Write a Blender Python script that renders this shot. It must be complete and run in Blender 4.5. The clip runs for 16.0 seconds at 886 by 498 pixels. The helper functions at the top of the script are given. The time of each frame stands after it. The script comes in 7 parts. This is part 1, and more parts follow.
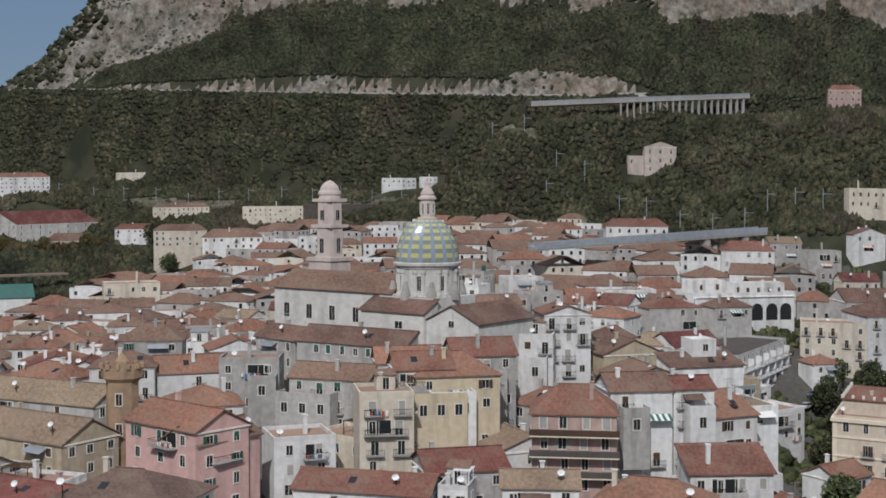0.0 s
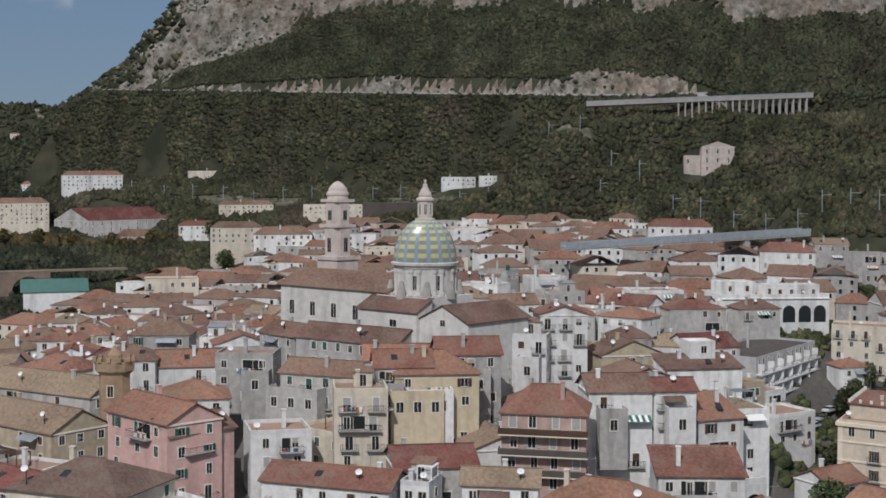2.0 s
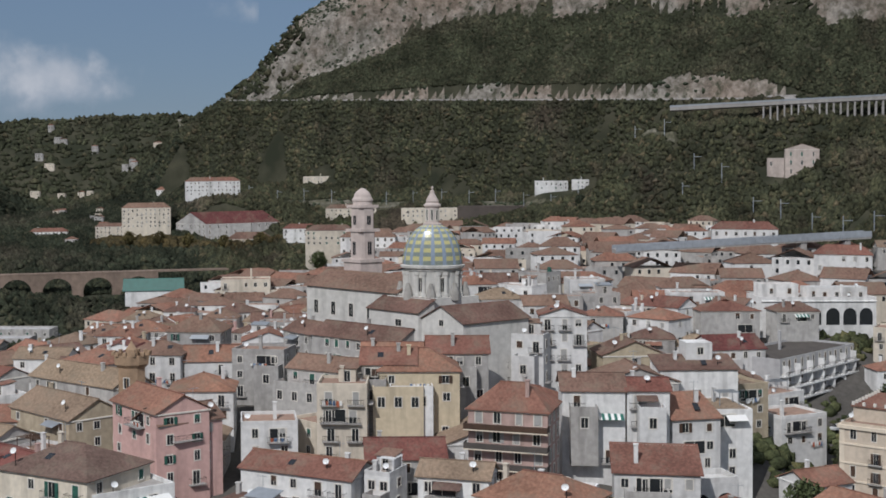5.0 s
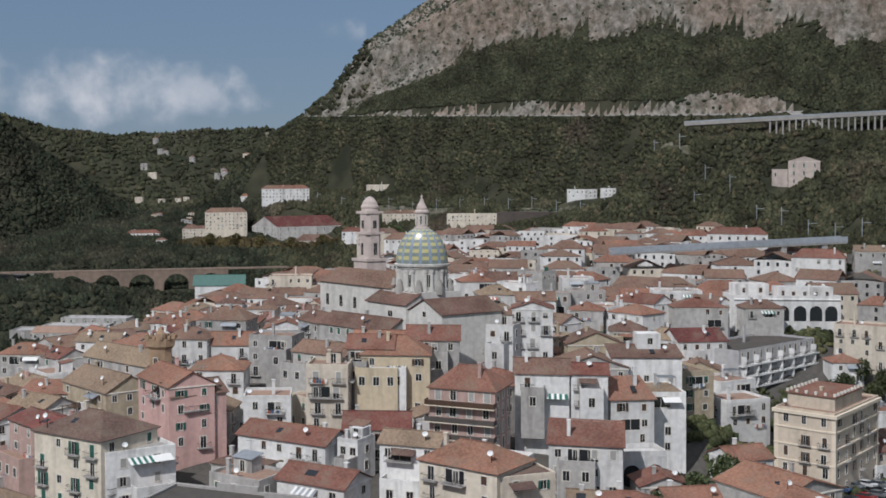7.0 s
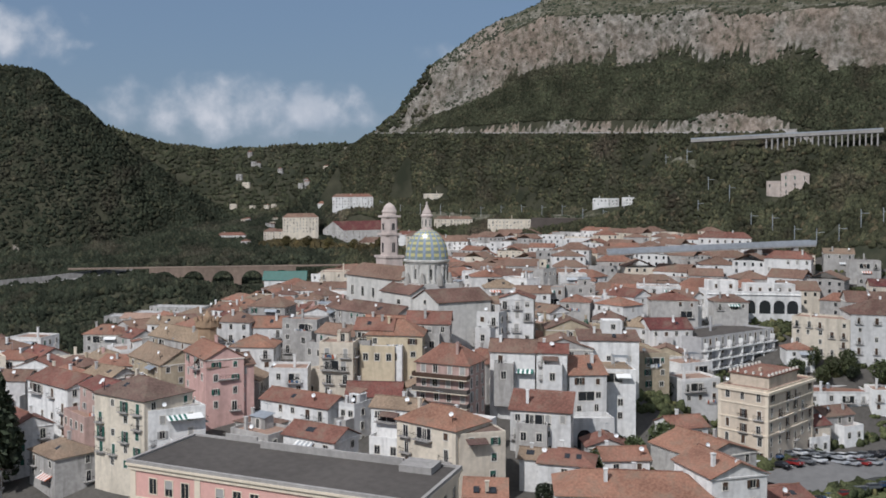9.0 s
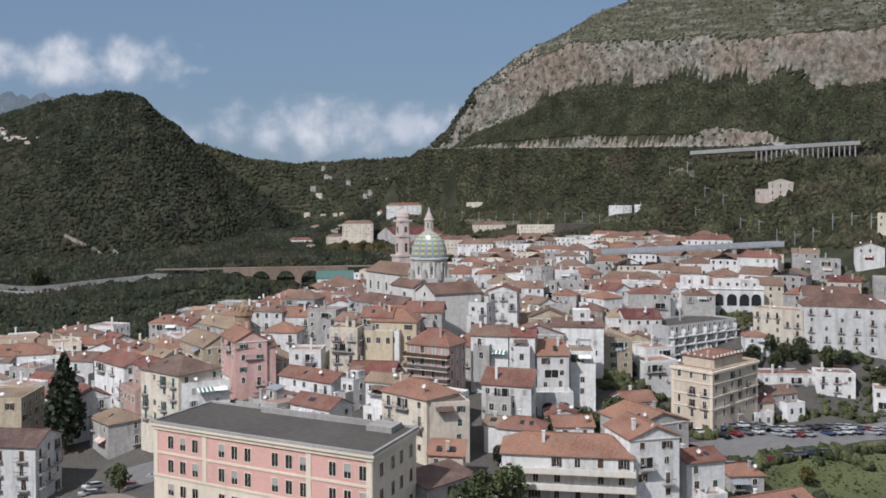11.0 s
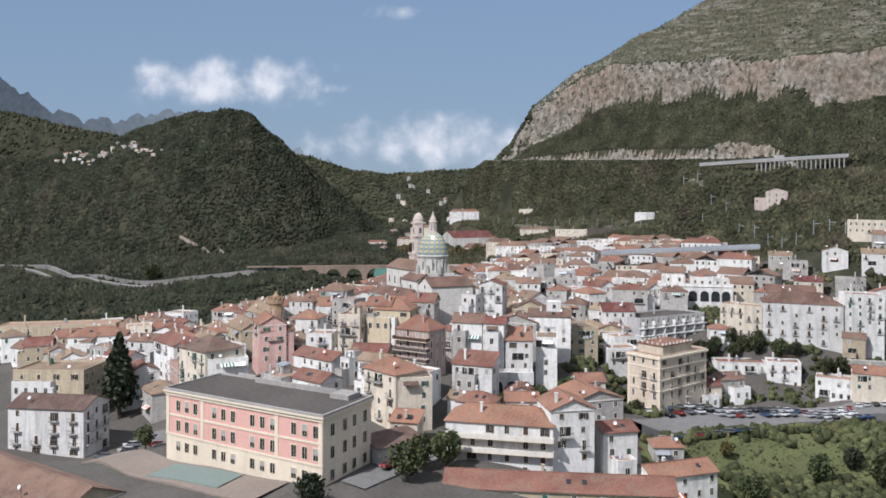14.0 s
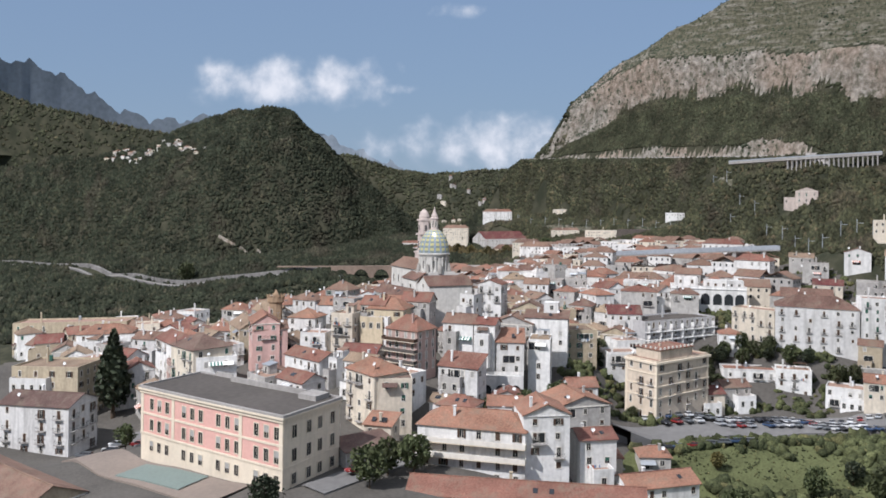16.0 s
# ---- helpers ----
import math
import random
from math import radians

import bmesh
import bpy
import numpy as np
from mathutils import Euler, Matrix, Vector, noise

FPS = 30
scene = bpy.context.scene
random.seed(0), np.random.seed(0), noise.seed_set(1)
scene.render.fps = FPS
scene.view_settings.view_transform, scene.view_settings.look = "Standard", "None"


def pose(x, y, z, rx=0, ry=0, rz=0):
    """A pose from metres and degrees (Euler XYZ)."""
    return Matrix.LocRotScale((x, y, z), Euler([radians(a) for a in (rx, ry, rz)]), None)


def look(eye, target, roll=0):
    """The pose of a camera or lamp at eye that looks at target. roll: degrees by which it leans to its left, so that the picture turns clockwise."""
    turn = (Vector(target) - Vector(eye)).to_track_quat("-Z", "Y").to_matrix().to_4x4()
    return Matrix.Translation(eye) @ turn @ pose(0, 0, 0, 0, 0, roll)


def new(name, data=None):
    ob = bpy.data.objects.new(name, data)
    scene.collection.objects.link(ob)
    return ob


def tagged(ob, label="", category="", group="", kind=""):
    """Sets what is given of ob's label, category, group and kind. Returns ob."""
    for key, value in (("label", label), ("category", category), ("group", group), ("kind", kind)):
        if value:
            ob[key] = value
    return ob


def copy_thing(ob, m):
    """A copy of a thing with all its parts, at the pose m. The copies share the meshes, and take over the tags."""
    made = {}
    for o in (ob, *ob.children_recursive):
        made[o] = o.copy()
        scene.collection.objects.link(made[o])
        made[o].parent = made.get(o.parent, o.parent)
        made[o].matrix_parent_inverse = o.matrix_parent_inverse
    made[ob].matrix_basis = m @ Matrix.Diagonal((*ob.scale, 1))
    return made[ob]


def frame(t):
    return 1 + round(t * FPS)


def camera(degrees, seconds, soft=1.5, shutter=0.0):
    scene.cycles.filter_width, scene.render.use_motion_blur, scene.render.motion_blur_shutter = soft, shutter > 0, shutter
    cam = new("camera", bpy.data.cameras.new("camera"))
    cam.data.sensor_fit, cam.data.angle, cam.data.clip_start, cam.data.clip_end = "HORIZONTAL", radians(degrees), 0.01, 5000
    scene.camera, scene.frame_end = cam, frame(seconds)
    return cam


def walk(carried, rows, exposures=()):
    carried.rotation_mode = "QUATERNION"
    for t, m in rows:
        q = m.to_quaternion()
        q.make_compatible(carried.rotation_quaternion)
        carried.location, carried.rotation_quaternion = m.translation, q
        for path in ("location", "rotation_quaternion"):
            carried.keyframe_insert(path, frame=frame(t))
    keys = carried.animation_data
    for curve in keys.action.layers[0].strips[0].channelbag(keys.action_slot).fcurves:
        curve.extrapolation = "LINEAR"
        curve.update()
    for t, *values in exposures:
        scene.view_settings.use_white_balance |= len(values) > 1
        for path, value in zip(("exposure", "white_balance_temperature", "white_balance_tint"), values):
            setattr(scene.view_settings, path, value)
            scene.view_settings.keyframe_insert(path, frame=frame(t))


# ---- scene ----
cam = camera(28.0, 16.0, soft=1.75)
PATH = [
    (0, (74.39, -148.07, 27.19), (32.39, -57.39, 23.59), -0.10),
    (0.5, (79.13, -146.79, 27.43), (34.40, -57.43, 23.69), -0.01),
    (1, (83.80, -145.29, 28.23), (36.38, -57.34, 24.09), 0.01),
    (1.5, (88.42, -143.55, 28.28), (38.33, -57.10, 24.13), 0.09),
    (2, (93.17, -141.54, 28.05), (40.38, -56.70, 24.00), 0.08),
    (2.5, (97.80, -139.24, 28.50), (42.32, -56.15, 24.21), -0.06),
    (3, (102.25, -136.88, 28.55), (44.23, -55.55, 24.22), 0.03),
    (3.5, (106.56, -133.80, 29.01), (45.97, -54.37, 24.46), -0.01),
    (4, (110.86, -130.79, 28.81), (47.77, -53.33, 24.38), -0.18),
    (6.5, (146.07, -129.27, 29.33), (71.98, -62.22, 25.32), -0.27),
    (7, (155.69, -130.18, 29.56), (79.64, -65.36, 25.63), -0.23),
    (7.5, (165.49, -130.94, 29.84), (87.60, -68.34, 25.92), -0.17),
    (8, (175.61, -131.53, 29.58), (95.99, -71.13, 25.93), -0.26),
    (8.5, (185.87, -132.09, 29.30), (104.67, -73.82, 25.90), -0.18),
    (9, (196.49, -133.15, 29.10), (113.90, -76.87, 25.88), -0.01),
    (11.5, (251.98, -127.66, 27.72), (162.65, -82.77, 25.52), -0.30),
    (12, (264.57, -125.50, 27.67), (174.06, -83.05, 25.56), -0.29),
    (12.5, (277.79, -123.22, 27.64), (186.19, -83.14, 25.61), -0.17),
    (13, (287.67, -119.09, 27.37), (195.07, -81.37, 25.49), -0.08),
    (13.5, (291.33, -112.76, 27.20), (197.85, -77.28, 25.36), 0.10),
    (14, (290.51, -105.43, 25.94), (196.27, -72.01, 24.44), 0.26),
    (14.5, (289.28, -98.32, 24.87), (194.34, -66.93, 23.69), 0.46),
    (15, (288.70, -91.89, 24.31), (193.14, -62.45, 23.26), 0.65),
    (15.5, (287.60, -85.40, 23.44), (191.46, -57.91, 22.65), 0.81),
    (16, (286.22, -78.70, 23.61), (189.52, -53.26, 22.74), 0.81),
]
walk(cam, [(t, look(eye, target, roll)) for t, eye, target, roll in PATH],
     [(0, -0.03, 6000, 11), (4, -0.03, 5980, 11), (8, 0.1, 5930, 11), (12, 0.45, 5950, 12), (14.5, 0.65, 6000, 13), (16, 0.65, 6000, 13)])

# coefficients of the plan, bent to fit the camera's view through one lens
H = [0.81089, 0.01174, 0.58579, 0.55649, -0.38848, 0.89280, -0.59399, 1.36265, 1.01276, 157.35881, 0.01765, 0.02574, 0.01706, 0.01293, 0.04862, 0.00538, -0.00947, -0.01757, 0.00342, 0.02986, 0.04366, 0.03753]
DRAWN = 0.5
BEND = [0.1984, -0.1424, 0.0749, 1.1572, -0.2412, -0.0688, -0.1299, 0.9593, 0.0349, 0.0338, -0.0215, 0.8686, -0.0252, -0.1968, -0.0593, 0.0173, 0.1216, -0.0056, -0.0163, 0.0091, -0.0138]

# ---- world, sun and sky ----
SUN_TO = Vector((0.15, -0.56, 0.62)).normalized()
world = bpy.data.worlds.new("sky")
scene.world = world
world.use_nodes = True
wn, wl = world.node_tree.nodes, world.node_tree.links
sky = wn.new("ShaderNodeTexSky")
sky.sky_type, sky.sun_disc = "NISHITA", False
sky.sun_elevation = math.asin(SUN_TO.z)
sky.sun_rotation = math.atan2(SUN_TO.x, SUN_TO.y)
sky.air_density, sky.dust_density, sky.ozone_density = 1.0, 0.0, 4.0
SKY_OUT = wn["Background"]
SKY_OUT.inputs["Strength"].default_value = 0.105
# bright veil added high above the view, unseen, to fill the shade
tc = wn.new("ShaderNodeTexCoord")
sepw = wn.new("ShaderNodeSeparateXYZ")
wl.new(tc.outputs["Generated"], sepw.inputs[0])
band = wn.new("ShaderNodeMapRange")
band.inputs["From Min"].default_value, band.inputs["From Max"].default_value = 0.15, 0.55
band.inputs["To Max"].default_value = 0.6
wl.new(sepw.outputs["Z"], band.inputs["Value"])
cmix = wn.new("ShaderNodeMix")
cmix.data_type = "RGBA"
wl.new(band.outputs["Result"], cmix.inputs["Factor"])
tint = wn.new("ShaderNodeVectorMath")
tint.operation = "MULTIPLY"
tint.inputs[1].default_value = (0.35, 0.385, 0.45)
wl.new(sky.outputs["Color"], tint.inputs[0])
even = wn.new("ShaderNodeMix")
even.data_type = "RGBA"
even.inputs["Factor"].default_value = 0.6
even.inputs[7].default_value = (1.72, 2.22, 2.9, 1)
wl.new(tint.outputs[0], even.inputs[6])
wl.new(even.outputs[2], cmix.inputs[6])
cmix.inputs[7].default_value = (5.6, 5.7, 5.9, 1)
wl.new(cmix.outputs[2], SKY_OUT.inputs["Color"])
sun = new("sun", bpy.data.lights.new("sun", "SUN"))
sun.data.energy, sun.data.angle, sun.data.color = 3.1, radians(0.6), (1.0, 0.95, 0.88)
sun.matrix_world = look(SUN_TO * 500, (0, 0, 0))


# ---- plan: estimated metres (x right, y ahead, z up, from the dome), bent with distance to fit the camera's view ----
def lay(points):
    q = np.asarray(points, float).reshape(-1, 3)
    x, y, z = q[:, 0] / 300, q[:, 1] / 300, q[:, 2]
    w = np.maximum(1 + H[4] * x + H[5] * y + H[10] * x * x + H[11] * x * y + H[12] * y * y, 0.05)
    a = 300 * (H[0] * x + H[1] * y + H[13] * x * x + H[14] * x * y + H[15] * y * y) / w
    b = 300 * (H[2] * x + H[3] * y + H[16] * x * x + H[17] * x * y + H[18] * y * y) / w
    c = (100 * (H[6] * x + H[7] * y + H[19] * x * x + H[20] * x * y + H[21] * y * y) + H[8] * (z - 53) + H[9]) / w - 105
    a, b, c = np.clip(DRAWN * a / 100, -3.2, 2.8), np.clip(DRAWN * b / 100, -2.5, 1.6), np.clip(DRAWN * c / 100, -2, 3)
    k, aa, ab, bb = BEND, a * a, a * b, b * b
    w = 1 + k[0] * a + k[1] * b
    return 100 * np.stack([(k[2] + k[3] * a + k[4] * b + k[12] * aa + k[13] * ab + k[14] * bb) / w,
                           (k[5] + k[6] * a + k[7] * b + k[15] * aa + k[16] * ab + k[17] * bb) / w,
                           (k[8] + k[9] * a + k[10] * b + k[11] * c + k[18] * aa + k[19] * ab + k[20] * bb) / w], -1)


def spot(x, y, z):
    return Vector(lay([(x, y, z)])[0])


def scale_at(x, y):
    return (spot(x, y, 21) - spot(x, y, 20)).length


# ---- materials ----
def material(name, colour, rough=0.85, metal=0.0, vary=0.25, size=1.5, stain=0.0, bump=0.15, random_tint=0.0, spec=0.3, wave=0.0):
    m = bpy.data.materials.new(name)
    m.use_nodes = True
    n, l = m.node_tree.nodes, m.node_tree.links
    bsdf = n["Principled BSDF"]
    bsdf.inputs["Roughness"].default_value, bsdf.inputs["Metallic"].default_value = rough, metal
    bsdf.inputs["Specular IOR Level"].default_value = spec
    geo = n.new("ShaderNodeNewGeometry")
    fine = n.new("ShaderNodeTexNoise")
    fine.inputs["Scale"].default_value, fine.inputs["Detail"].default_value = 1.0 / size * 3, 6
    broad = n.new("ShaderNodeTexNoise")
    broad.inputs["Scale"].default_value, broad.inputs["Detail"].default_value = 0.22 / size, 4
    l.new(geo.outputs["Position"], fine.inputs["Vector"])
    l.new(geo.outputs["Position"], broad.inputs["Vector"])
    add = n.new("ShaderNodeMath")
    add.operation = "ADD"
    l.new(fine.outputs["Fac"], add.inputs[0])
    l.new(broad.outputs["Fac"], add.inputs[1])
    rng = n.new("ShaderNodeMapRange")
    rng.inputs["From Min"].default_value, rng.inputs["From Max"].default_value = 0.7, 1.3
    rng.inputs["To Min"].default_value, rng.inputs["To Max"].default_value = 1 - vary, 1 + vary * 0.6
    l.new(add.outputs[0], rng.inputs["Value"])
    base = n.new("ShaderNodeRGB")
    base.outputs[0].default_value = (*colour, 1)
    col = base.outputs[0]
    if random_tint:
        info = n.new("ShaderNodeObjectInfo")
        hsv = n.new("ShaderNodeHueSaturation")
        vr = n.new("ShaderNodeMapRange")
        vr.inputs["To Min"].default_value, vr.inputs["To Max"].default_value = 1 - random_tint, 1 + random_tint
        l.new(info.outputs["Random"], vr.inputs["Value"])
        l.new(vr.outputs["Result"], hsv.inputs["Value"])
        hr = n.new("ShaderNodeMapRange")
        hr.inputs["To Min"].default_value, hr.inputs["To Max"].default_value = 0.5 - random_tint * 0.04, 0.5 + random_tint * 0.04
        l.new(info.outputs["Random"], hr.inputs["Value"])
        l.new(hr.outputs["Result"], hsv.inputs["Hue"])
        l.new(col, hsv.inputs["Color"])
        col = hsv.outputs["Color"]
    mul = n.new("ShaderNodeVectorMath")
    mul.operation = "SCALE"
    l.new(col, mul.inputs[0])
    l.new(rng.outputs["Result"], mul.inputs["Scale"])
    out = mul.outputs[0]
    if stain:
        # rain streaks: noise stretched upright
        mp = n.new("ShaderNodeMapping")
        mp.inputs["Scale"].default_value = (1.1, 1.1, 0.16)
        l.new(geo.outputs["Position"], mp.inputs["Vector"])
        st = n.new("ShaderNodeTexNoise")
        st.inputs["Scale"].default_value, st.inputs["Detail"].default_value = 1.0, 7
        l.new(mp.outputs["Vector"], st.inputs["Vector"])
        sr = n.new("ShaderNodeValToRGB")
        sr.color_ramp.elements[0].position, sr.color_ramp.elements[1].position = 0.50, 0.74
        l.new(st.outputs["Fac"], sr.inputs["Fac"])
        sm = n.new("ShaderNodeMath")
        sm.operation = "MULTIPLY"
        sm.inputs[1].default_value = stain
        l.new(sr.outputs["Color"], sm.inputs[0])
        mx = n.new("ShaderNodeMix")
        mx.data_type = "RGBA"
        l.new(sm.outputs[0], mx.inputs["Factor"])
        l.new(out, mx.inputs[6])
        mx.inputs[7].default_value = (colour[0] * 0.32 + 0.02, colour[1] * 0.31 + 0.02, colour[2] * 0.30 + 0.02, 1)
        out = mx.outputs[2]
    l.new(out, bsdf.inputs["Base Color"])
    if bump:
        b = n.new("ShaderNodeBump")
        b.inputs["Strength"].default_value, b.inputs["Distance"].default_value = bump, 0.05
        l.new(fine.outputs["Fac"], b.inputs["Height"])
        l.new(b.outputs["Normal"], bsdf.inputs["Normal"])
    return m


def roof_material(name, colour):
    """Clay tiles: mottled courses, lichen and sun-bleached patches."""
    m = material(name, colour, 0.9, vary=0.42, size=0.8, stain=0.0, bump=0.5, random_tint=0.22)
    n, l = m.node_tree.nodes, m.node_tree.links
    bsdf = n["Principled BSDF"]
    src = bsdf.inputs["Base Color"].links[0].from_socket
    geo = n.new("ShaderNodeNewGeometry")
    lich = n.new("ShaderNodeTexNoise")
    lich.inputs["Scale"].default_value, lich.inputs["Detail"].default_value, lich.inputs["Roughness"].default_value = 0.55, 8, 0.7
    l.new(geo.outputs["Position"], lich.inputs["Vector"])
    ramp = n.new("ShaderNodeValToRGB")
    ramp.color_ramp.elements[0].position, ramp.color_ramp.elements[1].position = 0.48, 0.78
    l.new(lich.outputs["Fac"], ramp.inputs["Fac"])
    mx = n.new("ShaderNodeMix")
    mx.data_type = "RGBA"
    l.new(ramp.outputs["Color"], mx.inputs["Factor"])
    l.new(src, mx.inputs[6])
    mx.inputs[7].default_value = (0.16, 0.135, 0.10, 1)
    l.new(mx.outputs[2], bsdf.inputs["Base Color"])
    return m


WHITE = material("white_plaster", (0.67, 0.655, 0.63), vary=0.2, stain=0.6, random_tint=0.14)
GREYW = material("weathered_plaster", (0.40, 0.38, 0.355), vary=0.28, stain=0.7, random_tint=0.10)
CREAM = material("cream_plaster", (0.60, 0.53, 0.43), vary=0.18, stain=0.5, random_tint=0.06)
YELLOW = material("yellow_plaster", (0.56, 0.47, 0.33), vary=0.16, stain=0.5)
TAN = material("tan_plaster", (0.42, 0.35, 0.25), vary=0.25, stain=0.5, random_tint=0.08)
PINK = material("pink_plaster", (0.56, 0.36, 0.32), vary=0.16, stain=0.4)
ROSE = material("old_rose_plaster", (0.44, 0.31, 0.27), vary=0.2, stain=0.55)
SCHOOLPINK = material("school_pink", (0.62, 0.36, 0.31), vary=0.10, stain=0.12)
SCHOOLCREAM = material("school_cream", (0.66, 0.57, 0.45), vary=0.10, stain=0.2)
STONE = material("grey_stone", (0.36, 0.34, 0.31), vary=0.3, stain=0.4)
CHURCH = material("church_plaster", (0.56, 0.54, 0.50), vary=0.2, stain=0.5)
BELLSTONE = material("bell_tower_plaster", (0.52, 0.44, 0.40), vary=0.2, stain=0.45)
TUFA = material("turret_brick", (0.32, 0.22, 0.14), vary=0.3, stain=0.4)
TERRA = roof_material("terracotta_tiles", (0.235, 0.115, 0.082))
OLDTILE = roof_material("old_clay_tiles", (0.185, 0.112, 0.084))
BROWNTILE = roof_material("brown_tiles", (0.135, 0.085, 0.070))
TANTILE = roof_material("bleached_tiles", (0.25, 0.18, 0.125))
DARKRED = roof_material("dark_red_roof", (0.16, 0.06, 0.05))
ROOFFELT = material("roof_felt", (0.082, 0.072, 0.064), 0.9, vary=0.25, size=2.5)
TERRACE = material("terrace_tiles", (0.30, 0.20, 0.15), 0.8, vary=0.2)
TRIM = material("pale_trim", (0.66, 0.62, 0.55), vary=0.1, stain=0.25)
# also laid into open arches and loggias as their painted shade
GLASS_AND_SHADE = material("dark_glass_and_opening_shade", (0.022, 0.024, 0.028), 0.15, vary=0.2, bump=0, spec=0.6)
SHUT_G = material("green_shutter", (0.03, 0.10, 0.075), 0.6, vary=0.2)
SHUT_B = material("brown_shutter", (0.075, 0.045, 0.03), 0.6, vary=0.2)
SHUT_W = material("grey_shutter", (0.34, 0.33, 0.31), 0.6, vary=0.15)
IRON = material("dark_iron", (0.03, 0.03, 0.03), 0.5, 0.6)
CONCRETE = material("concrete", (0.33, 0.31, 0.29), vary=0.2, stain=0.3)
METAL = material("galvanised_metal", (0.42, 0.44, 0.46), 0.45, 0.7, vary=0.15)
GREENSHEET = material("green_metal_roof", (0.02, 0.10, 0.08), 0.5, vary=0.2)
DISHWHITE = material("dish_white", (0.75, 0.75, 0.74), 0.5, vary=0.05)
AWN_W = material("white_canvas", (0.72, 0.71, 0.68), 0.8, vary=0.08)
AWN_O = material("orange_canvas", (0.42, 0.12, 0.06), 0.8, vary=0.1)
AWN_G = material("green_canvas", (0.04, 0.14, 0.11), 0.8, vary=0.1)
ASPHALT = material("asphalt", (0.16, 0.155, 0.15), 0.9, vary=0.2, size=3)
LEAF = material("leaves", (0.075, 0.088, 0.036), 0.7, vary=0.5, size=1.2, bump=0, random_tint=0.3)
LEAF_D = material("dark_leaves", (0.036, 0.046, 0.024), 0.7, vary=0.4, size=1.2, bump=0, random_tint=0.2)
LEAF_Y = material("autumn_leaves", (0.105, 0.085, 0.028), 0.7, vary=0.4, size=1.2, bump=0, random_tint=0.2)
BARK = material("bark", (0.09, 0.065, 0.045), 0.9, vary=0.3)
TILE_Y = material("yellow_glazed_tile", (0.50, 0.46, 0.21), 0.25, vary=0.2, size=0.4, bump=0.1, spec=0.6)
TILE_B = material("blue_glazed_tile", (0.25, 0.30, 0.37), 0.25, vary=0.2, size=0.4, bump=0.1, spec=0.6)
TILE_G = material("green_glazed_tile", (0.22, 0.25, 0.22), 0.25, vary=0.2, size=0.4, bump=0.1, spec=0.6)
CAR_BLUE = material("blue_cloth", (0.10, 0.17, 0.30), 0.9, vary=0.15)
RAIL = material("bridge_rail", (0.40, 0.42, 0.45), 0.5, 0.5)
COURT = material("court_surface", (0.17, 0.21, 0.19), 0.85, vary=0.12)


# ---- building helpers ----
class Shape:
    """Faces in plan metres, with a material for each; becomes one mesh."""

    def __init__(self):
        self.v, self.f, self.m = [], [], []

    def face(self, pts, mat=0):
        k = len(self.v)
        self.v.extend(pts)
        self.f.append(tuple(range(k, k + len(pts))))
        self.m.append(mat)

    def box(self, lo, hi, mat=0, top=True, bottom=True):
        x0, y0, z0 = lo
        x1, y1, z1 = hi
        k = len(self.v)
        self.v.extend([(x0, y0, z0), (x1, y0, z0), (x1, y1, z0), (x0, y1, z0), (x0, y0, z1), (x1, y0, z1), (x1, y1, z1), (x0, y1, z1)])
        fs = [(0, 1, 5, 4), (1, 2, 6, 5), (2, 3, 7, 6), (3, 0, 4, 7)]
        fs += [(4, 5, 6, 7)] * top + [(3, 2, 1, 0)] * bottom
        for f in fs:
            self.f.append(tuple(k + i for i in f))
            self.m.append(mat)

    def lathe(self, profile, n=24, mat=0, centre=(0, 0), pick=None, start=0.0):
        """Rings of (radius, height) round an upright axis."""
        k = len(self.v)
        for r, z in profile:
            for i in range(n):
                a = start + 2 * math.pi * i / n
                self.v.append((centre[0] + r * math.cos(a), centre[1] + r * math.sin(a), z))
        for j in range(len(profile) - 1):
            for i in range(n):
                a, b = k + j * n + i, k + j * n + (i + 1) % n
                self.f.append((a, b, b + n, a + n))
                self.m.append(pick(i, j) if pick else mat)


def finer(shape, longest=5.0):
    """Cuts long four-sided faces into shorter ones, so that they follow the plan."""
    if not shape.v:
        return shape
    p = np.asarray(shape.v, float).reshape(-1, 3)
    if np.ptp(p, axis=0)[:2].max() < longest * 1.4:
        return shape
    out = Shape()
    for f, m in zip(shape.f, shape.m):
        q = p[list(f)]
        if len(f) == 4:
            n = max(1, math.ceil(max(np.linalg.norm((q[1] - q[0])[:2]), np.linalg.norm((q[2] - q[3])[:2])) / longest))
            k = max(1, math.ceil(max(np.linalg.norm((q[3] - q[0])[:2]), np.linalg.norm((q[2] - q[1])[:2])) / longest))
            if n * k > 1:
                a, b = np.linspace(0, 1, n + 1), np.linspace(0, 1, k + 1)
                grid = [[(1 - u) * (1 - v) * q[0] + u * (1 - v) * q[1] + u * v * q[2] + (1 - u) * v * q[3] for u in a] for v in b]
                for j in range(k):
                    for i in range(n):
                        out.face([tuple(grid[j][i]), tuple(grid[j][i + 1]), tuple(grid[j + 1][i + 1]), tuple(grid[j + 1][i])], m)
                continue
        out.face([tuple(v) for v in q], m)
    return out


def place_frame(cx, cy, rot):
    """Local metres to plan metres."""
    c, s = math.cos(radians(rot)), math.sin(radians(rot))

    def turn(pts):
        q = np.asarray(pts, float).reshape(-1, 3)
        return np.stack([cx + c * q[:, 0] - s * q[:, 1], cy + s * q[:, 0] + c * q[:, 1], q[:, 2]], -1)
    return turn


def thing(name, x, y, z, label, category, group="", kind=""):
    e = new(name)
    e.location = spot(x, y, z)
    e.empty_display_size = 0.5
    return tagged(e, label, category, group, kind)


ORIGIN = {}


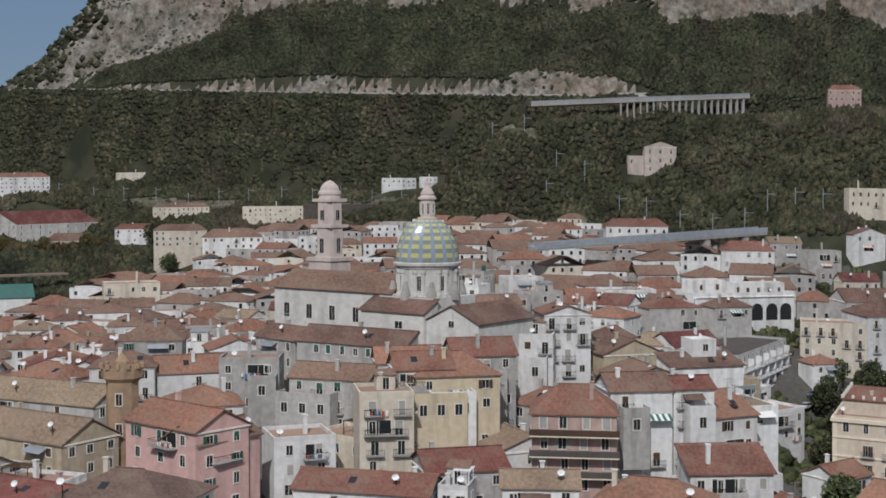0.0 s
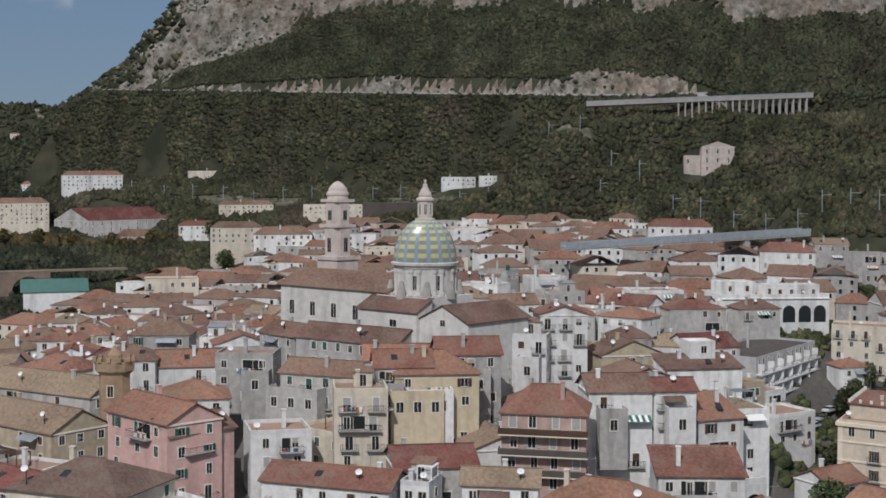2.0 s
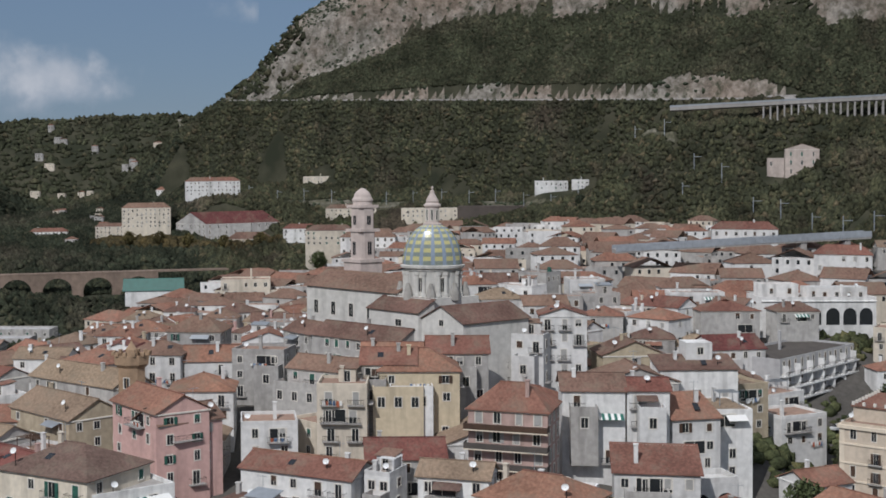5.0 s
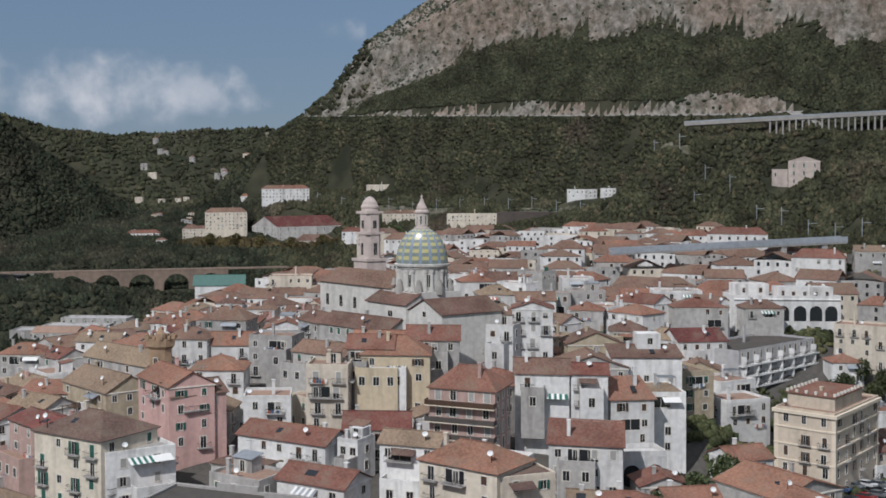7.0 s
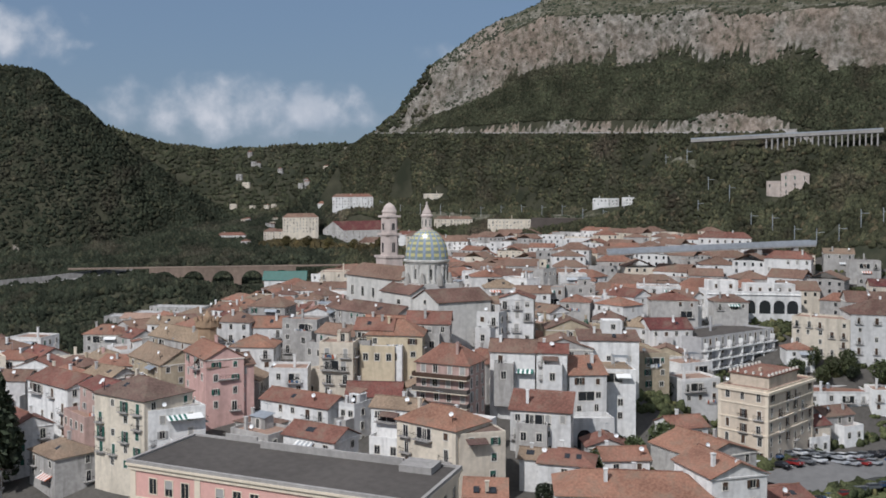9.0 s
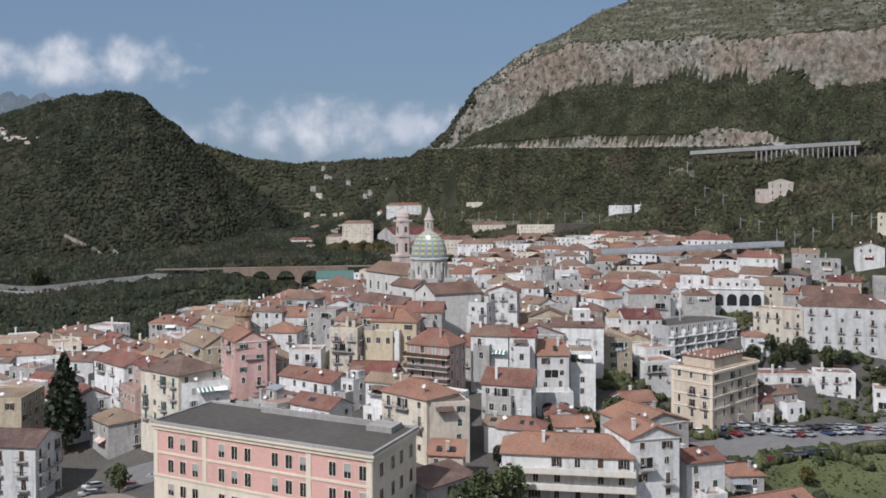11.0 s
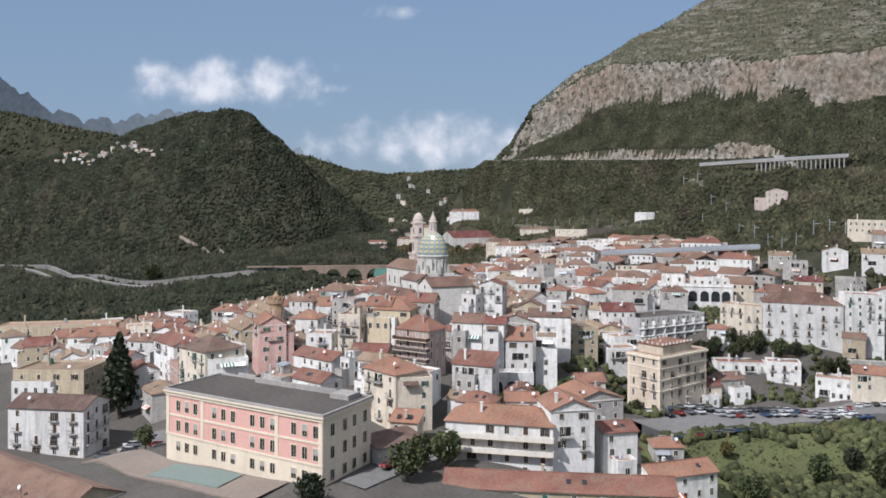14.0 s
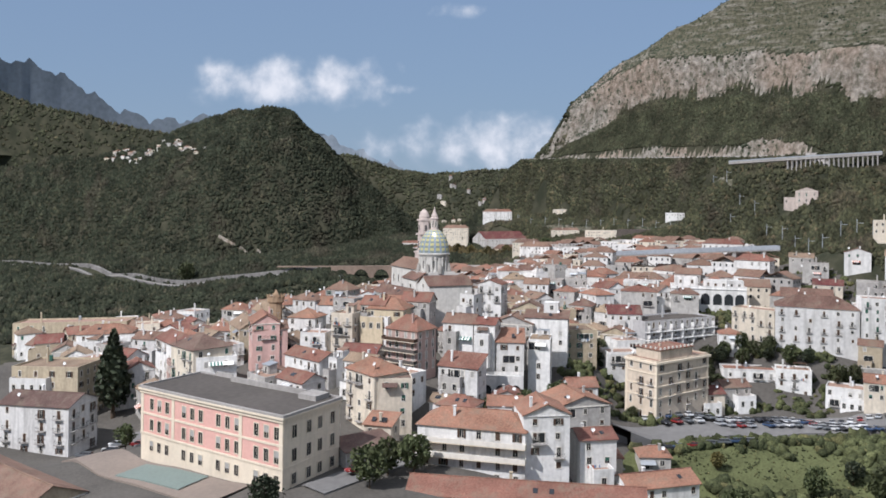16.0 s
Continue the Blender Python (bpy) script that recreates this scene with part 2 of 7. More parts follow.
def part(name, shape, mats, parent=None, turn=None, label="", whole=False):
    """Links a Shape as one mesh under its thing (or alone)."""
    shape = shape if whole else finer(shape)
    pts = np.asarray(shape.v, float).reshape(-1, 3)
    if turn is not None:
        pts = turn(pts)
    pts = lay(pts)
    if parent is None:
        base = pts.mean(0)
        base[2] = pts[:, 2].min()
    else:
        base = ORIGIN[parent.name] if parent.name in ORIGIN else np.array(parent.location)
    me = bpy.data.meshes.new(name)
    me.from_pydata((pts - base).tolist(), [], shape.f)
    for m in (mats if isinstance(mats, (list, tuple)) else [mats]):
        me.materials.append(m)
    if max(shape.m, default=0):
        me.polygons.foreach_set("material_index", shape.m)
    ob = new(name, me)
    if parent is None:
        ob.location = base
    else:
        ob.parent = parent
    ORIGIN[ob.name] = base
    if label:
        tagged(ob, label)
    return ob
# ---- ground ----
LEVELS = [(-150, -80, -2), (-70, -125, -6), (30, -125, -1), (8, -127, -2), (55, -118, 0), (52, -80, -1), (0, -60, 5), (35, -45, 6), (0, 0, 18), (-40, 0, 13), (60, 0, 6), (63, -28, 0),
          (85, 0, -9), (100, -15, -9), (118, 25, -11.5), (138, 48, -13), (150, 62, -8), (125, 92, 3), (80, 120, 14), (40, 110, 14), (0, 100, 20),
          (-80, 40, 8), (-120, 60, 4), (-100, -50, 2), (-25, -120, -8), (90, 200, 28), (0, 220, 26), (-100, 220, 12), (-130, 400, 28), (-40, 380, 32), (-220, 520, 24), (125, -60, -14),
          (150, -20, -16), (-170, 0, -6), (-250, 140, -14), (-330, 590, 8), (150, 230, 44), (-225, 360, -2), (-205, 385, 2), (-240, 300, -8)]
FOOTHILL = [(-280, 689, 31), (-190, 614, 30), (-258, 537, 19), (-327, 592, 6), (-420, 608, 26), (-455, 606, 17), (-428, 724, 54), (-390, 888, 64), (-108, 683, 57), (-86, 690, 58), (-50, 690, 60), (77, 468, 60), (-346, 628, 12),
            (-134, 622, 27), (-134, 668, 46), (-208, 540, 20), (-60, 560, 38), (0, 450, 42), (40, 330, 36), (100, 400, 54), (150, 430, 80), (194, 432, 104), (156, 236, 47), (-250, 760, 50), (-200, 720, 46), (-300, 800, 58), (-420, 1000, 75), (20, 600, 84),
            (-30, 514, 96), (-2, 512, 104), (20, 512, 105), (40, 512, 105), (60, 512, 105), (80, 512, 104), (100, 512, 104), (120, 512, 104), (146, 512, 105), (40, 545, 108), (-10, 555, 104), (90, 490, 78), (120, 485, 84), (40, 485, 76),
            (-230, 370, 0), (-213, 388, 3), (-250, 420, 0), (-235, 460, 3), (-195, 430, 8), (-172, 425, 20), (-145, 475, 22), (-110, 510, 25), (-75, 515, 34), (-165, 330, 12), (-290, 500, 2)]
FH = np.array(FOOTHILL, float)
LV = np.array(LEVELS, float)
EYE0 = np.array([110.0, -222.0])


def smooth(a, b, x):
    t = np.clip((x - a) / (b - a), 0, 1)
    return t * t * (3 - 2 * t)


def wobble(x, y, size, seed=0.0):
    """Smooth rolling variation, -1 to 1."""
    u, v = x / size + seed, y / size - seed * 1.7
    return (np.sin(u * 1.3 + 1.7 * np.sin(v * 0.9 + seed)) + np.sin(v * 1.7 + 1.3 * np.sin(u * 1.1)) + 0.5 * np.sin(2.7 * u + 3.1 * v) + 0.35 * np.sin(5.3 * u - 4.1 * v)) / 2.85


def ridge(az, *pairs):
    """Height by bearing: pairs of degrees and metres."""
    p = np.array(pairs, float).reshape(-1, 2)
    return np.interp(az, p[:, 0], p[:, 1])


def road_range(az):
    return ridge(az, -25, 700, -3, 735, 2, 780, 8, 950, 14, 1090, 20, 1230, 28, 1430, 36, 1600)


def rail_range(az):
    return ridge(az, -9, 440, 0, 540, 6, 680, 12, 860, 20, 1000, 30, 1150)


def ground(x, y):
    """Height of the bare ground at plan places."""
    x, y = np.asarray(x, float), np.asarray(y, float)
    dx, dy = x - EYE0[0], y - EYE0[1]
    r, az = np.hypot(dx, dy), np.degrees(np.arctan2(-dx, dy))
    d2 = (x[..., None] - LV[:, 0]) ** 2 + (y[..., None] - LV[:, 1]) ** 2 + 60
    w = d2 ** -1.6
    town = (w * LV[:, 2]).sum(-1) / w.sum(-1)
    # wooded foot slopes and the big limestone mountain to the right of the valley: steepness fitted to the camera's
    # view
    d3 = (x[..., None] - FH[:, 0]) ** 2 + (y[..., None] - FH[:, 1]) ** 2 + 200
    w3 = d3 ** -1.6
    foot = (w3 * FH[:, 2]).sum(-1) / w3.sum(-1) + 2.5 * wobble(x, y, 60)
    r_road = road_range(az)
    e_road = ridge(az, -25, 0.066, 0.5, 0.070, 3, 0.084, 28, 0.085, 31, 0.05, 36, 0.02)
    e_top = ridge(az, -25, 0.15, -14, 0.20, -8, 0.25, -4.5, 0.285, -1, 0.315, 2.5, 0.332, 6, 0.322, 10, 0.296, 15, 0.256, 20, 0.212, 24, 0.167, 26, 0.110, 28.4, 0.070, 30, 0.045, 33, 0.01, 40, 0.0)
    u = (r - r_road) / 420 + 0.02 * wobble(x, y, 45, 7) * smooth(10, 60, r - r_road)
    low = np.minimum(1.0, e_top / 0.24)
    steep = np.interp(u, [0.03, 0.058, 0.43, 0.50, 0.60, 1.0], [0.0, 0.20, 1.0, 1.9, 2.05, 3.0])
    e_mid = np.maximum(0.163 * low, e_road * 0.9)
    e_up = np.maximum(0.222 * low, e_mid)
    e = np.where(steep < 1, e_road + (e_mid - e_road) * steep, np.where(steep < 2, e_mid + (e_up - e_mid) * (steep - 1), e_up + (e_top - e_up) * np.clip(steep - 2, 0, 1)))
    road = 53 + r_road * e_road
    mount = np.where(r < r_road + 12, foot + (road - foot) * smooth(r_road - ridge(az, -25, 330, -8, 300, -4, 150, 1, 85, 6, 110, 10, 112, 30, 112), r_road - 22, r) - 3 * smooth(3.0, 1.5, az) * smooth(r_road - 60, r_road - 25, r), 53 + r * e)
    crest = 53 + (r_road + 420) * e_top
    mount = np.where(u > 1, crest - 0.3 * (r - r_road - 420), mount)
    mount = mount + 5 * wobble(x, y, 50, 2) * smooth(r_road + 20, r_road + 120, r)
    right = smooth(34, 29, az)
    # valley floor beyond the town and the green hill on its left side
    floor = -16 + 22 * smooth(690, 830, r) + 40 * smooth(700, 1800, r) + 5 * wobble(x, y, 130, 1)
    h_hill = ridge(az, 33, 20, 37, 40, 40, 95, 44, 180, 48, 256, 51, 268, 54, 258, 58, 225, 63, 185, 72, 165, 90, 220, 130, 300)
    r_hill = ridge(az, 33, 1700, 40, 1500, 50, 1350, 60, 1350, 75, 1450, 130, 1450)
    hill0 = ridge(az, 33, 1300, 40, 1150, 46, 960, 55, 840, 60, 880, 65, 1010, 130, 1000)
    k = (r - hill0) / (r_hill - hill0)
    hill = -12 + (h_hill + 12) * (0.62 * smooth(0.0, 0.55, k) + 0.38 * smooth(0.35, 1.0, k)) + (10 * wobble(x, y, 90, 4) + 9 * wobble(x, y, 36, 8)) * smooth(0.02, 0.2, k)
    hill = np.where(k > 1, h_hill - 0.2 * (r - r_hill), hill)
    far = ridge(az, 20, 190, 24, 192, 28, 196, 33, 202, 37, 190, 41, 215, 44, 250, 50, 260, 56, 272, 60, 284, 63, 297, 66, 314, 69, 337, 72, 356, 76, 385, 80, 410, 130, 420)
    beyond = far * smooth(1450, 2200 - 350 * smooth(54, 62, az), r) * smooth(20, 25, az) + 8 * wobble(x, y, 70, 6)
    left = np.maximum(np.maximum(floor, hill), beyond)
    away = right * mount + (1 - right) * left
    away = np.where(az > 20, np.maximum(away, beyond), away)
    r_in = ridge(az, -25, 330, -10, 370, -2, 430, 4, 560, 12, 660, 22, 620, 30, 520, 45, 420)
    near = smooth(r_in, r_in + 170, r)
    near = np.maximum(near, smooth(45, 75, az) * smooth(430, 600, r))
    return town * (1 - near) + away * near


# one polar sheet from the near gardens to the skyline
RS = np.concatenate([np.linspace(0.02, 330, 74), np.linspace(335, 640, 62), np.linspace(646, 1900, 200), np.linspace(1920, 3300, 36)])
AZ = np.concatenate([np.linspace(-75, -20, 24), np.linspace(-19, 75, 250), np.linspace(77, 130, 20)])
GR, GA = np.meshgrid(RS, np.radians(AZ), indexing="ij")
GX, GY = EYE0[0] - GR * np.sin(GA), EYE0[1] + GR * np.cos(GA)
GZ = ground(GX, GY)
SLOPE = np.zeros_like(GZ)
SLOPE[1:-1] = (GZ[2:] - GZ[:-2]) / (GR[2:] - GR[:-2])


def ground_material():
    m = bpy.data.materials.new("wooded_ground")
    m.use_nodes = True
    n, l = m.node_tree.nodes, m.node_tree.links
    bsdf = n["Principled BSDF"]
    bsdf.inputs["Roughness"].default_value, bsdf.inputs["Specular IOR Level"].default_value = 0.95, 0.1
    geo = n.new("ShaderNodeNewGeometry")
    a = n.new("ShaderNodeTexNoise")
    a.inputs["Scale"].default_value, a.inputs["Detail"].default_value = 0.35, 8
    l.new(geo.outputs["Position"], a.inputs["Vector"])
    r = n.new("ShaderNodeValToRGB")
    r.color_ramp.elements[0].position, r.color_ramp.elements[1].position = 0.36, 0.70
    r.color_ramp.elements[0].color, r.color_ramp.elements[1].color = (0.030, 0.033, 0.021, 1), (0.070, 0.066, 0.044, 1)
    l.new(a.outputs["Fac"], r.inputs["Fac"])
    l.new(r.outputs["Color"], bsdf.inputs["Base Color"])
    return m


def noise_node(n, l, vector, scale, detail=6, rough=0.6, stretch=None):
    """Noise over the place, drawn out along an axis where stretch is given."""
    if stretch:
        mp = n.new("ShaderNodeMapping")
        mp.inputs["Scale"].default_value = stretch
        l.new(vector, mp.inputs["Vector"])
        vector = mp.outputs["Vector"]
    t = n.new("ShaderNodeTexNoise")
    t.inputs["Scale"].default_value, t.inputs["Detail"].default_value, t.inputs["Roughness"].default_value = scale, detail, rough
    l.new(vector, t.inputs["Vector"])
    return t.outputs["Fac"]


def ramp_node(n, l, fac, *stops):
    """Colours by position."""
    r = n.new("ShaderNodeValToRGB")
    e = r.color_ramp.elements
    while len(e) < len(stops):
        e.new(0.5)
    for q, (p, c) in zip(e, stops):
        q.position, q.color = p, (*c, 1)
    l.new(fac, r.inputs["Fac"])
    return r.outputs["Color"]


def mixed(n, l, fac, a, b):
    m = n.new("ShaderNodeMix")
    m.data_type = "RGBA"
    l.new(fac, m.inputs["Factor"])
    l.new(a, m.inputs[6])
    l.new(b, m.inputs[7])
    return m.outputs[2]


def slope_material(name, build):
    m = bpy.data.materials.new(name)
    m.use_nodes = True
    n, l = m.node_tree.nodes, m.node_tree.links
    bsdf = n["Principled BSDF"]
    bsdf.inputs["Roughness"].default_value, bsdf.inputs["Specular IOR Level"].default_value = 0.95, 0.1
    geo = n.new("ShaderNodeNewGeometry")
    colour, height, strength = build(n, l, geo.outputs["Position"])
    l.new(colour, bsdf.inputs["Base Color"])
    b = n.new("ShaderNodeBump")
    b.inputs["Strength"].default_value, b.inputs["Distance"].default_value = strength, 0.6
    l.new(height, b.inputs["Height"])
    l.new(b.outputs["Normal"], bsdf.inputs["Normal"])
    return m


def limestone(n, l, pos):
    """Pale broken rock with rusty faces; cleft shade and ledge growth are painted as dark tones."""
    grain = noise_node(n, l, pos, 0.9, 10, 0.72)
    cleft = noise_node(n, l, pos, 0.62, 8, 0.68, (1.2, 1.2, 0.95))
    broad = noise_node(n, l, pos, 0.10, 4)
    face = ramp_node(n, l, grain, (0.40, (0.12, 0.108, 0.088)), (0.54, (0.25, 0.228, 0.198)), (0.68, (0.40, 0.365, 0.32)))
    rust = ramp_node(n, l, grain, (0.40, (0.14, 0.11, 0.085)), (0.66, (0.34, 0.275, 0.225)))
    tone = mixed(n, l, ramp_node(n, l, broad, (0.42, (0, 0, 0)), (0.62, (1, 1, 1))), face, rust)
    # cavity shade is put into the colour here, together with growth
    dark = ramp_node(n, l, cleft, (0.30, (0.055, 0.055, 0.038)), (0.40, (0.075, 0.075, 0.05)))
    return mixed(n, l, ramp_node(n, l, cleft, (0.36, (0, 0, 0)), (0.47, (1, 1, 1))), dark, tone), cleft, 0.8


def heath(n, l, pos):
    """Dry slope: level bands of bare pale rock between grey-green scrub."""
    ledge = noise_node(n, l, pos, 1.0, 7, 0.62, (0.22, 0.22, 1.5))
    patch = noise_node(n, l, pos, 0.09, 5)
    grain = noise_node(n, l, pos, 1.6, 6, 0.7)
    scrub = ramp_node(n, l, grain, (0.38, (0.055, 0.055, 0.036)), (0.64, (0.125, 0.118, 0.082)))
    bare = ramp_node(n, l, grain, (0.38, (0.13, 0.12, 0.095)), (0.64, (0.25, 0.23, 0.195)))
    both = mixed(n, l, ramp_node(n, l, ledge, (0.47, (0, 0, 0)), (0.60, (0.85, 0.85, 0.85))), scrub, bare)
    return mixed(n, l, ramp_node(n, l, patch, (0.50, (0, 0, 0)), (0.62, (0.75, 0.75, 0.75))), both, scrub), ledge, 0.6


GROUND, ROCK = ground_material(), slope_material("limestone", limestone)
HEATH = slope_material("dry_heath", heath)
GRASS = material("grass", (0.105, 0.115, 0.052), 0.9, vary=0.4, size=1.0, spec=0.1)
EARTH = material("town_earth", (0.092, 0.084, 0.074), 0.95, vary=0.3, size=1.5)
# distance haze is put into this ridge's blue colour
BLUE = material("haze_blue_ridge", (0.17, 0.20, 0.235), 1.0, vary=0.25, size=4, spec=0.0)


def zones(x, y):
    """Kinds of ground: 0 woods, 1 limestone, 2 dry heath, 3 grass, 4 town earth."""
    dx, dy = x - EYE0[0], y - EYE0[1]
    r, az = np.hypot(dx, dy), np.degrees(np.arctan2(-dx, dy))
    r_road = road_range(az)
    u = (r - r_road) / 420 + 0.03 * wobble(x, y, 40, 7) + 0.022 * wobble(x, y, 13, 3)
    z = np.zeros(np.shape(x), int)
    on = az < 29.5
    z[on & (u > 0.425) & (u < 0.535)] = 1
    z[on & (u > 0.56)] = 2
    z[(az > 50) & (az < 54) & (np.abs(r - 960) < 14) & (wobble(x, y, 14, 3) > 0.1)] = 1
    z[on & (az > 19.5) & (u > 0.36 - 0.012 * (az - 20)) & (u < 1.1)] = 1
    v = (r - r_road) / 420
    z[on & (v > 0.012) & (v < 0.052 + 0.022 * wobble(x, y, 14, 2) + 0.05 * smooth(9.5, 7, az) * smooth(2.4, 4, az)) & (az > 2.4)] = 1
    z[(az > 8) & (az < 26) & (np.abs(r - rail_range(az)) < 14 + 6 * wobble(x, y, 20, 8))] = 2
    town = (r < ridge(az, -25, 300, -10, 340, -2, 420, 4, 560, 12, 640, 22, 560, 30, 400, 50, 330, 75, 250))
    z[town] = 4
    z[(x > 96) & (y < np.interp(x, [88, 98, 112, 126, 146, 175, 260], [-40, -25, -4, 15, 32, 39, 60])) & (y > -125) & (r < 360)] = 3
    return z


verts = lay(np.stack([GX, GY, GZ], -1))
nr, na = GR.shape
idx = np.arange(nr * na).reshape(nr, na)
quads = np.stack([idx[:-1, :-1], idx[:-1, 1:], idx[1:, 1:], idx[1:, :-1]], -1).reshape(-1, 4)[:, ::-1]
me = bpy.data.meshes.new("ground")
me.from_pydata(verts.tolist(), [], quads.tolist())
for m in (GROUND, ROCK, HEATH, GRASS, EARTH):
    me.materials.append(m)
mid = (GX[:-1, :-1] + GX[1:, 1:]) / 2, (GY[:-1, :-1] + GY[1:, 1:]) / 2
me.polygons.foreach_set("material_index", zones(*mid).ravel())
me.shade_smooth()
land = new("ground", me)
tagged(land, "valley and mountain ground with woods, pale cliffs and dry heath", "ground", kind="structure")

# land behind and under the near gardens, to the horizon
base = bpy.data.meshes.new("ground_base")
ring = [(200 + 6000 * math.cos(math.pi * k / 24), -250 + 6000 * math.sin(math.pi * k / 24), -108) for k in range(48)]
base.from_pydata(ring, [], [tuple(range(48))])
base.materials.append(GRASS)
tagged(new("ground_base", base), "level green ground under and behind the town", "ground", kind="structure")

# far range closing the valley, its haze painted blue: a ridged sheet beyond the wooded hills
MID = Vector((220.0, -125.0, 28.0))
FAZ, FR = np.meshgrid(np.linspace(20, 94, 220), np.linspace(0, 1, 9))
peak = ridge(FAZ, 20, 140, 27, 195, 31, 214, 35, 224, 38, 235, 41, 268, 44, 350, 47, 432, 50, 528, 53, 616, 56, 672, 59, 668, 62, 624, 65, 630, 68, 690, 71, 816, 74, 896, 80, 935, 94, 910) + 14 * np.sin(FAZ * 2.3) + 9 * np.sin(FAZ * 5.1) + 6 * np.sin(FAZ * 11.0)
fold = 1 + 0.06 * np.sin(FAZ * 3.1 + 2.0 * FR) * np.sin(np.pi * FR) + 0.02 * np.sin(FAZ * 7.7 - 3.0 * FR) * np.sin(np.pi * FR)
FRR = 3450 + 400 * FR * fold
far_pts = lay(np.stack([EYE0[0] - FRR * np.sin(np.radians(FAZ)), EYE0[1] + FRR * np.cos(np.radians(FAZ)), -20 + (peak + 20) * FR ** 0.9], -1))
far_pts = np.array(MID) + (far_pts - np.array(MID)) * 1.12
grid = np.arange(FAZ.size).reshape(FAZ.shape)
far_mesh = bpy.data.meshes.new("backdrop")
far_mesh.from_pydata(far_pts.tolist(), [], np.stack([grid[:-1, :-1], grid[:-1, 1:], grid[1:, 1:], grid[1:, :-1]], -1).reshape(-1, 4).tolist())
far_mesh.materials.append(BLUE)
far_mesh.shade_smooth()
tagged(new("backdrop", far_mesh), "mountain range behind the valley, with haze painted in blue", "mountains", kind="structure")


# ---- clouds behind the mountains ----
def cloud_material():
    m = bpy.data.materials.new("cloud")
    m.use_nodes = True
    n, l = m.node_tree.nodes, m.node_tree.links
    n.remove(n["Principled BSDF"])
    tc = n.new("ShaderNodeTexCoord")
    sep = n.new("ShaderNodeSeparateXYZ")
    l.new(tc.outputs["UV"], sep.inputs[0])
    geo = n.new("ShaderNodeNewGeometry")
    puff = noise_node(n, l, geo.outputs["Position"], 0.11, 8, 0.52)

    def calc(op, a, b):
        q = n.new("ShaderNodeMath")
        q.operation = op
        for i, v in enumerate((a, b)):
            if isinstance(v, (int, float)):
                q.inputs[i].default_value = v
            else:
                l.new(v, q.inputs[i])
        return q.outputs[0]

    far = calc("ADD", calc("POWER", calc("ABSOLUTE", sep.outputs["X"], 0), 2), calc("POWER", calc("ABSOLUTE", sep.outputs["Y"], 0), 2))
    dense = calc("SUBTRACT", calc("ADD", puff, calc("MULTIPLY", sep.outputs["Z"], 1)), calc("MULTIPLY", far, 0.34))
    soft = n.new("ShaderNodeMapRange")
    soft.interpolation_type = "SMOOTHSTEP"
    soft.inputs["From Min"].default_value, soft.inputs["From Max"].default_value = 0.20, 0.66
    l.new(dense, soft.inputs["Value"])
    # cloud light is painted as glow: grey where thin, white where dense
    lit = ramp_node(n, l, dense, (0.28, (0.33, 0.37, 0.42)), (0.46, (0.42, 0.44, 0.47)), (0.68, (0.53, 0.53, 0.54)))
    glow, clear_, mix, out = n.new("ShaderNodeEmission"), n.new("ShaderNodeBsdfTransparent"), n.new("ShaderNodeMixShader"), n["Material Output"]
    l.new(lit, glow.inputs["Color"])
    l.new(soft.outputs["Result"], mix.inputs[0])
    l.new(clear_.outputs[0], mix.inputs[1])
    l.new(glow.outputs[0], mix.inputs[2])
    l.new(mix.outputs[0], out.inputs["Surface"])
    return m


CLOUD = cloud_material()


def cloud(x, y, z, wide, high, words, thin=0.0):
    """A bank of cloud: a glowing, gently bowed sheet, placed to fit the camera's view, that thins out to nothing at the
    rim.
    """
    c = MID + (Vector((x, y, z)) - MID) * 1.22
    ahead = (c - MID).normalized()
    side = ahead.cross(Vector((0, 0, 1))).normalized()
    nu, nv = 20, 8
    pts, uv = [], []
    for j in range(nv + 1):
        for i in range(nu + 1):
            u, v = 2 * i / nu - 1, 2 * j / nv - 1
            pts.append(side * (u * wide * 0.66) + Vector((0, 0, v * high * 0.75)) + ahead * (u * u + v * v) * 2.0)
            uv.append((math.sqrt(thin + (1 - thin) * u * u), v * (1.25 if v < 0 else 1.0)))
    fs = [(j * (nu + 1) + i, j * (nu + 1) + i + 1, (j + 1) * (nu + 1) + i + 1, (j + 1) * (nu + 1) + i) for j in range(nv) for i in range(nu)]
    m = bpy.data.meshes.new("cloud")
    m.from_pydata(pts, [], fs)
    lay_uv = m.uv_layers.new(name="span")
    for loop in m.loops:
        lay_uv.data[loop.index].uv = uv[loop.vertex_index]
    m.materials.append(CLOUD)
    ob = new("cloud", m)
    ob.location = c
    return tagged(ob, words, "cloud", kind="stuff")


for row in ((-139, -17, 59, 56, 13, "broad white cumulus cloud over the green hill"), (-108, 24, 44, 62, 14, "bank of white cumulus low over the valley"), (-105, 45, 44, 11, 9, "small double cumulus puff beside the mountain"),
            (-142, 69, 47, 34, 11, "thin grey-white cloud bank over the valley"), (-142, 8, 59, 14, 4, "thin wisp of cloud", 0.6), (-120, 18, 75, 16, 5, "thin wisp of high cloud", 0.55), (-70, 47, 54, 14, 6, "thin wisp of cloud beside the mountain", 0.5)):
    cloud(*row)
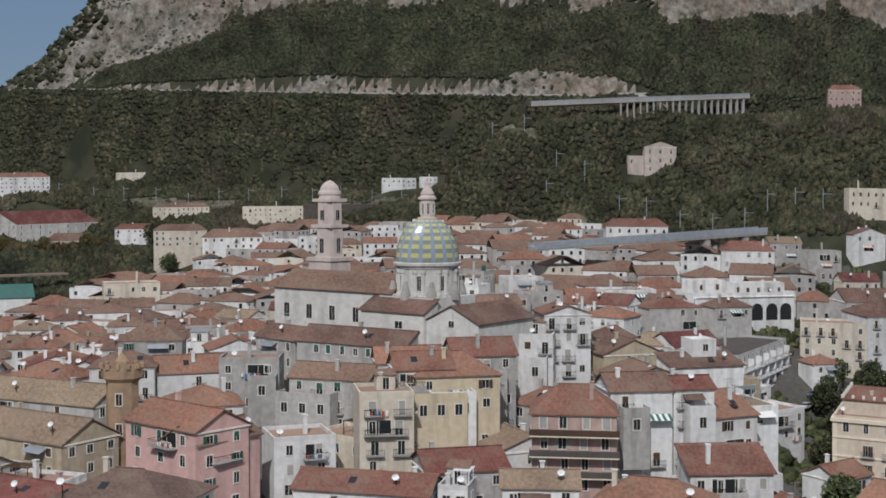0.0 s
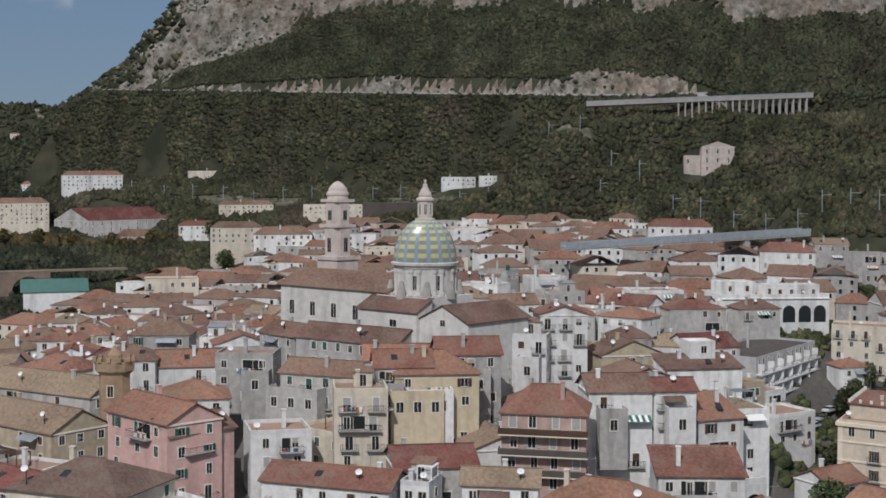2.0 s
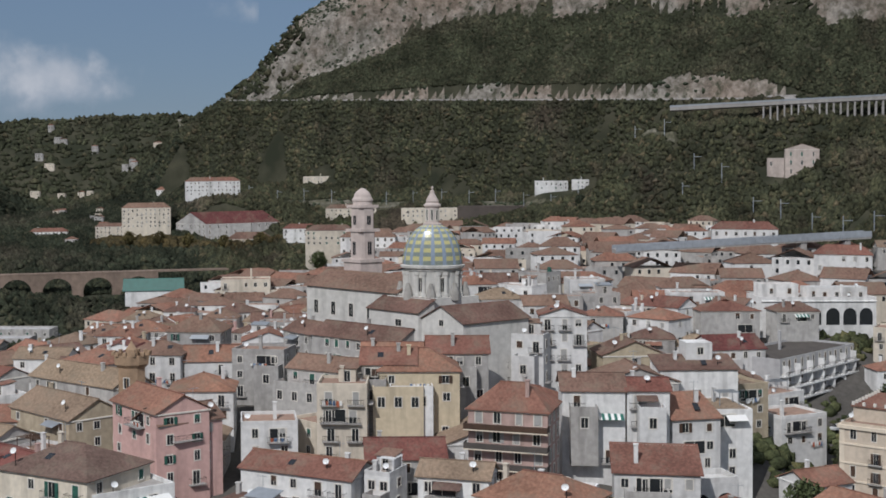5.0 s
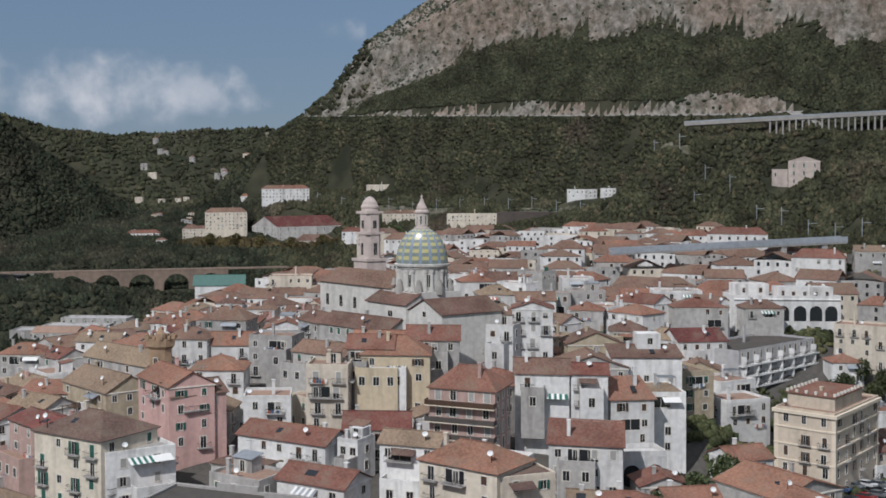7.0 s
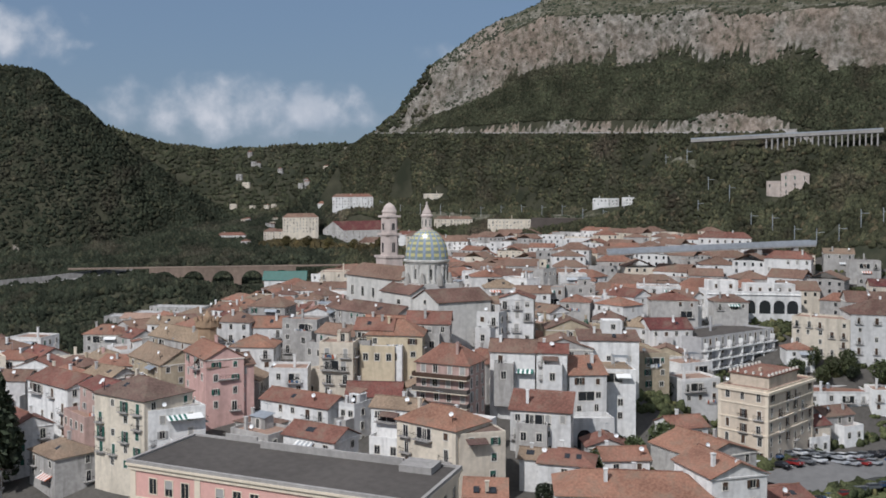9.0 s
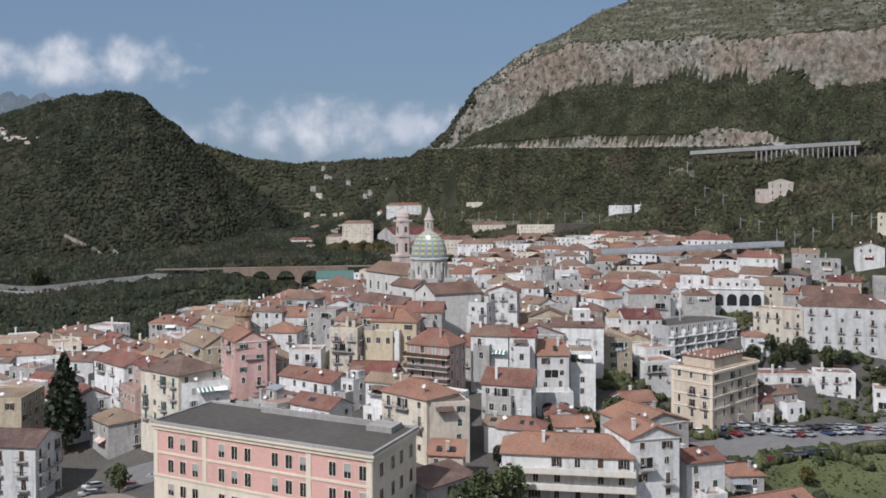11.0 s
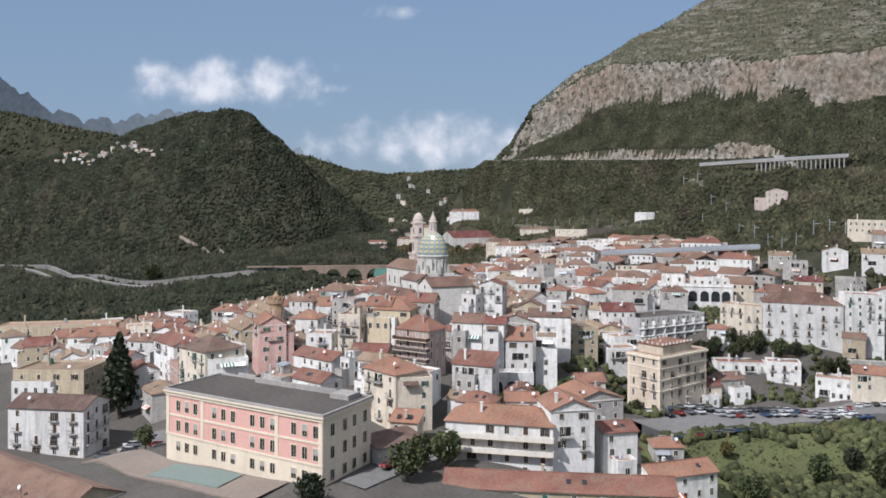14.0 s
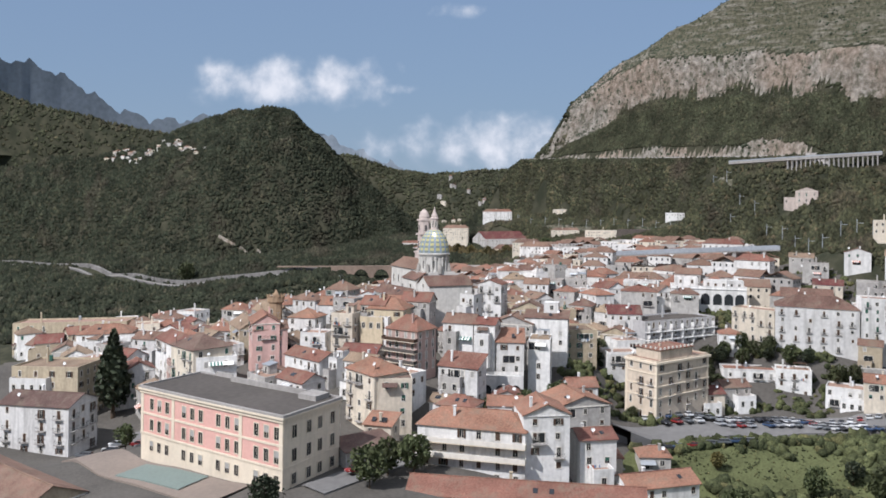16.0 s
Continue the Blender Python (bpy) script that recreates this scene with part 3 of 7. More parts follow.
# ---- houses ----
def window_shape(w, h, style):
    """A window on the wall plane y = 0, looking to -y: moulded surround round a recessed two-leaf casement, its roller shutter up or down. Slots: trim, glass, shutter."""
    s = Shape()
    d, m = 0.09, 0.14
    outer = [(-w / 2 - m, -m), (w / 2 + m, -m), (w / 2 + m, h + m), (-w / 2 - m, h + m)]
    cut = {"shut": 0.02, "half": 0.45}.get(style, 0.97) * h
    xs, zs = [-w / 2, -0.035, 0.035, w / 2], [0, cut, h]
    inner = [(-w / 2, 0), (w / 2, 0), (w / 2, h), (-w / 2, h)]
    k = len(s.v)
    s.v += [(x, 0.02, z) for x, z in outer] + [(x, -d, z) for x, z in outer] + [(x, -d, z) for x, z in inner]
    g = len(s.v)
    s.v += [(x, -0.02, z) for z in zs for x in xs]
    for i in range(4):
        j = (i + 1) % 4
        s.f += [(k + i, k + j, k + 4 + j, k + 4 + i), (k + 4 + i, k + 4 + j, k + 8 + j, k + 8 + i)]
        s.m += [0, 0]
    rim = [[g, g + 1, g + 2, g + 3], [g + 3, g + 7, g + 11], [g + 11, g + 10, g + 9, g + 8], [g + 8, g + 4, g]]
    for i in range(4):
        s.f.append((k + 8 + i, k + 8 + (i + 1) % 4, *rim[i][::-1]))
        s.m.append(0)
    for r in range(2):
        for c in range(3):
            q = g + r * 4 + c
            s.f.append((q, q + 1, q + 5, q + 4))
            s.m.append(2 if r == 1 and style in ("shut", "half") else (0 if c == 1 else 1))
    return s


def shutter_shape(w, h, k):
    s = Shape()
    a, b = sorted((k * (w / 2 + 0.04), k * (w + 0.04)))
    s.box((a, -0.16, 0), (b, -0.10, h))
    return s


def ring_wall(s, w, d, z, h, t=0.25, mat=0):
    """A low wall round a flat roof, all in one piece."""
    k = len(s.v)
    for ww, dd in ((w / 2, d / 2), (w / 2 - t, d / 2 - t)):
        for zz in (z, z + h):
            s.v += [(-ww, -dd, zz), (ww, -dd, zz), (ww, dd, zz), (-ww, dd, zz)]
    for i in range(4):
        j = (i + 1) % 4
        s.f += [(k + i, k + j, k + 4 + j, k + 4 + i), (k + 4 + i, k + 4 + j, k + 12 + j, k + 12 + i), (k + 12 + i, k + 12 + j, k + 8 + j, k + 8 + i)]
        s.m += [mat] * 3


def rail_shape(w, d):
    """Balcony in one piece: slab, iron bars along its front edge and a handrail. Slots: slab, iron."""
    s = Shape()
    n = max(4, int(w / 0.24))
    xs = []
    for i in range(n + 1):
        x = -w / 2 + 0.02 + (w - 0.04) * i / n
        xs += [x - 0.02, x + 0.02]
    s.v = [(-w / 2, 0.02, -0.16), (w / 2, 0.02, -0.16), (w / 2, -d, -0.16), (-w / 2, -d, -0.16), (-w / 2, 0.02, 0), (w / 2, 0.02, 0)]
    k, m = 6, len(xs)
    for z in (0, 0.93, 1.0):
        s.v += [(x, -d, z) for x in xs]
    s.f = [(0, 1, 2, 3), (4, *range(k, k + m), 5), (3, 2, *range(k + m - 1, k - 1, -1)), (0, 3, k, 4), (2, 1, 5, k + m - 1)]
    s.m = [0] * 5
    for i in range(0, m, 2):
        s.f.append((k + i, k + i + 1, k + m + i + 1, k + m + i))
        s.m.append(1)
    for i in range(m - 1):
        s.f.append((k + m + i, k + m + i + 1, k + 2 * m + i + 1, k + 2 * m + i))
        s.m.append(1)
    e = len(s.v)
    s.v += [(xs[0], 0.0, 0.93), (xs[0], 0.0, 1.0), (xs[-1], 0.0, 0.93), (xs[-1], 0.0, 1.0)]
    s.f += [(e, k + m, k + 2 * m, e + 1), (k + 2 * m - 1, e + 2, e + 3, k + 3 * m - 1)]
    s.m += [1, 1]
    return s


def on_wall(shape, x, y, z, rot):
    c, s = math.cos(radians(rot)), math.sin(radians(rot))
    shape.v = [(x + c * a - s * b, y + s * a + c * b, z + h) for a, b, h in shape.v]
    return shape


def roof_gable(s, w, d, z, rise, over=0.45, along="x", th=0.16, hip=0.0):
    W, D = w / 2 + over, d / 2 + over
    if along == "y":
        W, D = D, W
    drop = rise * over / (D - over) if D > over else 0
    lo = z - drop * 0.6
    e = W - hip * D
    ring = [(-W, -D, lo), (W, -D, lo), (W, D, lo), (-W, D, lo)]
    top = [(-e, 0, z + rise), (e, 0, z + rise)]
    def put(p):
        return [(y, -x, q) if along == "y" else (x, y, q) for x, y, q in p]
    for lift, flip in ((th, False), (0.0, True)):
        r = [(x, y, q + lift) for x, y, q in ring]
        t = [(x, y, q + lift) for x, y, q in top]
        fs = [[r[0], r[1], t[1], t[0]], [r[2], r[3], t[0], t[1]], [r[1], r[2], t[1]], [r[3], r[0], t[0]]]
        if hip == 0:
            fs = fs[:2]
        for f in fs:
            s.face(put(f[::-1] if flip else f))
    for i in range(4):
        a, b = ring[i], ring[(i + 1) % 4]
        if hip == 0 and i in (1, 3):
            k = top[1] if i == 1 else top[0]
            s.face(put([a, k, (k[0], k[1], k[2] + th), (a[0], a[1], a[2] + th)]))
            s.face(put([k, b, (b[0], b[1], b[2] + th), (k[0], k[1], k[2] + th)]))
        else:
            s.face(put([a, b, (b[0], b[1], b[2] + th), (a[0], a[1], a[2] + th)]))
    return put(top)


rnd = random.Random(7)
extra = random.Random(23)


def slab(s, pts, th, mat=0):
    """A thin four-sided plate given by its upper corners."""
    lo = [(x, y, z - th) for x, y, z in pts]
    s.face(pts, mat)
    s.face(lo[::-1], mat)
    for i in range(4):
        j = (i + 1) % 4
        s.face([lo[i], lo[j], pts[j], pts[i]], mat)


def clutter(h, turn, w, d, z1, roof, rise, wall, tile, n):
    """Annexes, awnings, pergolas, washing, tanks and aerials that crowd the roofs and fronts."""
    kinds = ["annex", "annex", "loggia", "loggia", "loggia", "awning", "pergola", "hut", "tank", "washing", "aerial", "canopy"]
    picks = extra.sample(kinds, n)
    for kind in picks:
        x = extra.uniform(-0.28, 0.28) * w
        if kind == "annex":
            aw, ad, az = w * extra.uniform(0.4, 0.75), extra.uniform(2.2, 3.8), z1 - extra.choice([3.1, 3.1, 4.2, 6.2])
            y0 = -d / 2 - ad
            s = Shape()
            s.box((x - aw / 2, y0, az - 9), (x + aw / 2, -d / 2 + 0.02, az), 0)
            for a, b in (((x - aw / 2, y0), (x + aw / 2, y0 + 0.2)), ((x - aw / 2, y0 + 0.2), (x - aw / 2 + 0.2, -d / 2)), ((x + aw / 2 - 0.2, y0 + 0.2), (x + aw / 2, -d / 2))):
                s.box((*a, az + 0.005), (*b, az + 0.95), 0)
            part("annex_wall", s, extra.choice([wall, wall, WHITE, GREYW]), h, turn)
            s = Shape()
            s.box((x - aw / 2 + 0.21, y0 + 0.21, az + 0.006), (x + aw / 2 - 0.21, -d / 2, az + 0.06))
            part("annex_terrace", s, extra.choice([TERRACE, CONCRETE, TERRA]), h, turn)
            for k in range(max(1, int(aw / 2.6))):
                u = x - aw / 2 + (k + 0.5) * aw / max(1, int(aw / 2.6))
                part("annex_window", on_wall(window_shape(1.1, 1.7, "none"), u, y0, az - 2.6, 0), [TRIM, GLASS_AND_SHADE, SHUT_B], h, turn)
        elif kind == "loggia":
            # wide glazed veranda or loggia with its parapet; dark pane replaces the inner shade
            lw, zz = min(w * 0.55, extra.uniform(2.6, 4.2)), z1 - extra.choice([2.75, 2.75, 5.85])
            part("loggia", on_wall(window_shape(lw, 2.1, "none"), x, -d / 2, zz, 0), [TRIM, GLASS_AND_SHADE, SHUT_B], h, turn)
            if extra.random() < 0.6:
                part("loggia_balcony", on_wall(rail_shape(lw + 0.8, 1.3), x, -d / 2, zz - 0.05, 0), [CONCRETE, IRON], h, turn)
        elif kind in ("awning", "canopy"):
            aw, zz = min(w * 0.5, 4.0), z1 - extra.choice([0.7, 3.8])
            s = Shape()
            k = 8 if kind == "awning" else 1
            for i in range(k):
                a, b = x - aw / 2 + aw * i / k, x - aw / 2 + aw * (i + 1) / k
                slab(s, [(a, -d / 2 - 1.7, zz - 0.75), (b, -d / 2 - 1.7, zz - 0.75), (b, -d / 2, zz), (a, -d / 2, zz)], 0.05, i % 2)
            part("awning", s, [AWN_W, extra.choice([AWN_O, AWN_G, METAL])] if k > 1 else [extra.choice([TERRA, METAL, AWN_W, BROWNTILE])], h, turn)
        elif kind == "pergola" and roof == "flat":
            pw, pd = min(4.2, w * 0.5), min(3.0, d * 0.5)
            s = Shape()
            for a in (-pw / 2, pw / 2):
                for b in (-pd / 2, pd / 2):
                    s.box((x + a - 0.06, b - 0.06, z1 + 0.1), (x + a + 0.06, b + 0.06, z1 + 2.4))
            for i in range(7):
                b = -pd / 2 + pd * i / 6
                s.box((x - pw / 2 - 0.2, b - 0.05, z1 + 2.4), (x + pw / 2 + 0.2, b + 0.05, z1 + 2.5))
            part("pergola", s, extra.choice([DISHWHITE, SHUT_B, METAL]), h, turn)
        elif kind == "hut" and roof == "flat":
            y, hw = d * 0.2, extra.uniform(1.3, 2.2)
            s = Shape()
            s.box((x - hw, y - 1.3, z1 + 0.1), (x + hw, y + 1.3, z1 + 2.5))
            part("roof_hut", s, wall, h, turn)
            s = Shape()
            slab(s, [(x - hw - 0.25, y - 1.6, z1 + 2.55), (x + hw + 0.25, y - 1.6, z1 + 2.55), (x + hw + 0.25, y + 1.6, z1 + 3.1), (x - hw - 0.25, y + 1.6, z1 + 3.1)], 0.14)
            part("hut_roof", s, extra.choice([TERRA, OLDTILE, METAL]), h, turn)
            part("hut_door", on_wall(window_shape(0.9, 1.9, "none"), x, y - 1.3, z1 + 0.2, 0), [TRIM, GLASS_AND_SHADE, SHUT_B], h, turn)
        elif kind == "tank" and roof == "flat":
            s = Shape()
            s.lathe([(0.05, z1 + 0.5), (0.6, z1 + 0.5), (0.6, z1 + 1.7), (0.3, z1 + 1.9), (0.02, z1 + 1.9)], 12, centre=(x, d * 0.3))
            s.box((x - 0.5, d * 0.3 - 0.5, z1 + 0.1), (x + 0.5, d * 0.3 + 0.5, z1 + 0.5))
            part("water_tank", s, extra.choice([DISHWHITE, METAL, SHUT_G]), h, turn)
        elif kind == "washing":
            zz = z1 - extra.choice([2.2, 5.3])
            s = Shape()
            for i in range(6):
                a = x - 1.6 + i * 0.55
                L = extra.uniform(0.5, 1.1)
                s.box((a, -d / 2 - 0.62, zz - L), (a + extra.uniform(0.3, 0.5), -d / 2 - 0.58, zz), extra.choice([0, 0, 1, 2]))
            s.box((x - 1.7, -d / 2 - 0.62, zz), (x + 1.8, -d / 2 - 0.60, zz + 0.02), 0)
            for a in (x - 1.7, x + 1.75):
                s.box((a, -d / 2 - 0.65, zz - 0.02), (a + 0.05, -d / 2 + 0.02, zz + 0.04), 3)
            part("washing_line", s, [AWN_W, CAR_BLUE, AWN_O, IRON], h, turn)
        elif kind == "aerial":
            y, zt = d * 0.1, z1 + rise + 2.6
            s = Shape()
            s.box((x - 0.03, y - 0.03, z1), (x + 0.03, y + 0.03, zt))
            s.box((x - 0.9, y - 0.02, zt - 0.3), (x + 0.9, y + 0.02, zt - 0.26))
            for i in range(7):
                a = x - 0.85 + i * 0.28
                s.box((a - 0.012, y - 0.3, zt - 0.27), (a + 0.012, y + 0.3, zt - 0.24))
            part("aerial", s, METAL, h, turn)
        elif kind == "cooler":
            s = Shape()
            zz = z1 - extra.choice([2.4, 5.4])
            s.box((x - 0.42, -d / 2 - 0.38, zz), (x + 0.42, -d / 2 + 0.01, zz + 0.6))
            part("air_conditioner", s, DISHWHITE, h, turn)
        elif roof != "flat":
            # skylight lying in the roof slope
            k = rise / max(d / 2, 1)
            y = -d * 0.25
            zz = z1 + k * (d / 2 + y) + 0.26
            s = Shape()
            slab(s, [(x - 0.5, y - 0.6, zz - 0.6 * k), (x + 0.5, y - 0.6, zz - 0.6 * k), (x + 0.5, y + 0.6, zz + 0.6 * k), (x - 0.5, y + 0.6, zz + 0.6 * k)], 0.12)
            part("skylight", s, GLASS_AND_SHADE, h, turn)


FOOT = []
LAST = []


def house(cx, cy, w, d, rot, z1, floors=3, roof="gable", wall=None, tile=None, along="x", rise=None, z0=None, label="", name="house", category="house",
          cols=None, side=None, shutter=None, balcony=0.25, chimney=1, dish=1, storey=3.1, hip=0.0, win=True, parapet=0.7, group="old town houses", sides=(0, 1), over=0.45, wh=None, skip=0.2, show=9, add=None):
    wall, tile = wall or WHITE, tile or TERRA
    FOOT.append((cx, cy, max(w, d) / 2 + 1, min(w, d) / 2))
    turn = place_frame(cx, cy, rot)
    g = float(ground(np.array(cx), np.array(cy)))
    z0 = min(g, z1 - floors * storey) if z0 is None else z0
    h = thing(name, cx, cy, z0 - 1.0, label, category, group)
    LAST.append(h.name)
    s = Shape()
    s.box((-w / 2, -d / 2, z0 - 5), (w / 2, d / 2, z1), 0)
    rise = rise if rise is not None else min(w, d) * 0.24
    if roof in ("gable",) and hip == 0:
        if along == "x":
            for k in (-1, 1):
                s.face([(k * w / 2, -k * d / 2, z1), (k * w / 2, k * d / 2, z1), (k * w / 2, 0, z1 + rise)])
        else:
            for k in (-1, 1):
                s.face([(k * w / 2, k * d / 2, z1), (-k * w / 2, k * d / 2, z1), (0, k * d / 2, z1 + rise)])
    part("wall", s, wall, h, turn)
    if roof == "flat":
        s = Shape()
        ring_wall(s, w, d, z1 + 0.004, parapet)
        part("parapet", s, wall, h, turn)
        s = Shape()
        s.box((-w / 2 + 0.26, -d / 2 + 0.26, z1 + 0.005), (w / 2 - 0.26, d / 2 - 0.26, z1 + 0.12))
        part("roof_terrace", s, tile, h, turn)
    elif roof == "shed":
        s = Shape()
        a, b = over, 0.16
        lo = [(-w / 2 - a, -d / 2 - a, z1), (w / 2 + a, -d / 2 - a, z1), (w / 2 + a, d / 2 + a, z1 + rise), (-w / 2 - a, d / 2 + a, z1 + rise)]
        hi = [(x, y, q + b) for x, y, q in lo]
        s.face(hi)
        s.face(lo[::-1])
        for i in range(4):
            j = (i + 1) % 4
            s.face([lo[i], lo[j], hi[j], hi[i]])
        part("roof", s, tile, h, turn)
        s = Shape()
        s.face([(w / 2, -d / 2, z1), (w / 2, d / 2, z1), (w / 2, d / 2, z1 + rise)])
        s.face([(-w / 2, d / 2, z1), (-w / 2, -d / 2, z1), (-w / 2, d / 2, z1 + rise)])
        s.face([(w / 2, d / 2, z1), (-w / 2, d / 2, z1), (-w / 2, d / 2, z1 + rise), (w / 2, d / 2, z1 + rise)])
        part("upper_wall", s, wall, h, turn)
    else:
        s = Shape()
        top = roof_gable(s, w, d, z1 + 0.02, rise, along=along, hip=hip, over=over)
        part("roof", s, tile, h, turn)
        (ax, ay, az_), (bx, by, _) = top
        s = Shape()
        s.box((min(ax, bx) - 0.12, min(ay, by) - 0.12, az_ + 0.1), (max(ax, bx) + 0.12, max(ay, by) + 0.12, az_ + 0.28))
        part("ridge_tiles", s, tile, h, turn)
        s = Shape()
        s.box((-w / 2 - 0.2, -d / 2 - 0.2, z1 - 0.35), (w / 2 + 0.2, d / 2 + 0.2, z1 - 0.12))
        part("cornice", s, TRIM if wall is not WHITE else wall, h, turn)
    if chimney:
        for _ in range(chimney):
            x, y = rnd.uniform(-0.35, 0.35) * w, rnd.uniform(-0.3, 0.35) * d
            s = Shape()
            s.box((x - 0.3, y - 0.3, z1), (x + 0.3, y + 0.3, z1 + rise + 0.9), 0)
            s.box((x - 0.4, y - 0.4, z1 + rise + 0.9), (x + 0.4, y + 0.4, z1 + rise + 1.05), 0)
            part("chimney", s, wall, h, turn)
    if dish and rnd.random() < 0.6:
        x, y = rnd.uniform(-0.4, 0.4) * w, -d / 2 + rnd.uniform(0.6, 2.0)
        zz = z1 + rise * (0.5 if roof != "flat" else 0.1) + 0.9
        s = Shape()
        s.lathe([(0.05, -0.10), (0.30, -0.06), (0.48, 0.04), (0.52, 0.12)], 10, 0)
        s.v = [(x + a, y - 0.3 - 0.8 * c + 0.4 * b, zz + 0.3 + 0.8 * b + 0.4 * c) for a, b, c in s.v]
        s.box((x - 0.04, y - 0.04, z1), (x + 0.04, y + 0.04, zz + 0.3), 1)
        part("satellite_dish", s, [DISHWHITE, IRON], h, turn)
    if win:
        shutter = shutter or rnd.choice([SHUT_B, SHUT_B, SHUT_G, SHUT_W])
        faces = {0: (w, 0, -d / 2, 0), 1: (d, w / 2, 0, 90), 2: (w, 0, d / 2, 180), 3: (d, -w / 2, 0, -90)}
        for k in sides:
            L, ox, oy, rr = faces[k]
            n = (cols if k in (0, 2) else side) or max(1, int(L / 3.3))
            step = L / n
            c, sn = math.cos(radians(rr)), math.sin(radians(rr))
            for f in range(min(floors, show)):
                zb = z1 - (f + 1) * storey + 0.95
                if zb < z0 - 1:
                    break
                for i in range(n):
                    if rnd.random() < skip:
                        continue
                    u = (i + 0.5) * step - L / 2 + rnd.uniform(-0.25, 0.25)
                    tall = rnd.random() < (balcony if k in (0, 1) else 0)
                    style = rnd.choice(["open", "shut", "half", "none", "none"])
                    ww = rnd.choice([0.9, 1.0, 1.1])
                    hh = wh or (2.15 if tall else rnd.choice([1.35, 1.5, 1.6]))
                    zz = zb - 0.8 if tall else zb
                    x, y = ox + c * u, oy + sn * u
                    q = part("window", on_wall(window_shape(ww, hh, style), x, y, zz, rr), [TRIM, GLASS_AND_SHADE, shutter], h, turn)
                    if style == "open" and show == 9 and cy < 30:
                        for e in (-1, 1):
                            part("shutter", on_wall(shutter_shape(ww, hh, e), x, y, zz, rr), shutter, q, turn)
                    if tall and L > 3:
                        part("balcony", on_wall(rail_shape(min(step * 0.85, 2.6), 0.9), x, y, zz, rr), [CONCRETE, IRON], h, turn)
    add = (extra.choice([2, 2, 3, 3]) if group == "old town houses" else 0) if add is None else add
    if add:
        clutter(h, turn, w, d, z1, roof, rise, wall, tile, add)
    return h, turn


def house_at(p, q, d, z1, **kw):
    """A house by the two ends of its front wall."""
    w, rot = math.hypot(q[0] - p[0], q[1] - p[1]), math.atan2(q[1] - p[1], q[0] - p[0])
    cx, cy = (p[0] + q[0]) / 2 - math.sin(rot) * d / 2, (p[1] + q[1]) / 2 + math.cos(rot) * d / 2
    return house(cx, cy, w, d, math.degrees(rot), z1, **kw)


def rose_balconies(x0, y0, x1, y1, d, z1, n, slab_mat, guard=None):
    """Deep balconies with solid parapets along the whole front of the last house."""
    h = bpy.data.objects[LAST[-1]]
    w, rot = math.hypot(x1 - x0, y1 - y0), math.atan2(y1 - y0, x1 - x0)
    t = place_frame((x0 + x1) / 2 - math.sin(rot) * d / 2, (y0 + y1) / 2 + math.cos(rot) * d / 2, math.degrees(rot))
    for f in range(n):
        zb = z1 - 3.1 * (f + 1) + 0.1
        s = Shape()
        s.box((-w / 2 - 0.3, -d / 2 - 1.9, zb - 0.2), (w / 2 + 0.3, -d / 2 + 0.02, zb), 0)
        part("balcony_slab", s, SCHOOLCREAM, h, t)
        s = Shape()
        for a, b in (((-w / 2 - 0.3, -d / 2 - 1.9), (w / 2 + 0.3, -d / 2 - 1.8)), ((-w / 2 - 0.3, -d / 2 - 1.8), (-w / 2 - 0.2, -d / 2)), ((w / 2 + 0.2, -d / 2 - 1.8), (w / 2 + 0.3, -d / 2))):
            s.box((*a, zb + 0.005), (*b, zb + 0.95), 0)
        part("balcony_parapet", s, guard or (SHUT_B if f == 0 else ROOFFELT), h, t)


# -- the church with its tiled dome --
church = thing("church", 0, 0, 18, "pale plastered church with tiled roofs and a majolica dome", "church")
ct = place_frame(0, 0, -31)
s = Shape()
s.box((-35, -6.1, 14), (-3.5, 6.1, 33.7))
for k in (-1,):
    s.face([(-35, 6.1, 33.7), (-35, -6.1, 33.7), (-35, 0, 37.0)])
s.box((-6.5, -6.6, 14), (6.5, 6.6, 33.2))
part("nave_wall", s, CHURCH, church, ct)
s = Shape()
s.box((-7.7, -10.4, 14), (7.4, -6.2, 30.6))
s.face([(-7.7, -6.2, 30.6), (-7.7, -10.4, 30.6), (-7.7, -6.2, 32.9)])
s.face([(7.4, -10.4, 30.6), (7.4, -6.2, 30.6), (7.4, -6.2, 32.9)])
part("side_chapel_wall", s, CHURCH, church, ct)
s = Shape()
s.v = []
lo = [(-8.1, -10.9, 30.5), (7.8, -10.9, 30.5), (7.8, -6.1, 33.1), (-8.1, -6.1, 33.1)]
s.face([(a, b, c + 0.18) for a, b, c in lo])
s.face(lo[::-1])
for i in range(4):
    j = (i + 1) % 4
    s.face([lo[i], lo[j], (*lo[j][:2], lo[j][2] + 0.18), (*lo[i][:2], lo[i][2] + 0.18)])
part("side_chapel_roof", s, OLDTILE, church, ct)
s = Shape()
s.box((7.4, -9.5, 14), (19, 8, 29.4))
s.face([(7.4, -9.5, 29.4), (19, -9.5, 29.4), (13.2, -9.5, 32.4)])
s.face([(19, 8, 29.4), (7.4, 8, 29.4), (13.2, 8, 32.4)])
part("transept_wall", s, CHURCH, church, ct)
s = Shape()
roof_gable(s, 11.6, 17.5, 29.4, 3.0, along="y", over=0.5)
s.v = [(x + 13.2, y - 0.75, z) for x, y, z in s.v]
part("transept_roof", s, OLDTILE, church, ct)
s = Shape()
roof_gable(s, 31, 12.2, 33.75, 3.3, over=0.6)
s.v = [(x - 19.5, y, z) for x, y, z in s.v]
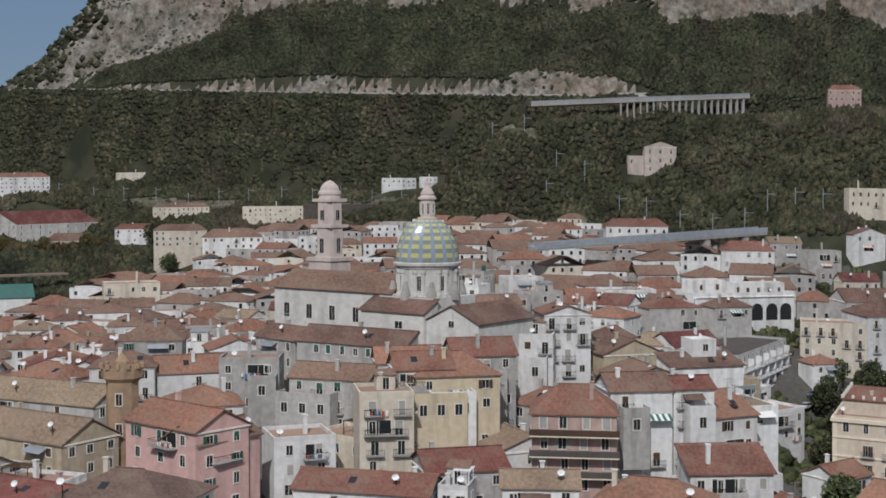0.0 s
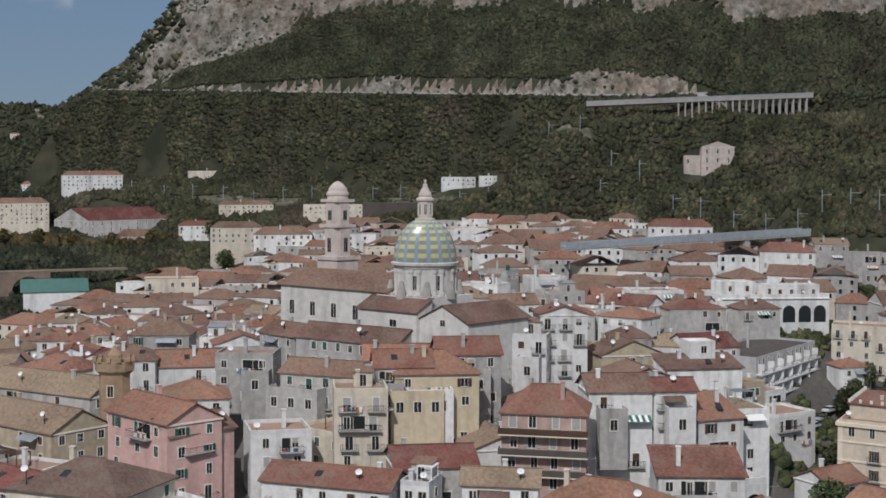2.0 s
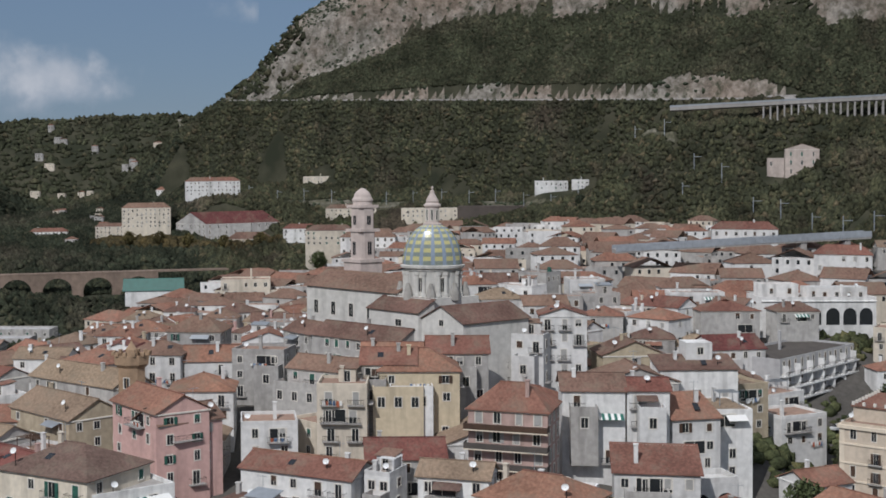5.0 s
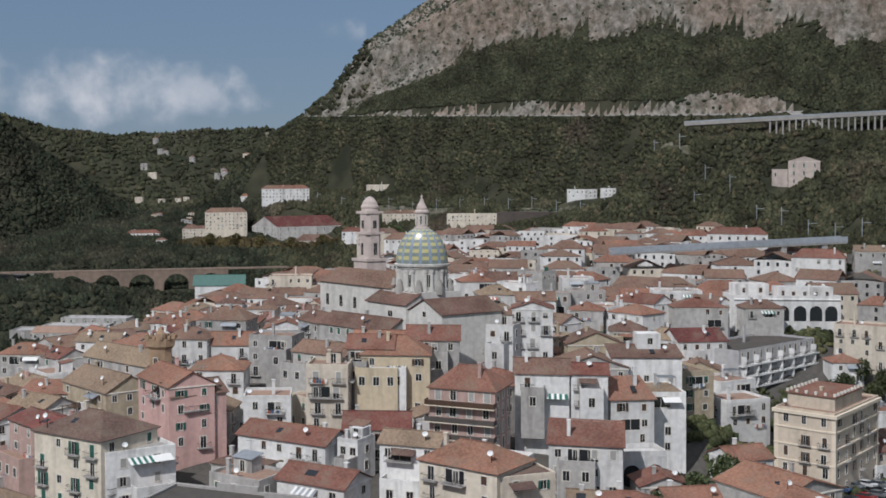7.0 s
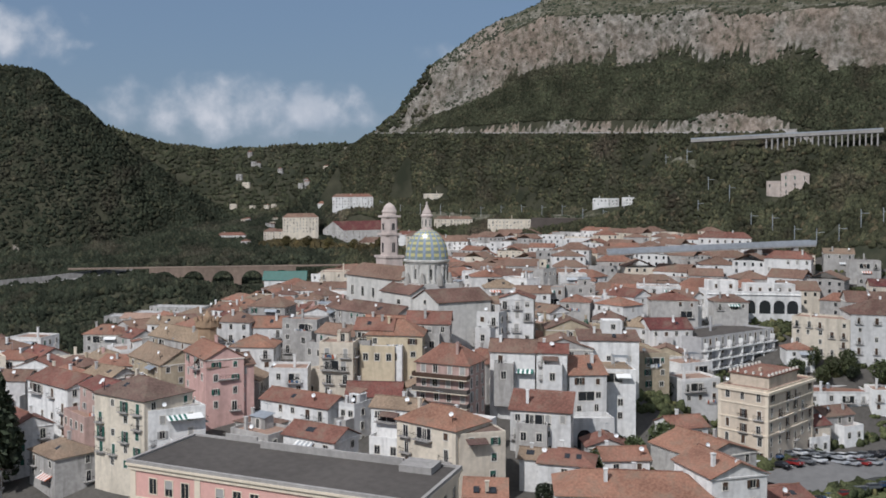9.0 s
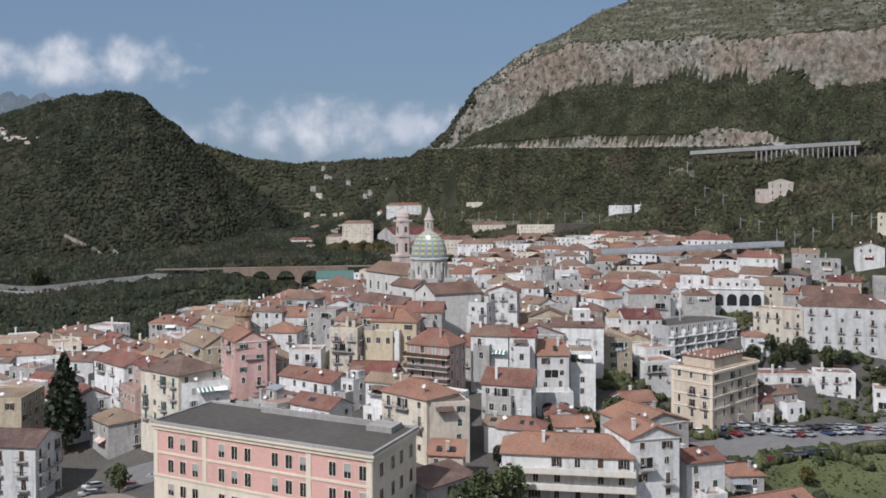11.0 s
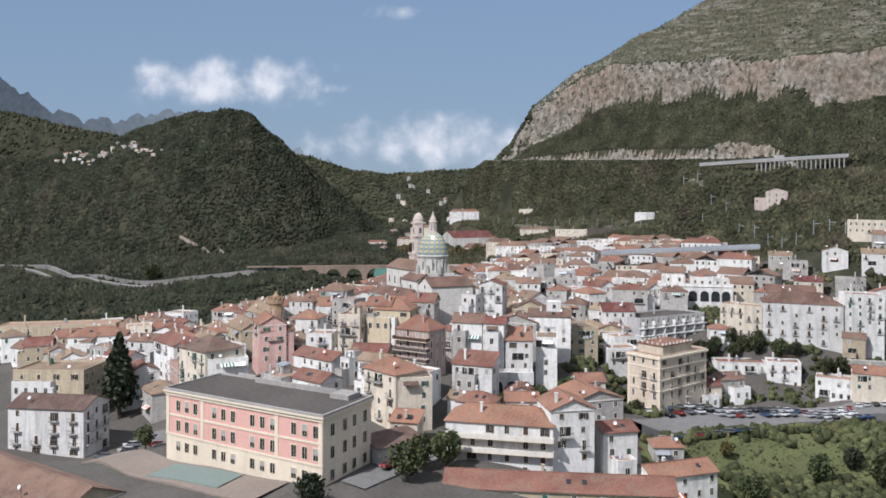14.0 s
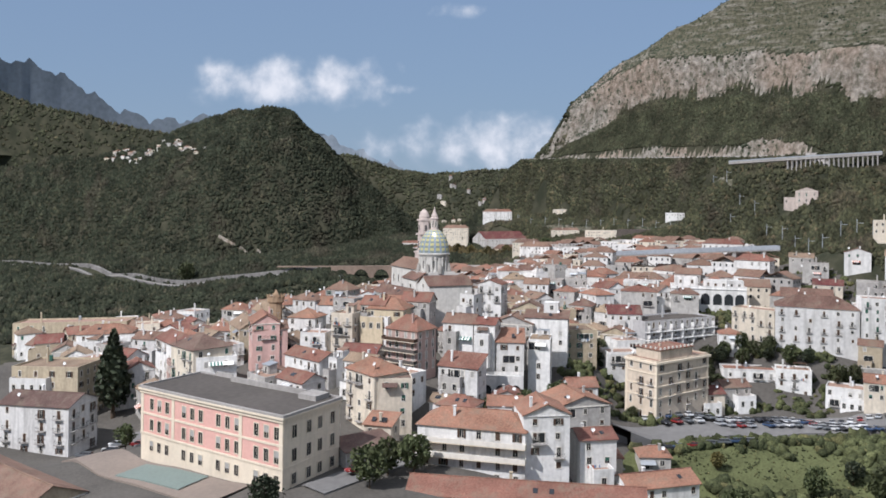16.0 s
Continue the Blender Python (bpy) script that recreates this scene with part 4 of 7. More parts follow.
part("nave_roof", s, OLDTILE, church, ct)
for i in range(4):
    part("nave_window", on_wall(window_shape(1.5, 3.0, "none"), -31.5 + i * 6.2, -6.1, 27.4, 0), [TRIM, GLASS_AND_SHADE, SHUT_W], church, ct)
part("chapel_window", on_wall(window_shape(1.8, 1.4, "none"), 1.5, -10.4, 27.5, 0), [TRIM, GLASS_AND_SHADE, SHUT_W], church, ct)
part("transept_window", on_wall(window_shape(1.2, 1.2, "none"), 13, -9.5, 28.4, 0), [TRIM, GLASS_AND_SHADE, SHUT_W], church, ct)
s = Shape()
s.lathe([(6.3, 31.5), (6.3, 33.2), (5.6, 33.4), (5.6, 38.6), (5.9, 38.7), (6.0, 39.1), (6.5, 39.3), (6.6, 39.8), (5.9, 40.0)], 32)
part("drum", s, CHURCH, church, ct)
for i in range(8):
    a = radians(45 * i + 22.5)
    rr = 45 * i + 22.5 + 90
    part("drum_window", on_wall(window_shape(1.35, 2.9, "none"), 5.6 * math.cos(a), 5.6 * math.sin(a), 34.4, rr), [TRIM, GLASS_AND_SHADE, SHUT_W], church, ct)
    for off in (-0.26, 0.26):
        b = radians(45 * i) + off
        s = Shape()
        s.lathe([(0.62, 33.3), (0.62, 33.9), (0.42, 34.0), (0.38, 37.6), (0.55, 37.9), (0.6, 38.6)], 10, centre=(5.75 * math.cos(b), 5.75 * math.sin(b)))
        part("pilaster", s, CHURCH, church, ct)
    s = Shape()
    b = radians(45 * i)
    s.lathe([(0.95, 32.6), (0.9, 34.0), (0.55, 35.2), (0.35, 36.2)], 8, centre=(6.6 * math.cos(b), 6.6 * math.sin(b)))
    part("buttress_scroll", s, STONE, church, ct)
# dome: alternate yellow and green courses of glazed tiles between blue ribs
prof = []
for j in range(15):
    t = j / 14
    ang = t * 0.5 * math.pi * 0.93
    prof.append((6.1 * math.cos(ang) ** 0.92 if j < 14 else 1.35, 40.0 + 8.7 * math.sin(ang)))
s = Shape()
NB = 96
s.lathe(prof, NB, pick=lambda i, j: 1 if i % 6 in (0, 1) else (2 if j == 0 else (0 if j % 2 else 2)))
dome = part("dome", s, [TILE_Y, TILE_B, TILE_G], church, ct, "dome of yellow, green and blue glazed tiles")
dome.data.shade_smooth()
s = Shape()
s.lathe([(1.9, 48.2), (1.9, 48.7), (1.35, 48.8), (1.35, 52.2), (1.75, 52.3), (1.75, 52.7), (1.2, 53.1), (1.35, 53.4), (0.85, 54.4), (0.45, 55.2), (0.5, 55.5), (0.12, 55.9), (0.28, 56.3), (0.02, 56.7)], 16)
part("lantern", s, BELLSTONE, church, ct)
for i in range(8):
    a = radians(45 * i)
    part("lantern_window", on_wall(window_shape(0.45, 2.2, "none"), 1.35 * math.cos(a), 1.35 * math.sin(a), 49.4, 45 * i + 90), [TRIM, GLASS_AND_SHADE, SHUT_W], church, ct)

bell = thing("bell_tower", -24.3, 24.7, 20, "pink-grey plastered bell tower in stages with a tiled cap", "bell tower")
bt = place_frame(-24.3, 24.7, -31)
s = Shape()
s.box((-3.1, -3.1, 12), (3.1, 3.1, 38.6))
s.box((-3.5, -3.5, 38.6), (3.5, 3.5, 39.4))
part("base", s, BELLSTONE, bell, bt)
for zb, zt, hw in ((39.4, 46.0, 2.45), (46.7, 51.8, 2.25)):
    s = Shape()
    oct_ = [(-hw, -hw * 0.55), (-hw * 0.55, -hw), (hw * 0.55, -hw), (hw, -hw * 0.55), (hw, hw * 0.55), (hw * 0.55, hw), (-hw * 0.55, hw), (-hw, hw * 0.55)]
    for i in range(8):
        a, b = oct_[i], oct_[(i + 1) % 8]
        s.face([(*a, zb), (*b, zb), (*b, zt), (*a, zt)])
    part("belfry_stage", s, BELLSTONE, bell, bt)
    s = Shape()
    s.box((-hw - 0.35, -hw - 0.35, zt), (hw + 0.35, hw + 0.35, zt + 0.7))
    part("cornice", s, BELLSTONE, bell, bt)
    for rr in (0, 90, 180, 270):
        # each opening is a dark pane painted in for the belfry's inner shade
        s = window_shape(1.15, 3.2 if zb < 42 else 2.2, "none")
        c, sn = math.cos(radians(rr)), math.sin(radians(rr))
        part("belfry_opening", on_wall(s, sn * hw, -c * hw, zb + 1.0, rr), [BELLSTONE, GLASS_AND_SHADE, SHUT_W], bell, bt)
s = Shape()
s.lathe([(2.3, 52.5), (2.2, 53.3), (2.45, 53.4), (2.4, 53.9), (2.05, 54.4), (1.9, 55.0), (1.5, 55.6), (0.9, 56.2), (0.2, 56.6)], 16)
part("cap", s, BELLSTONE, bell, bt)

# -- pink school --
school = thing("school", 31, -117, -1, "long pink and cream three-storey school with flat felt roof", "school building")
st = place_frame(31.4, -117.3, 4.8)
SW, SD = 46.8, 17.2
s = Shape()
s.box((-SW / 2, -SD / 2, -6), (SW / 2, SD / 2, 4.2), 0)
s.box((-SW / 2, -SD / 2, 4.2), (SW / 2, SD / 2, 13.2), 1)
part("wall", s, [SCHOOLCREAM, SCHOOLPINK], school, st)
for zb, zt, o in ((3.9, 4.35, 0.14), (8.3, 8.75, 0.14), (12.9, 13.6, 0.3), (13.6, 14.0, 0.6)):
    s = Shape()
    s.box((-SW / 2 - o, -SD / 2 - o, zb), (SW / 2 + o, SD / 2 + o, zt))
    part("string_course", s, SCHOOLCREAM, school, st)
for x in (-SW / 2 + 0.5, -SW / 2 + 12.2, SW / 2 - 12.2, SW / 2 - 0.5):
    s = Shape()
    s.box((x - 0.5, -SD / 2 - 0.12, 4.35), (x + 0.5, -SD / 2 - 0.003, 12.9))
    part("corner_strip", s, SCHOOLCREAM, school, st)
s = Shape()
s.box((SW / 2 + 0.004, -SD / 2, 4.36), (SW / 2 + 0.10, SD / 2, 12.9))
part("side_facing", s, SCHOOLCREAM, school, st)
s = Shape()
for lo, hi in (((-SW / 2 - 0.5, -SD / 2 - 0.5), (SW / 2 + 0.5, -SD / 2)), ((-SW / 2 - 0.5, SD / 2), (SW / 2 + 0.5, SD / 2 + 0.5)), ((-SW / 2 - 0.5, -SD / 2), (-SW / 2, SD / 2)), ((SW / 2, -SD / 2), (SW / 2 + 0.5, SD / 2))):
    s.box((*lo, 14.0), (*hi, 14.5))
part("parapet", s, CONCRETE, school, st)
s = Shape()
s.box((-SW / 2 + 0.02, -SD / 2 + 0.02, 13.3), (SW / 2 - 0.02, SD / 2 - 0.02, 14.15))
part("roof_felt", s, ROOFFELT, school, st)
for lo, hi in (((-SW / 2 + 14, SD / 2 - 2.2, 14.16), (SW / 2 - 8, SD / 2 - 1.7, 15.3)), ((-SW / 2 + 6, SD / 2, 14.16), (-SW / 2 + 12, SD / 2 + 0.4, 15.2)), ((SW / 2 - 7.6, SD / 2 - 5, 14.16), (SW / 2 - 2.5, SD / 2 - 0.5, 15.2))):
    s = Shape()
    s.box(lo, hi)
    part("roof_wall", s, CONCRETE, school, st)
for f, (zb, hh) in enumerate(((0.6, 2.1), (5.0, 2.4), (9.5, 2.4))):
    for g4 in range(4):
        for i in range(3):
            x = -SW / 2 + 4.5 + g4 * 11.6 + i * 2.9 - (0.3 if g4 == 0 else 0)
            part("window", on_wall(window_shape(1.3, hh, "none" if (i + g4 + f) % 3 else "half"), x, -SD / 2, zb, 0), [SCHOOLCREAM, GLASS_AND_SHADE, SHUT_W], school, st)
    for y in (-5.5, -1.2, 2.2, 6.2):
        part("window", on_wall(window_shape(1.3, hh, "none"), SW / 2 + 0.11, y, zb, 90), [SCHOOLCREAM, GLASS_AND_SHADE, SHUT_W], school, st)

# -- middle of the old town, front rows --
house_at((4.2, -43.8), (16.7, -39.2), 11, 23.6, floors=4, wall=YELLOW, tile=TERRA, hip=0.9, rise=3.2, cols=3, side=3, z0=8, label="yellow plastered town house with hipped terracotta roof", balcony=0.3)
house_at((-2.6, -54.2), (5.0, -51.8), 9, 22.0, floors=4, roof="flat", wall=CREAM, tile=TERRACE, cols=2, z0=6, label="cream town house with terraces and striped awnings", balcony=0.7)
house_at((1.0, -43.5), (9.5, -40.8), 8, 24.6, floors=2, wall=GREYW, tile=TERRA, rise=2.4, label="grey house with orange tiled roof behind the terraces", z0=12)
house_at((22.4, -54.6), (34.6, -54.4), 10, 20.2, floors=4, wall=ROSE, tile=TERRA, hip=0.8, rise=3.6, cols=4, side=3, z0=2, label="rose plastered apartment house with long balconies", balcony=0.0, wh=2.2, skip=0.0, add=0)
rose_balconies(22.4, -54.6, 34.6, -54.4, 10, 20.2, 3, ROSE)
house_at((34.1, -40.2), (43.9, -37.6), 9, 21.3, floors=4, wall=WHITE, tile=OLDTILE, rise=2.3, cols=2, z0=7, label="white house with two balconied windows and tiled roof", balcony=0.9)
house_at((44.2, -37.4), (50.8, -35.6), 7, 21.4, floors=4, wall=WHITE, tile=DARKRED, rise=1.6, cols=2, z0=5, label="white house with a glazed veranda under a red roof", balcony=0.3)
house_at((51.2, -35.0), (58.6, -30.5), 8, 16.3, floors=4, wall=WHITE, tile=TERRA, rise=3.2, roof="shed", cols=2, z0=2, label="white house with a steep red tiled roof", balcony=0.2)
house_at((57.2, -25.2), (63.6, -22.4), 12, 16.4, floors=5, roof="flat", wall=WHITE, tile=TANTILE, cols=1, side=3, z0=0, label="tall blank white house with few small windows", balcony=0, parapet=0.3)
house_at((44.9, -57.2), (57.0, -54.9), 7, 12.2, floors=3, roof="shed", rise=3.0, wall=WHITE, tile=TERRA, z0=1, label="low house with a red roof and skylights", cols=4, balcony=0.3)
house_at((30.6, -80.6), (44.0, -84.0), 10.5, 13.6, floors=4, wall=CREAM, tile=TERRA, hip=0.8, rise=2.8, cols=3, side=3, z0=-2, label="cream apartment house with an orange hipped roof and terrace", balcony=0.4)
house_at((44.4, -83.2), (50.9, -76.9), 9, 12.6, floors=4, roof="flat", wall=CREAM, tile=BROWNTILE, cols=2, z0=-2, label="beige apartment house wing with brown shutters", balcony=0, parapet=0.3)
house_at((-8.6, -69.0), (9.7, -70.9), 8.5, 11.2, floors=3, wall=WHITE, tile=TERRA, rise=2.0, cols=5, z0=0, label="white house with a balustraded terrace and orange roof", balcony=0.6)
house_at((10.6, -68.0), (14.6, -68.4), 6, 11.6, floors=3, roof="flat", wall=WHITE, tile=TERRACE, cols=2, z0=0, label="narrow white stair tower house with small terrace", balcony=0)
house_at((-14.4, -57.4), (-6.3, -53.3), 9, 15.2, floors=3, roof="flat", wall=WHITE, tile=TERRACE, cols=2, z0=5, label="white flat-roofed house with roof terrace", balcony=0)
house_at((-33.4, -64.7), (-20.6, -72.9), 9, 19.6, floors=4, wall=PINK, tile=TERRA, rise=2.6, cols=3, side=2, z0=4, shutter=SHUT_G, label="pink house with green shutters and orange roof", balcony=0.05)
house_at((-20.4, -72.4), (-15.0, -62.5), 7, 17.6, floors=3, wall=PINK, tile=OLDTILE, rise=2.2, cols=2, z0=5, label="pink house end with brown tiled roof", balcony=0)
house_at((-30.2, -97.0), (-15.3, -98.6), 13, 15.4, floors=5, wall=CREAM, tile=BROWNTILE, hip=0.9, rise=3.2, cols=4, side=3, z0=-3, label="cream apartment house with glazed balconies and brown roof", balcony=0.4)
house_at((-15.0, -97.8), (-9.0, -87.6), 8, 12.6, floors=4, roof="flat", wall=WHITE, tile=CONCRETE, cols=2, z0=-3, label="white annex with open terraces and metal canopy", balcony=0.2)
house_at((-48.0, -84.0), (-33.0, -90.0), 9, 13.0, floors=4, wall=ROSE, tile=DARKRED, rise=1.6, cols=3, z0=-3, label="old rose house with white arched windows", balcony=0.1)
house_at((-33.5, -89.0), (-27.0, -92.0), 8, 9.5, floors=3, roof="flat", wall=CREAM, tile=TERRACE, z0=-3, label="small beige house with flat terrace", balcony=0.1)
house_at((-63.0, -52.0), (-45.0, -60.0), 11, 14.2, floors=3, wall=TAN, tile=TANTILE, rise=3.2, cols=4, z0=3, label="tan house with a broad bleached tile roof", balcony=0.05)
house_at((-72.0, -34.0), (-48.0, -42.0), 9, 17.0, floors=3, wall=GREYW, tile=TANTILE, rise=3.0, cols=5, z0=5, label="long house with bleached clay tile roof", balcony=0.05)
house_at((-45.6, -20.0), (-33.0, -14.0), 8, 19.4, floors=3, wall=WHITE, tile=TERRA, rise=2.8, cols=3, z0=10, label="white house with orange tiled roof", balcony=0.1)
house_at((-60.0, -2.0), (-48.5, 1.0), 11, 23.2, floors=3, wall=GREYW, tile=OLDTILE, hip=0.8, rise=3.0, cols=3, z0=10, label="grey stone-walled house with hipped tile roof", balcony=0.0)
house_at((-23.8, -6.4), (-2.1, -16.5), 8.5, 24.6, floors=3, wall=GREYW, tile=OLDTILE, rise=2.6, cols=8, z0=13, label="long weathered house with a row of small windows", balcony=0.0)
house_at((-34.0, 2.0), (-24.5, -5.0), 8, 24.2, floors=3, wall=GREYW, tile=OLDTILE, rise=2.2, cols=3, z0=13, label="weathered grey house with old tile roof", balcony=0.1)
house_at((-20.0, -27.0), (-6.0, -30.0), 8, 20.5, floors=3, wall=GREYW, tile=OLDTILE, rise=2.2, cols=4, z0=10, label="weathered house under the church", balcony=0.2)
house_at((-4.5, -29.0), (6.0, -26.0), 8, 23.5, floors=3, wall=GREYW, tile=TERRA, rise=2.4, cols=3, z0=12, label="grey house with orange roof under the church", balcony=0.1)
house_at((8.5, -30.5), (18.5, -27.0), 8, 25.2, floors=4, wall=GREYW, tile=TERRA, rise=2.6, cols=3, z0=12, label="narrow house with terracotta roof", balcony=0.1)
house_at((14.8, -7.0), (24.3, -7.4), 9, 25.8, floors=3, roof="flat", wall=WHITE, tile=TERRACE, cols=3, z0=12, label="white house with terraces and arched loggia", balcony=0.4)
house_at((22.6, -2.0), (31.4, 0.4), 9, 29.8, floors=4, wall=WHITE, tile=TERRA, rise=1.6, cols=3, along="y", z0=14, label="tall white gabled house with oval window", balcony=0.4)
house_at((50.8, -2.2), (55.6, -0.4), 5, 25.2, floors=2, roof="flat", wall=WHITE, tile=WHITE, cols=1, z0=14, label="white square roof tower with a small window", balcony=0, parapet=0.15, chimney=0, dish=0, add=0)
house_at((46.5, -8.5), (60.5, -3.0), 7, 20.6, floors=3, roof="shed", rise=2.0, wall=WHITE, tile=OLDTILE, cols=3, z0=9, label="white house with a sloping old tile roof below the roof tower", balcony=0.3, add=1)
house_at((36.0, -14.0), (50.0, -9.0), 12, 18.6, floors=3, wall=GREYW, tile=OLDTILE, rise=2.6, along="y", cols=4, z0=9, label="weathered house with gable and old tiles", balcony=0.1)
house_at((34.0, 4.0), (46.0, 9.0), 10, 21.2, floors=2, wall=TAN, tile=OLDTILE, rise=2.8, cols=3, along="y", z0=11, label="tan gabled house with old clay tiles", balcony=0)
house_at((56.0, 2.0), (66.0, 10.0), 16, 15.6, floors=3, roof="flat", wall=TAN, tile=TANTILE, cols=3, z0=4, label="brown stuccoed house with a flat tiled terrace", balcony=0.1)

HOTELGREY = material("hotel_render", (0.40, 0.39, 0.385), vary=0.2, stain=0.4)
# -- hotel with long balconies, arcaded house, palace and villa --
house_at((68.5, 55.0), (88.0, 92.0), 17, 14.0, floors=4, roof="flat", wall=HOTELGREY, tile=ROOFFELT, name="hotel", category="hotel", cols=13, side=4, z0=-2, label="grey four-storey hotel with long balconies", balcony=0.0, group="large houses", wh=2.2, skip=0.0, shutter=SHUT_B)
ht = place_frame((68.5 + 88) / 2 - math.sin(radians(62.2)) * 8.5, (55 + 92) / 2 + math.cos(radians(62.2)) * 8.5, 62.2)
hotel = bpy.data.objects["hotel"]
for f in range(3):
    s = Shape()
    zb = 10.6 - f * 3.1
    s.box((-21, -10.2, zb - 0.35), (21, -8.51, zb))
    part("long_balcony", s, WHITE, hotel, ht)
    for k in range(7):
        s = Shape()
        s.box((-19.5 + k * 6.4 - 0.12, -10.1, zb + 0.01), (-19.5 + k * 6.4 + 0.12, -8.52, zb + 2.4))
        part("balcony_divider", s, WHITE, hotel, ht)
    s = Shape()
    s.box((-21, -10.2, zb + 0.9), (21, -10.14, zb + 0.98))
    s.box((-21, -10.2, zb + 0.45), (21, -10.15, zb + 0.5))
    for k in range(29):
        s.box((-21 + k * 1.5 - 0.03, -10.2, zb + 0.001), (-21 + k * 1.5 + 0.03, -10.15, zb + 0.9))
    part("long_railing", s, IRON, hotel, ht)
arcade, at_ = house_at((63.5, 107.4), (96.3, 119.2), 13, 24.4, floors=3, roof="flat", wall=WHITE, tile=TERRACE, cols=9, z0=12, label="white house with an arcaded loggia and roof garden", balcony=0.0, group="large houses", sides=(1,), parapet=0.9)
house_at((63.8, 112.0), (74.0, 115.6), 8, 28.0, floors=1, roof="flat", wall=WHITE, tile=TERRACE, cols=2, z0=24, label="white penthouse block on the arcaded house", balcony=0, group="large houses", chimney=0)
house_at((76.5, 117.5), (94.0, 123.5), 6, 27.0, floors=1, roof="flat", wall=WHITE, tile=METAL, cols=5, z0=24, label="white glazed penthouse with metal roof", balcony=0, group="large houses", chimney=0)
for i, x in enumerate((-14.2, -7.6, -1.6, 4.0, 9.2, 14.2)):
    hw = 2.4 if i in (1,) else (1.6 if i == 0 else 2.1)
    s = Shape()
    n = 10
    arc = [(hw * math.cos(math.pi * k / n), 3.0 + hw * 0.95 * math.sin(math.pi * k / n)) for k in range(n + 1)]
    pts = [(x + hw, 0)] + [(x + a, b) for a, b in arc] + [(x - hw, 0)]
    # flat dark face stands in for the shade inside the open arch
    s.face([(a, -6.53, 17.0 + b) for a, b in pts], 1)
    for k in range(len(pts) - 1):
        (a, b), (c, d_) = pts[k], pts[k + 1]
        s.face([(a, -6.5, 17 + b), (c, -6.5, 17 + d_), (c, -6.75, 17 + d_), (a, -6.75, 17 + b)], 0)
        s.face([(a, -6.75, 17 + b), (c, -6.75, 17 + d_), (x + (c - x) * 1.12, -6.75, 17 + d_ * 1.07), (x + (a - x) * 1.12, -6.75, 17 + b * 1.07)], 0)
    part("loggia_arch", s, [WHITE, GLASS_AND_SHADE], arcade, at_)
s = Shape()
s.box((-17.4, -7.2, 23.9), (17.4, -6.5, 24.2))
part("loggia_cornice", s, WHITE, arcade, at_)
house_at((113.0, 94.5), (145.8, 100.4), 18, 20.6, floors=5, wall=WHITE, tile=OLDTILE, hip=0.9, rise=4.2, cols=6, side=4, z0=3, storey=3.4, name="palace", category="palace", label="large white palazzo with hipped tile roof and small balconies", balcony=0.55, shutter=SHUT_B, group="large houses")
house_at((93.7, 99.1), (112.6, 94.8), 12, 17.8, floors=4, roof="flat", wall=CREAM, tile=TERRACE, cols=5, z0=3, label="cream apartment house with balconies", balcony=0.6, group="large houses")
house_at((146.4, 101.0), (162.0, 104.5), 14, 25.0, floors=5, roof="flat", wall=WHITE, tile=TERRACE, cols=4, z0=4, label="white apartment house on the upper street", balcony=0.4, group="large houses")
OCHRE = material("pale_ochre_plaster", (0.56, 0.47, 0.37), vary=0.18, stain=0.45)
villa, vt = house_at((79.6, 3.2), (91.7, -1.5), 28, 10.0, floors=5, roof="flat", wall=OCHRE, tile=TERRACE, cols=3, side=6, z0=-10, storey=3.7, name="villa", category="villa", label="ochre five-storey villa with cornices and crenellated roof terrace", balcony=0.4, shutter=SHUT_B, group="large houses", parapet=0.4, wh=2.1, skip=0.05)
s = Shape()
s.box((-7.1, -14.6, 9.2), (7.1, 14.6, 9.9))
part("cornice", s, SCHOOLCREAM, villa, vt)
for zc in (-1.2, 2.3, 6.0):
    s = Shape()
    s.box((-6.75, -14.25, zc), (6.75, 14.25, zc + 0.35))
    part("string_course", s, SCHOOLCREAM, villa, vt)
for k, (xq, yq) in enumerate(((-6.3, -14.0), (6.3, -14.0), (6.5, -13.4), (6.5, 13.4))):
    s = Shape()
    s.box((xq - 0.45, yq - 0.12, -9), (xq + 0.45, yq - 0.004, 9.2)) if k < 2 else s.box((xq + 0.004, yq - 0.5, -9), (xq + 0.12, yq + 0.5, 9.2))
    part("corner_strip", s, SCHOOLCREAM, villa, vt)
s = Shape()
s.box((-5.2, -10.5, 10.13), (5.2, 6.5, 13.0))
part("attic_wall", s, OCHRE, villa, vt)
s = Shape()
s.box((-5.6, -11, 13.0), (5.6, 7, 13.3))
part("attic_roof", s, TERRA, villa, vt)
for i in range(9):
    for k in (-1, 1):
        s = Shape()
        s.box((k * 5.2 - 0.25, -10.7 + i * 2.1, 13.31), (k * 5.2 + 0.25, -10.2 + i * 2.1, 13.95))
        part("merlon", s, TRIM, villa, vt)
for i in range(1, 5):
    s = Shape()
    s.box((-5.2 + i * 2.1 - 0.25, -10.8, 13.31), (-5.2 + i * 2.1 + 0.25, -10.3, 13.95))
    part("merlon", s, TRIM, villa, vt)
house_at((99.5, 59.0), (118.5, 67.5), 10, -1.0, floors=3, roof="flat", wall=WHITE, tile=TERRA, cols=4, z0=-10, label="low white house with terraces below the palazzo", balcony=0.4)
house_at((118.5, 63.5), (131.0, 66.5), 9, 0.4, floors=4, roof="flat", wall=WHITE, tile=TERRACE, cols=3, z0=-11, label="white block with rose balcony parapets", balcony=0.6)
house_at((136.5, 60.0), (150.0, 60.0), 10, -3.0, floors=4, roof="flat", wall=WHITE, tile=TERRACE, cols=4, z0=-12, label="white terraced house beside the car park", balcony=0.4)
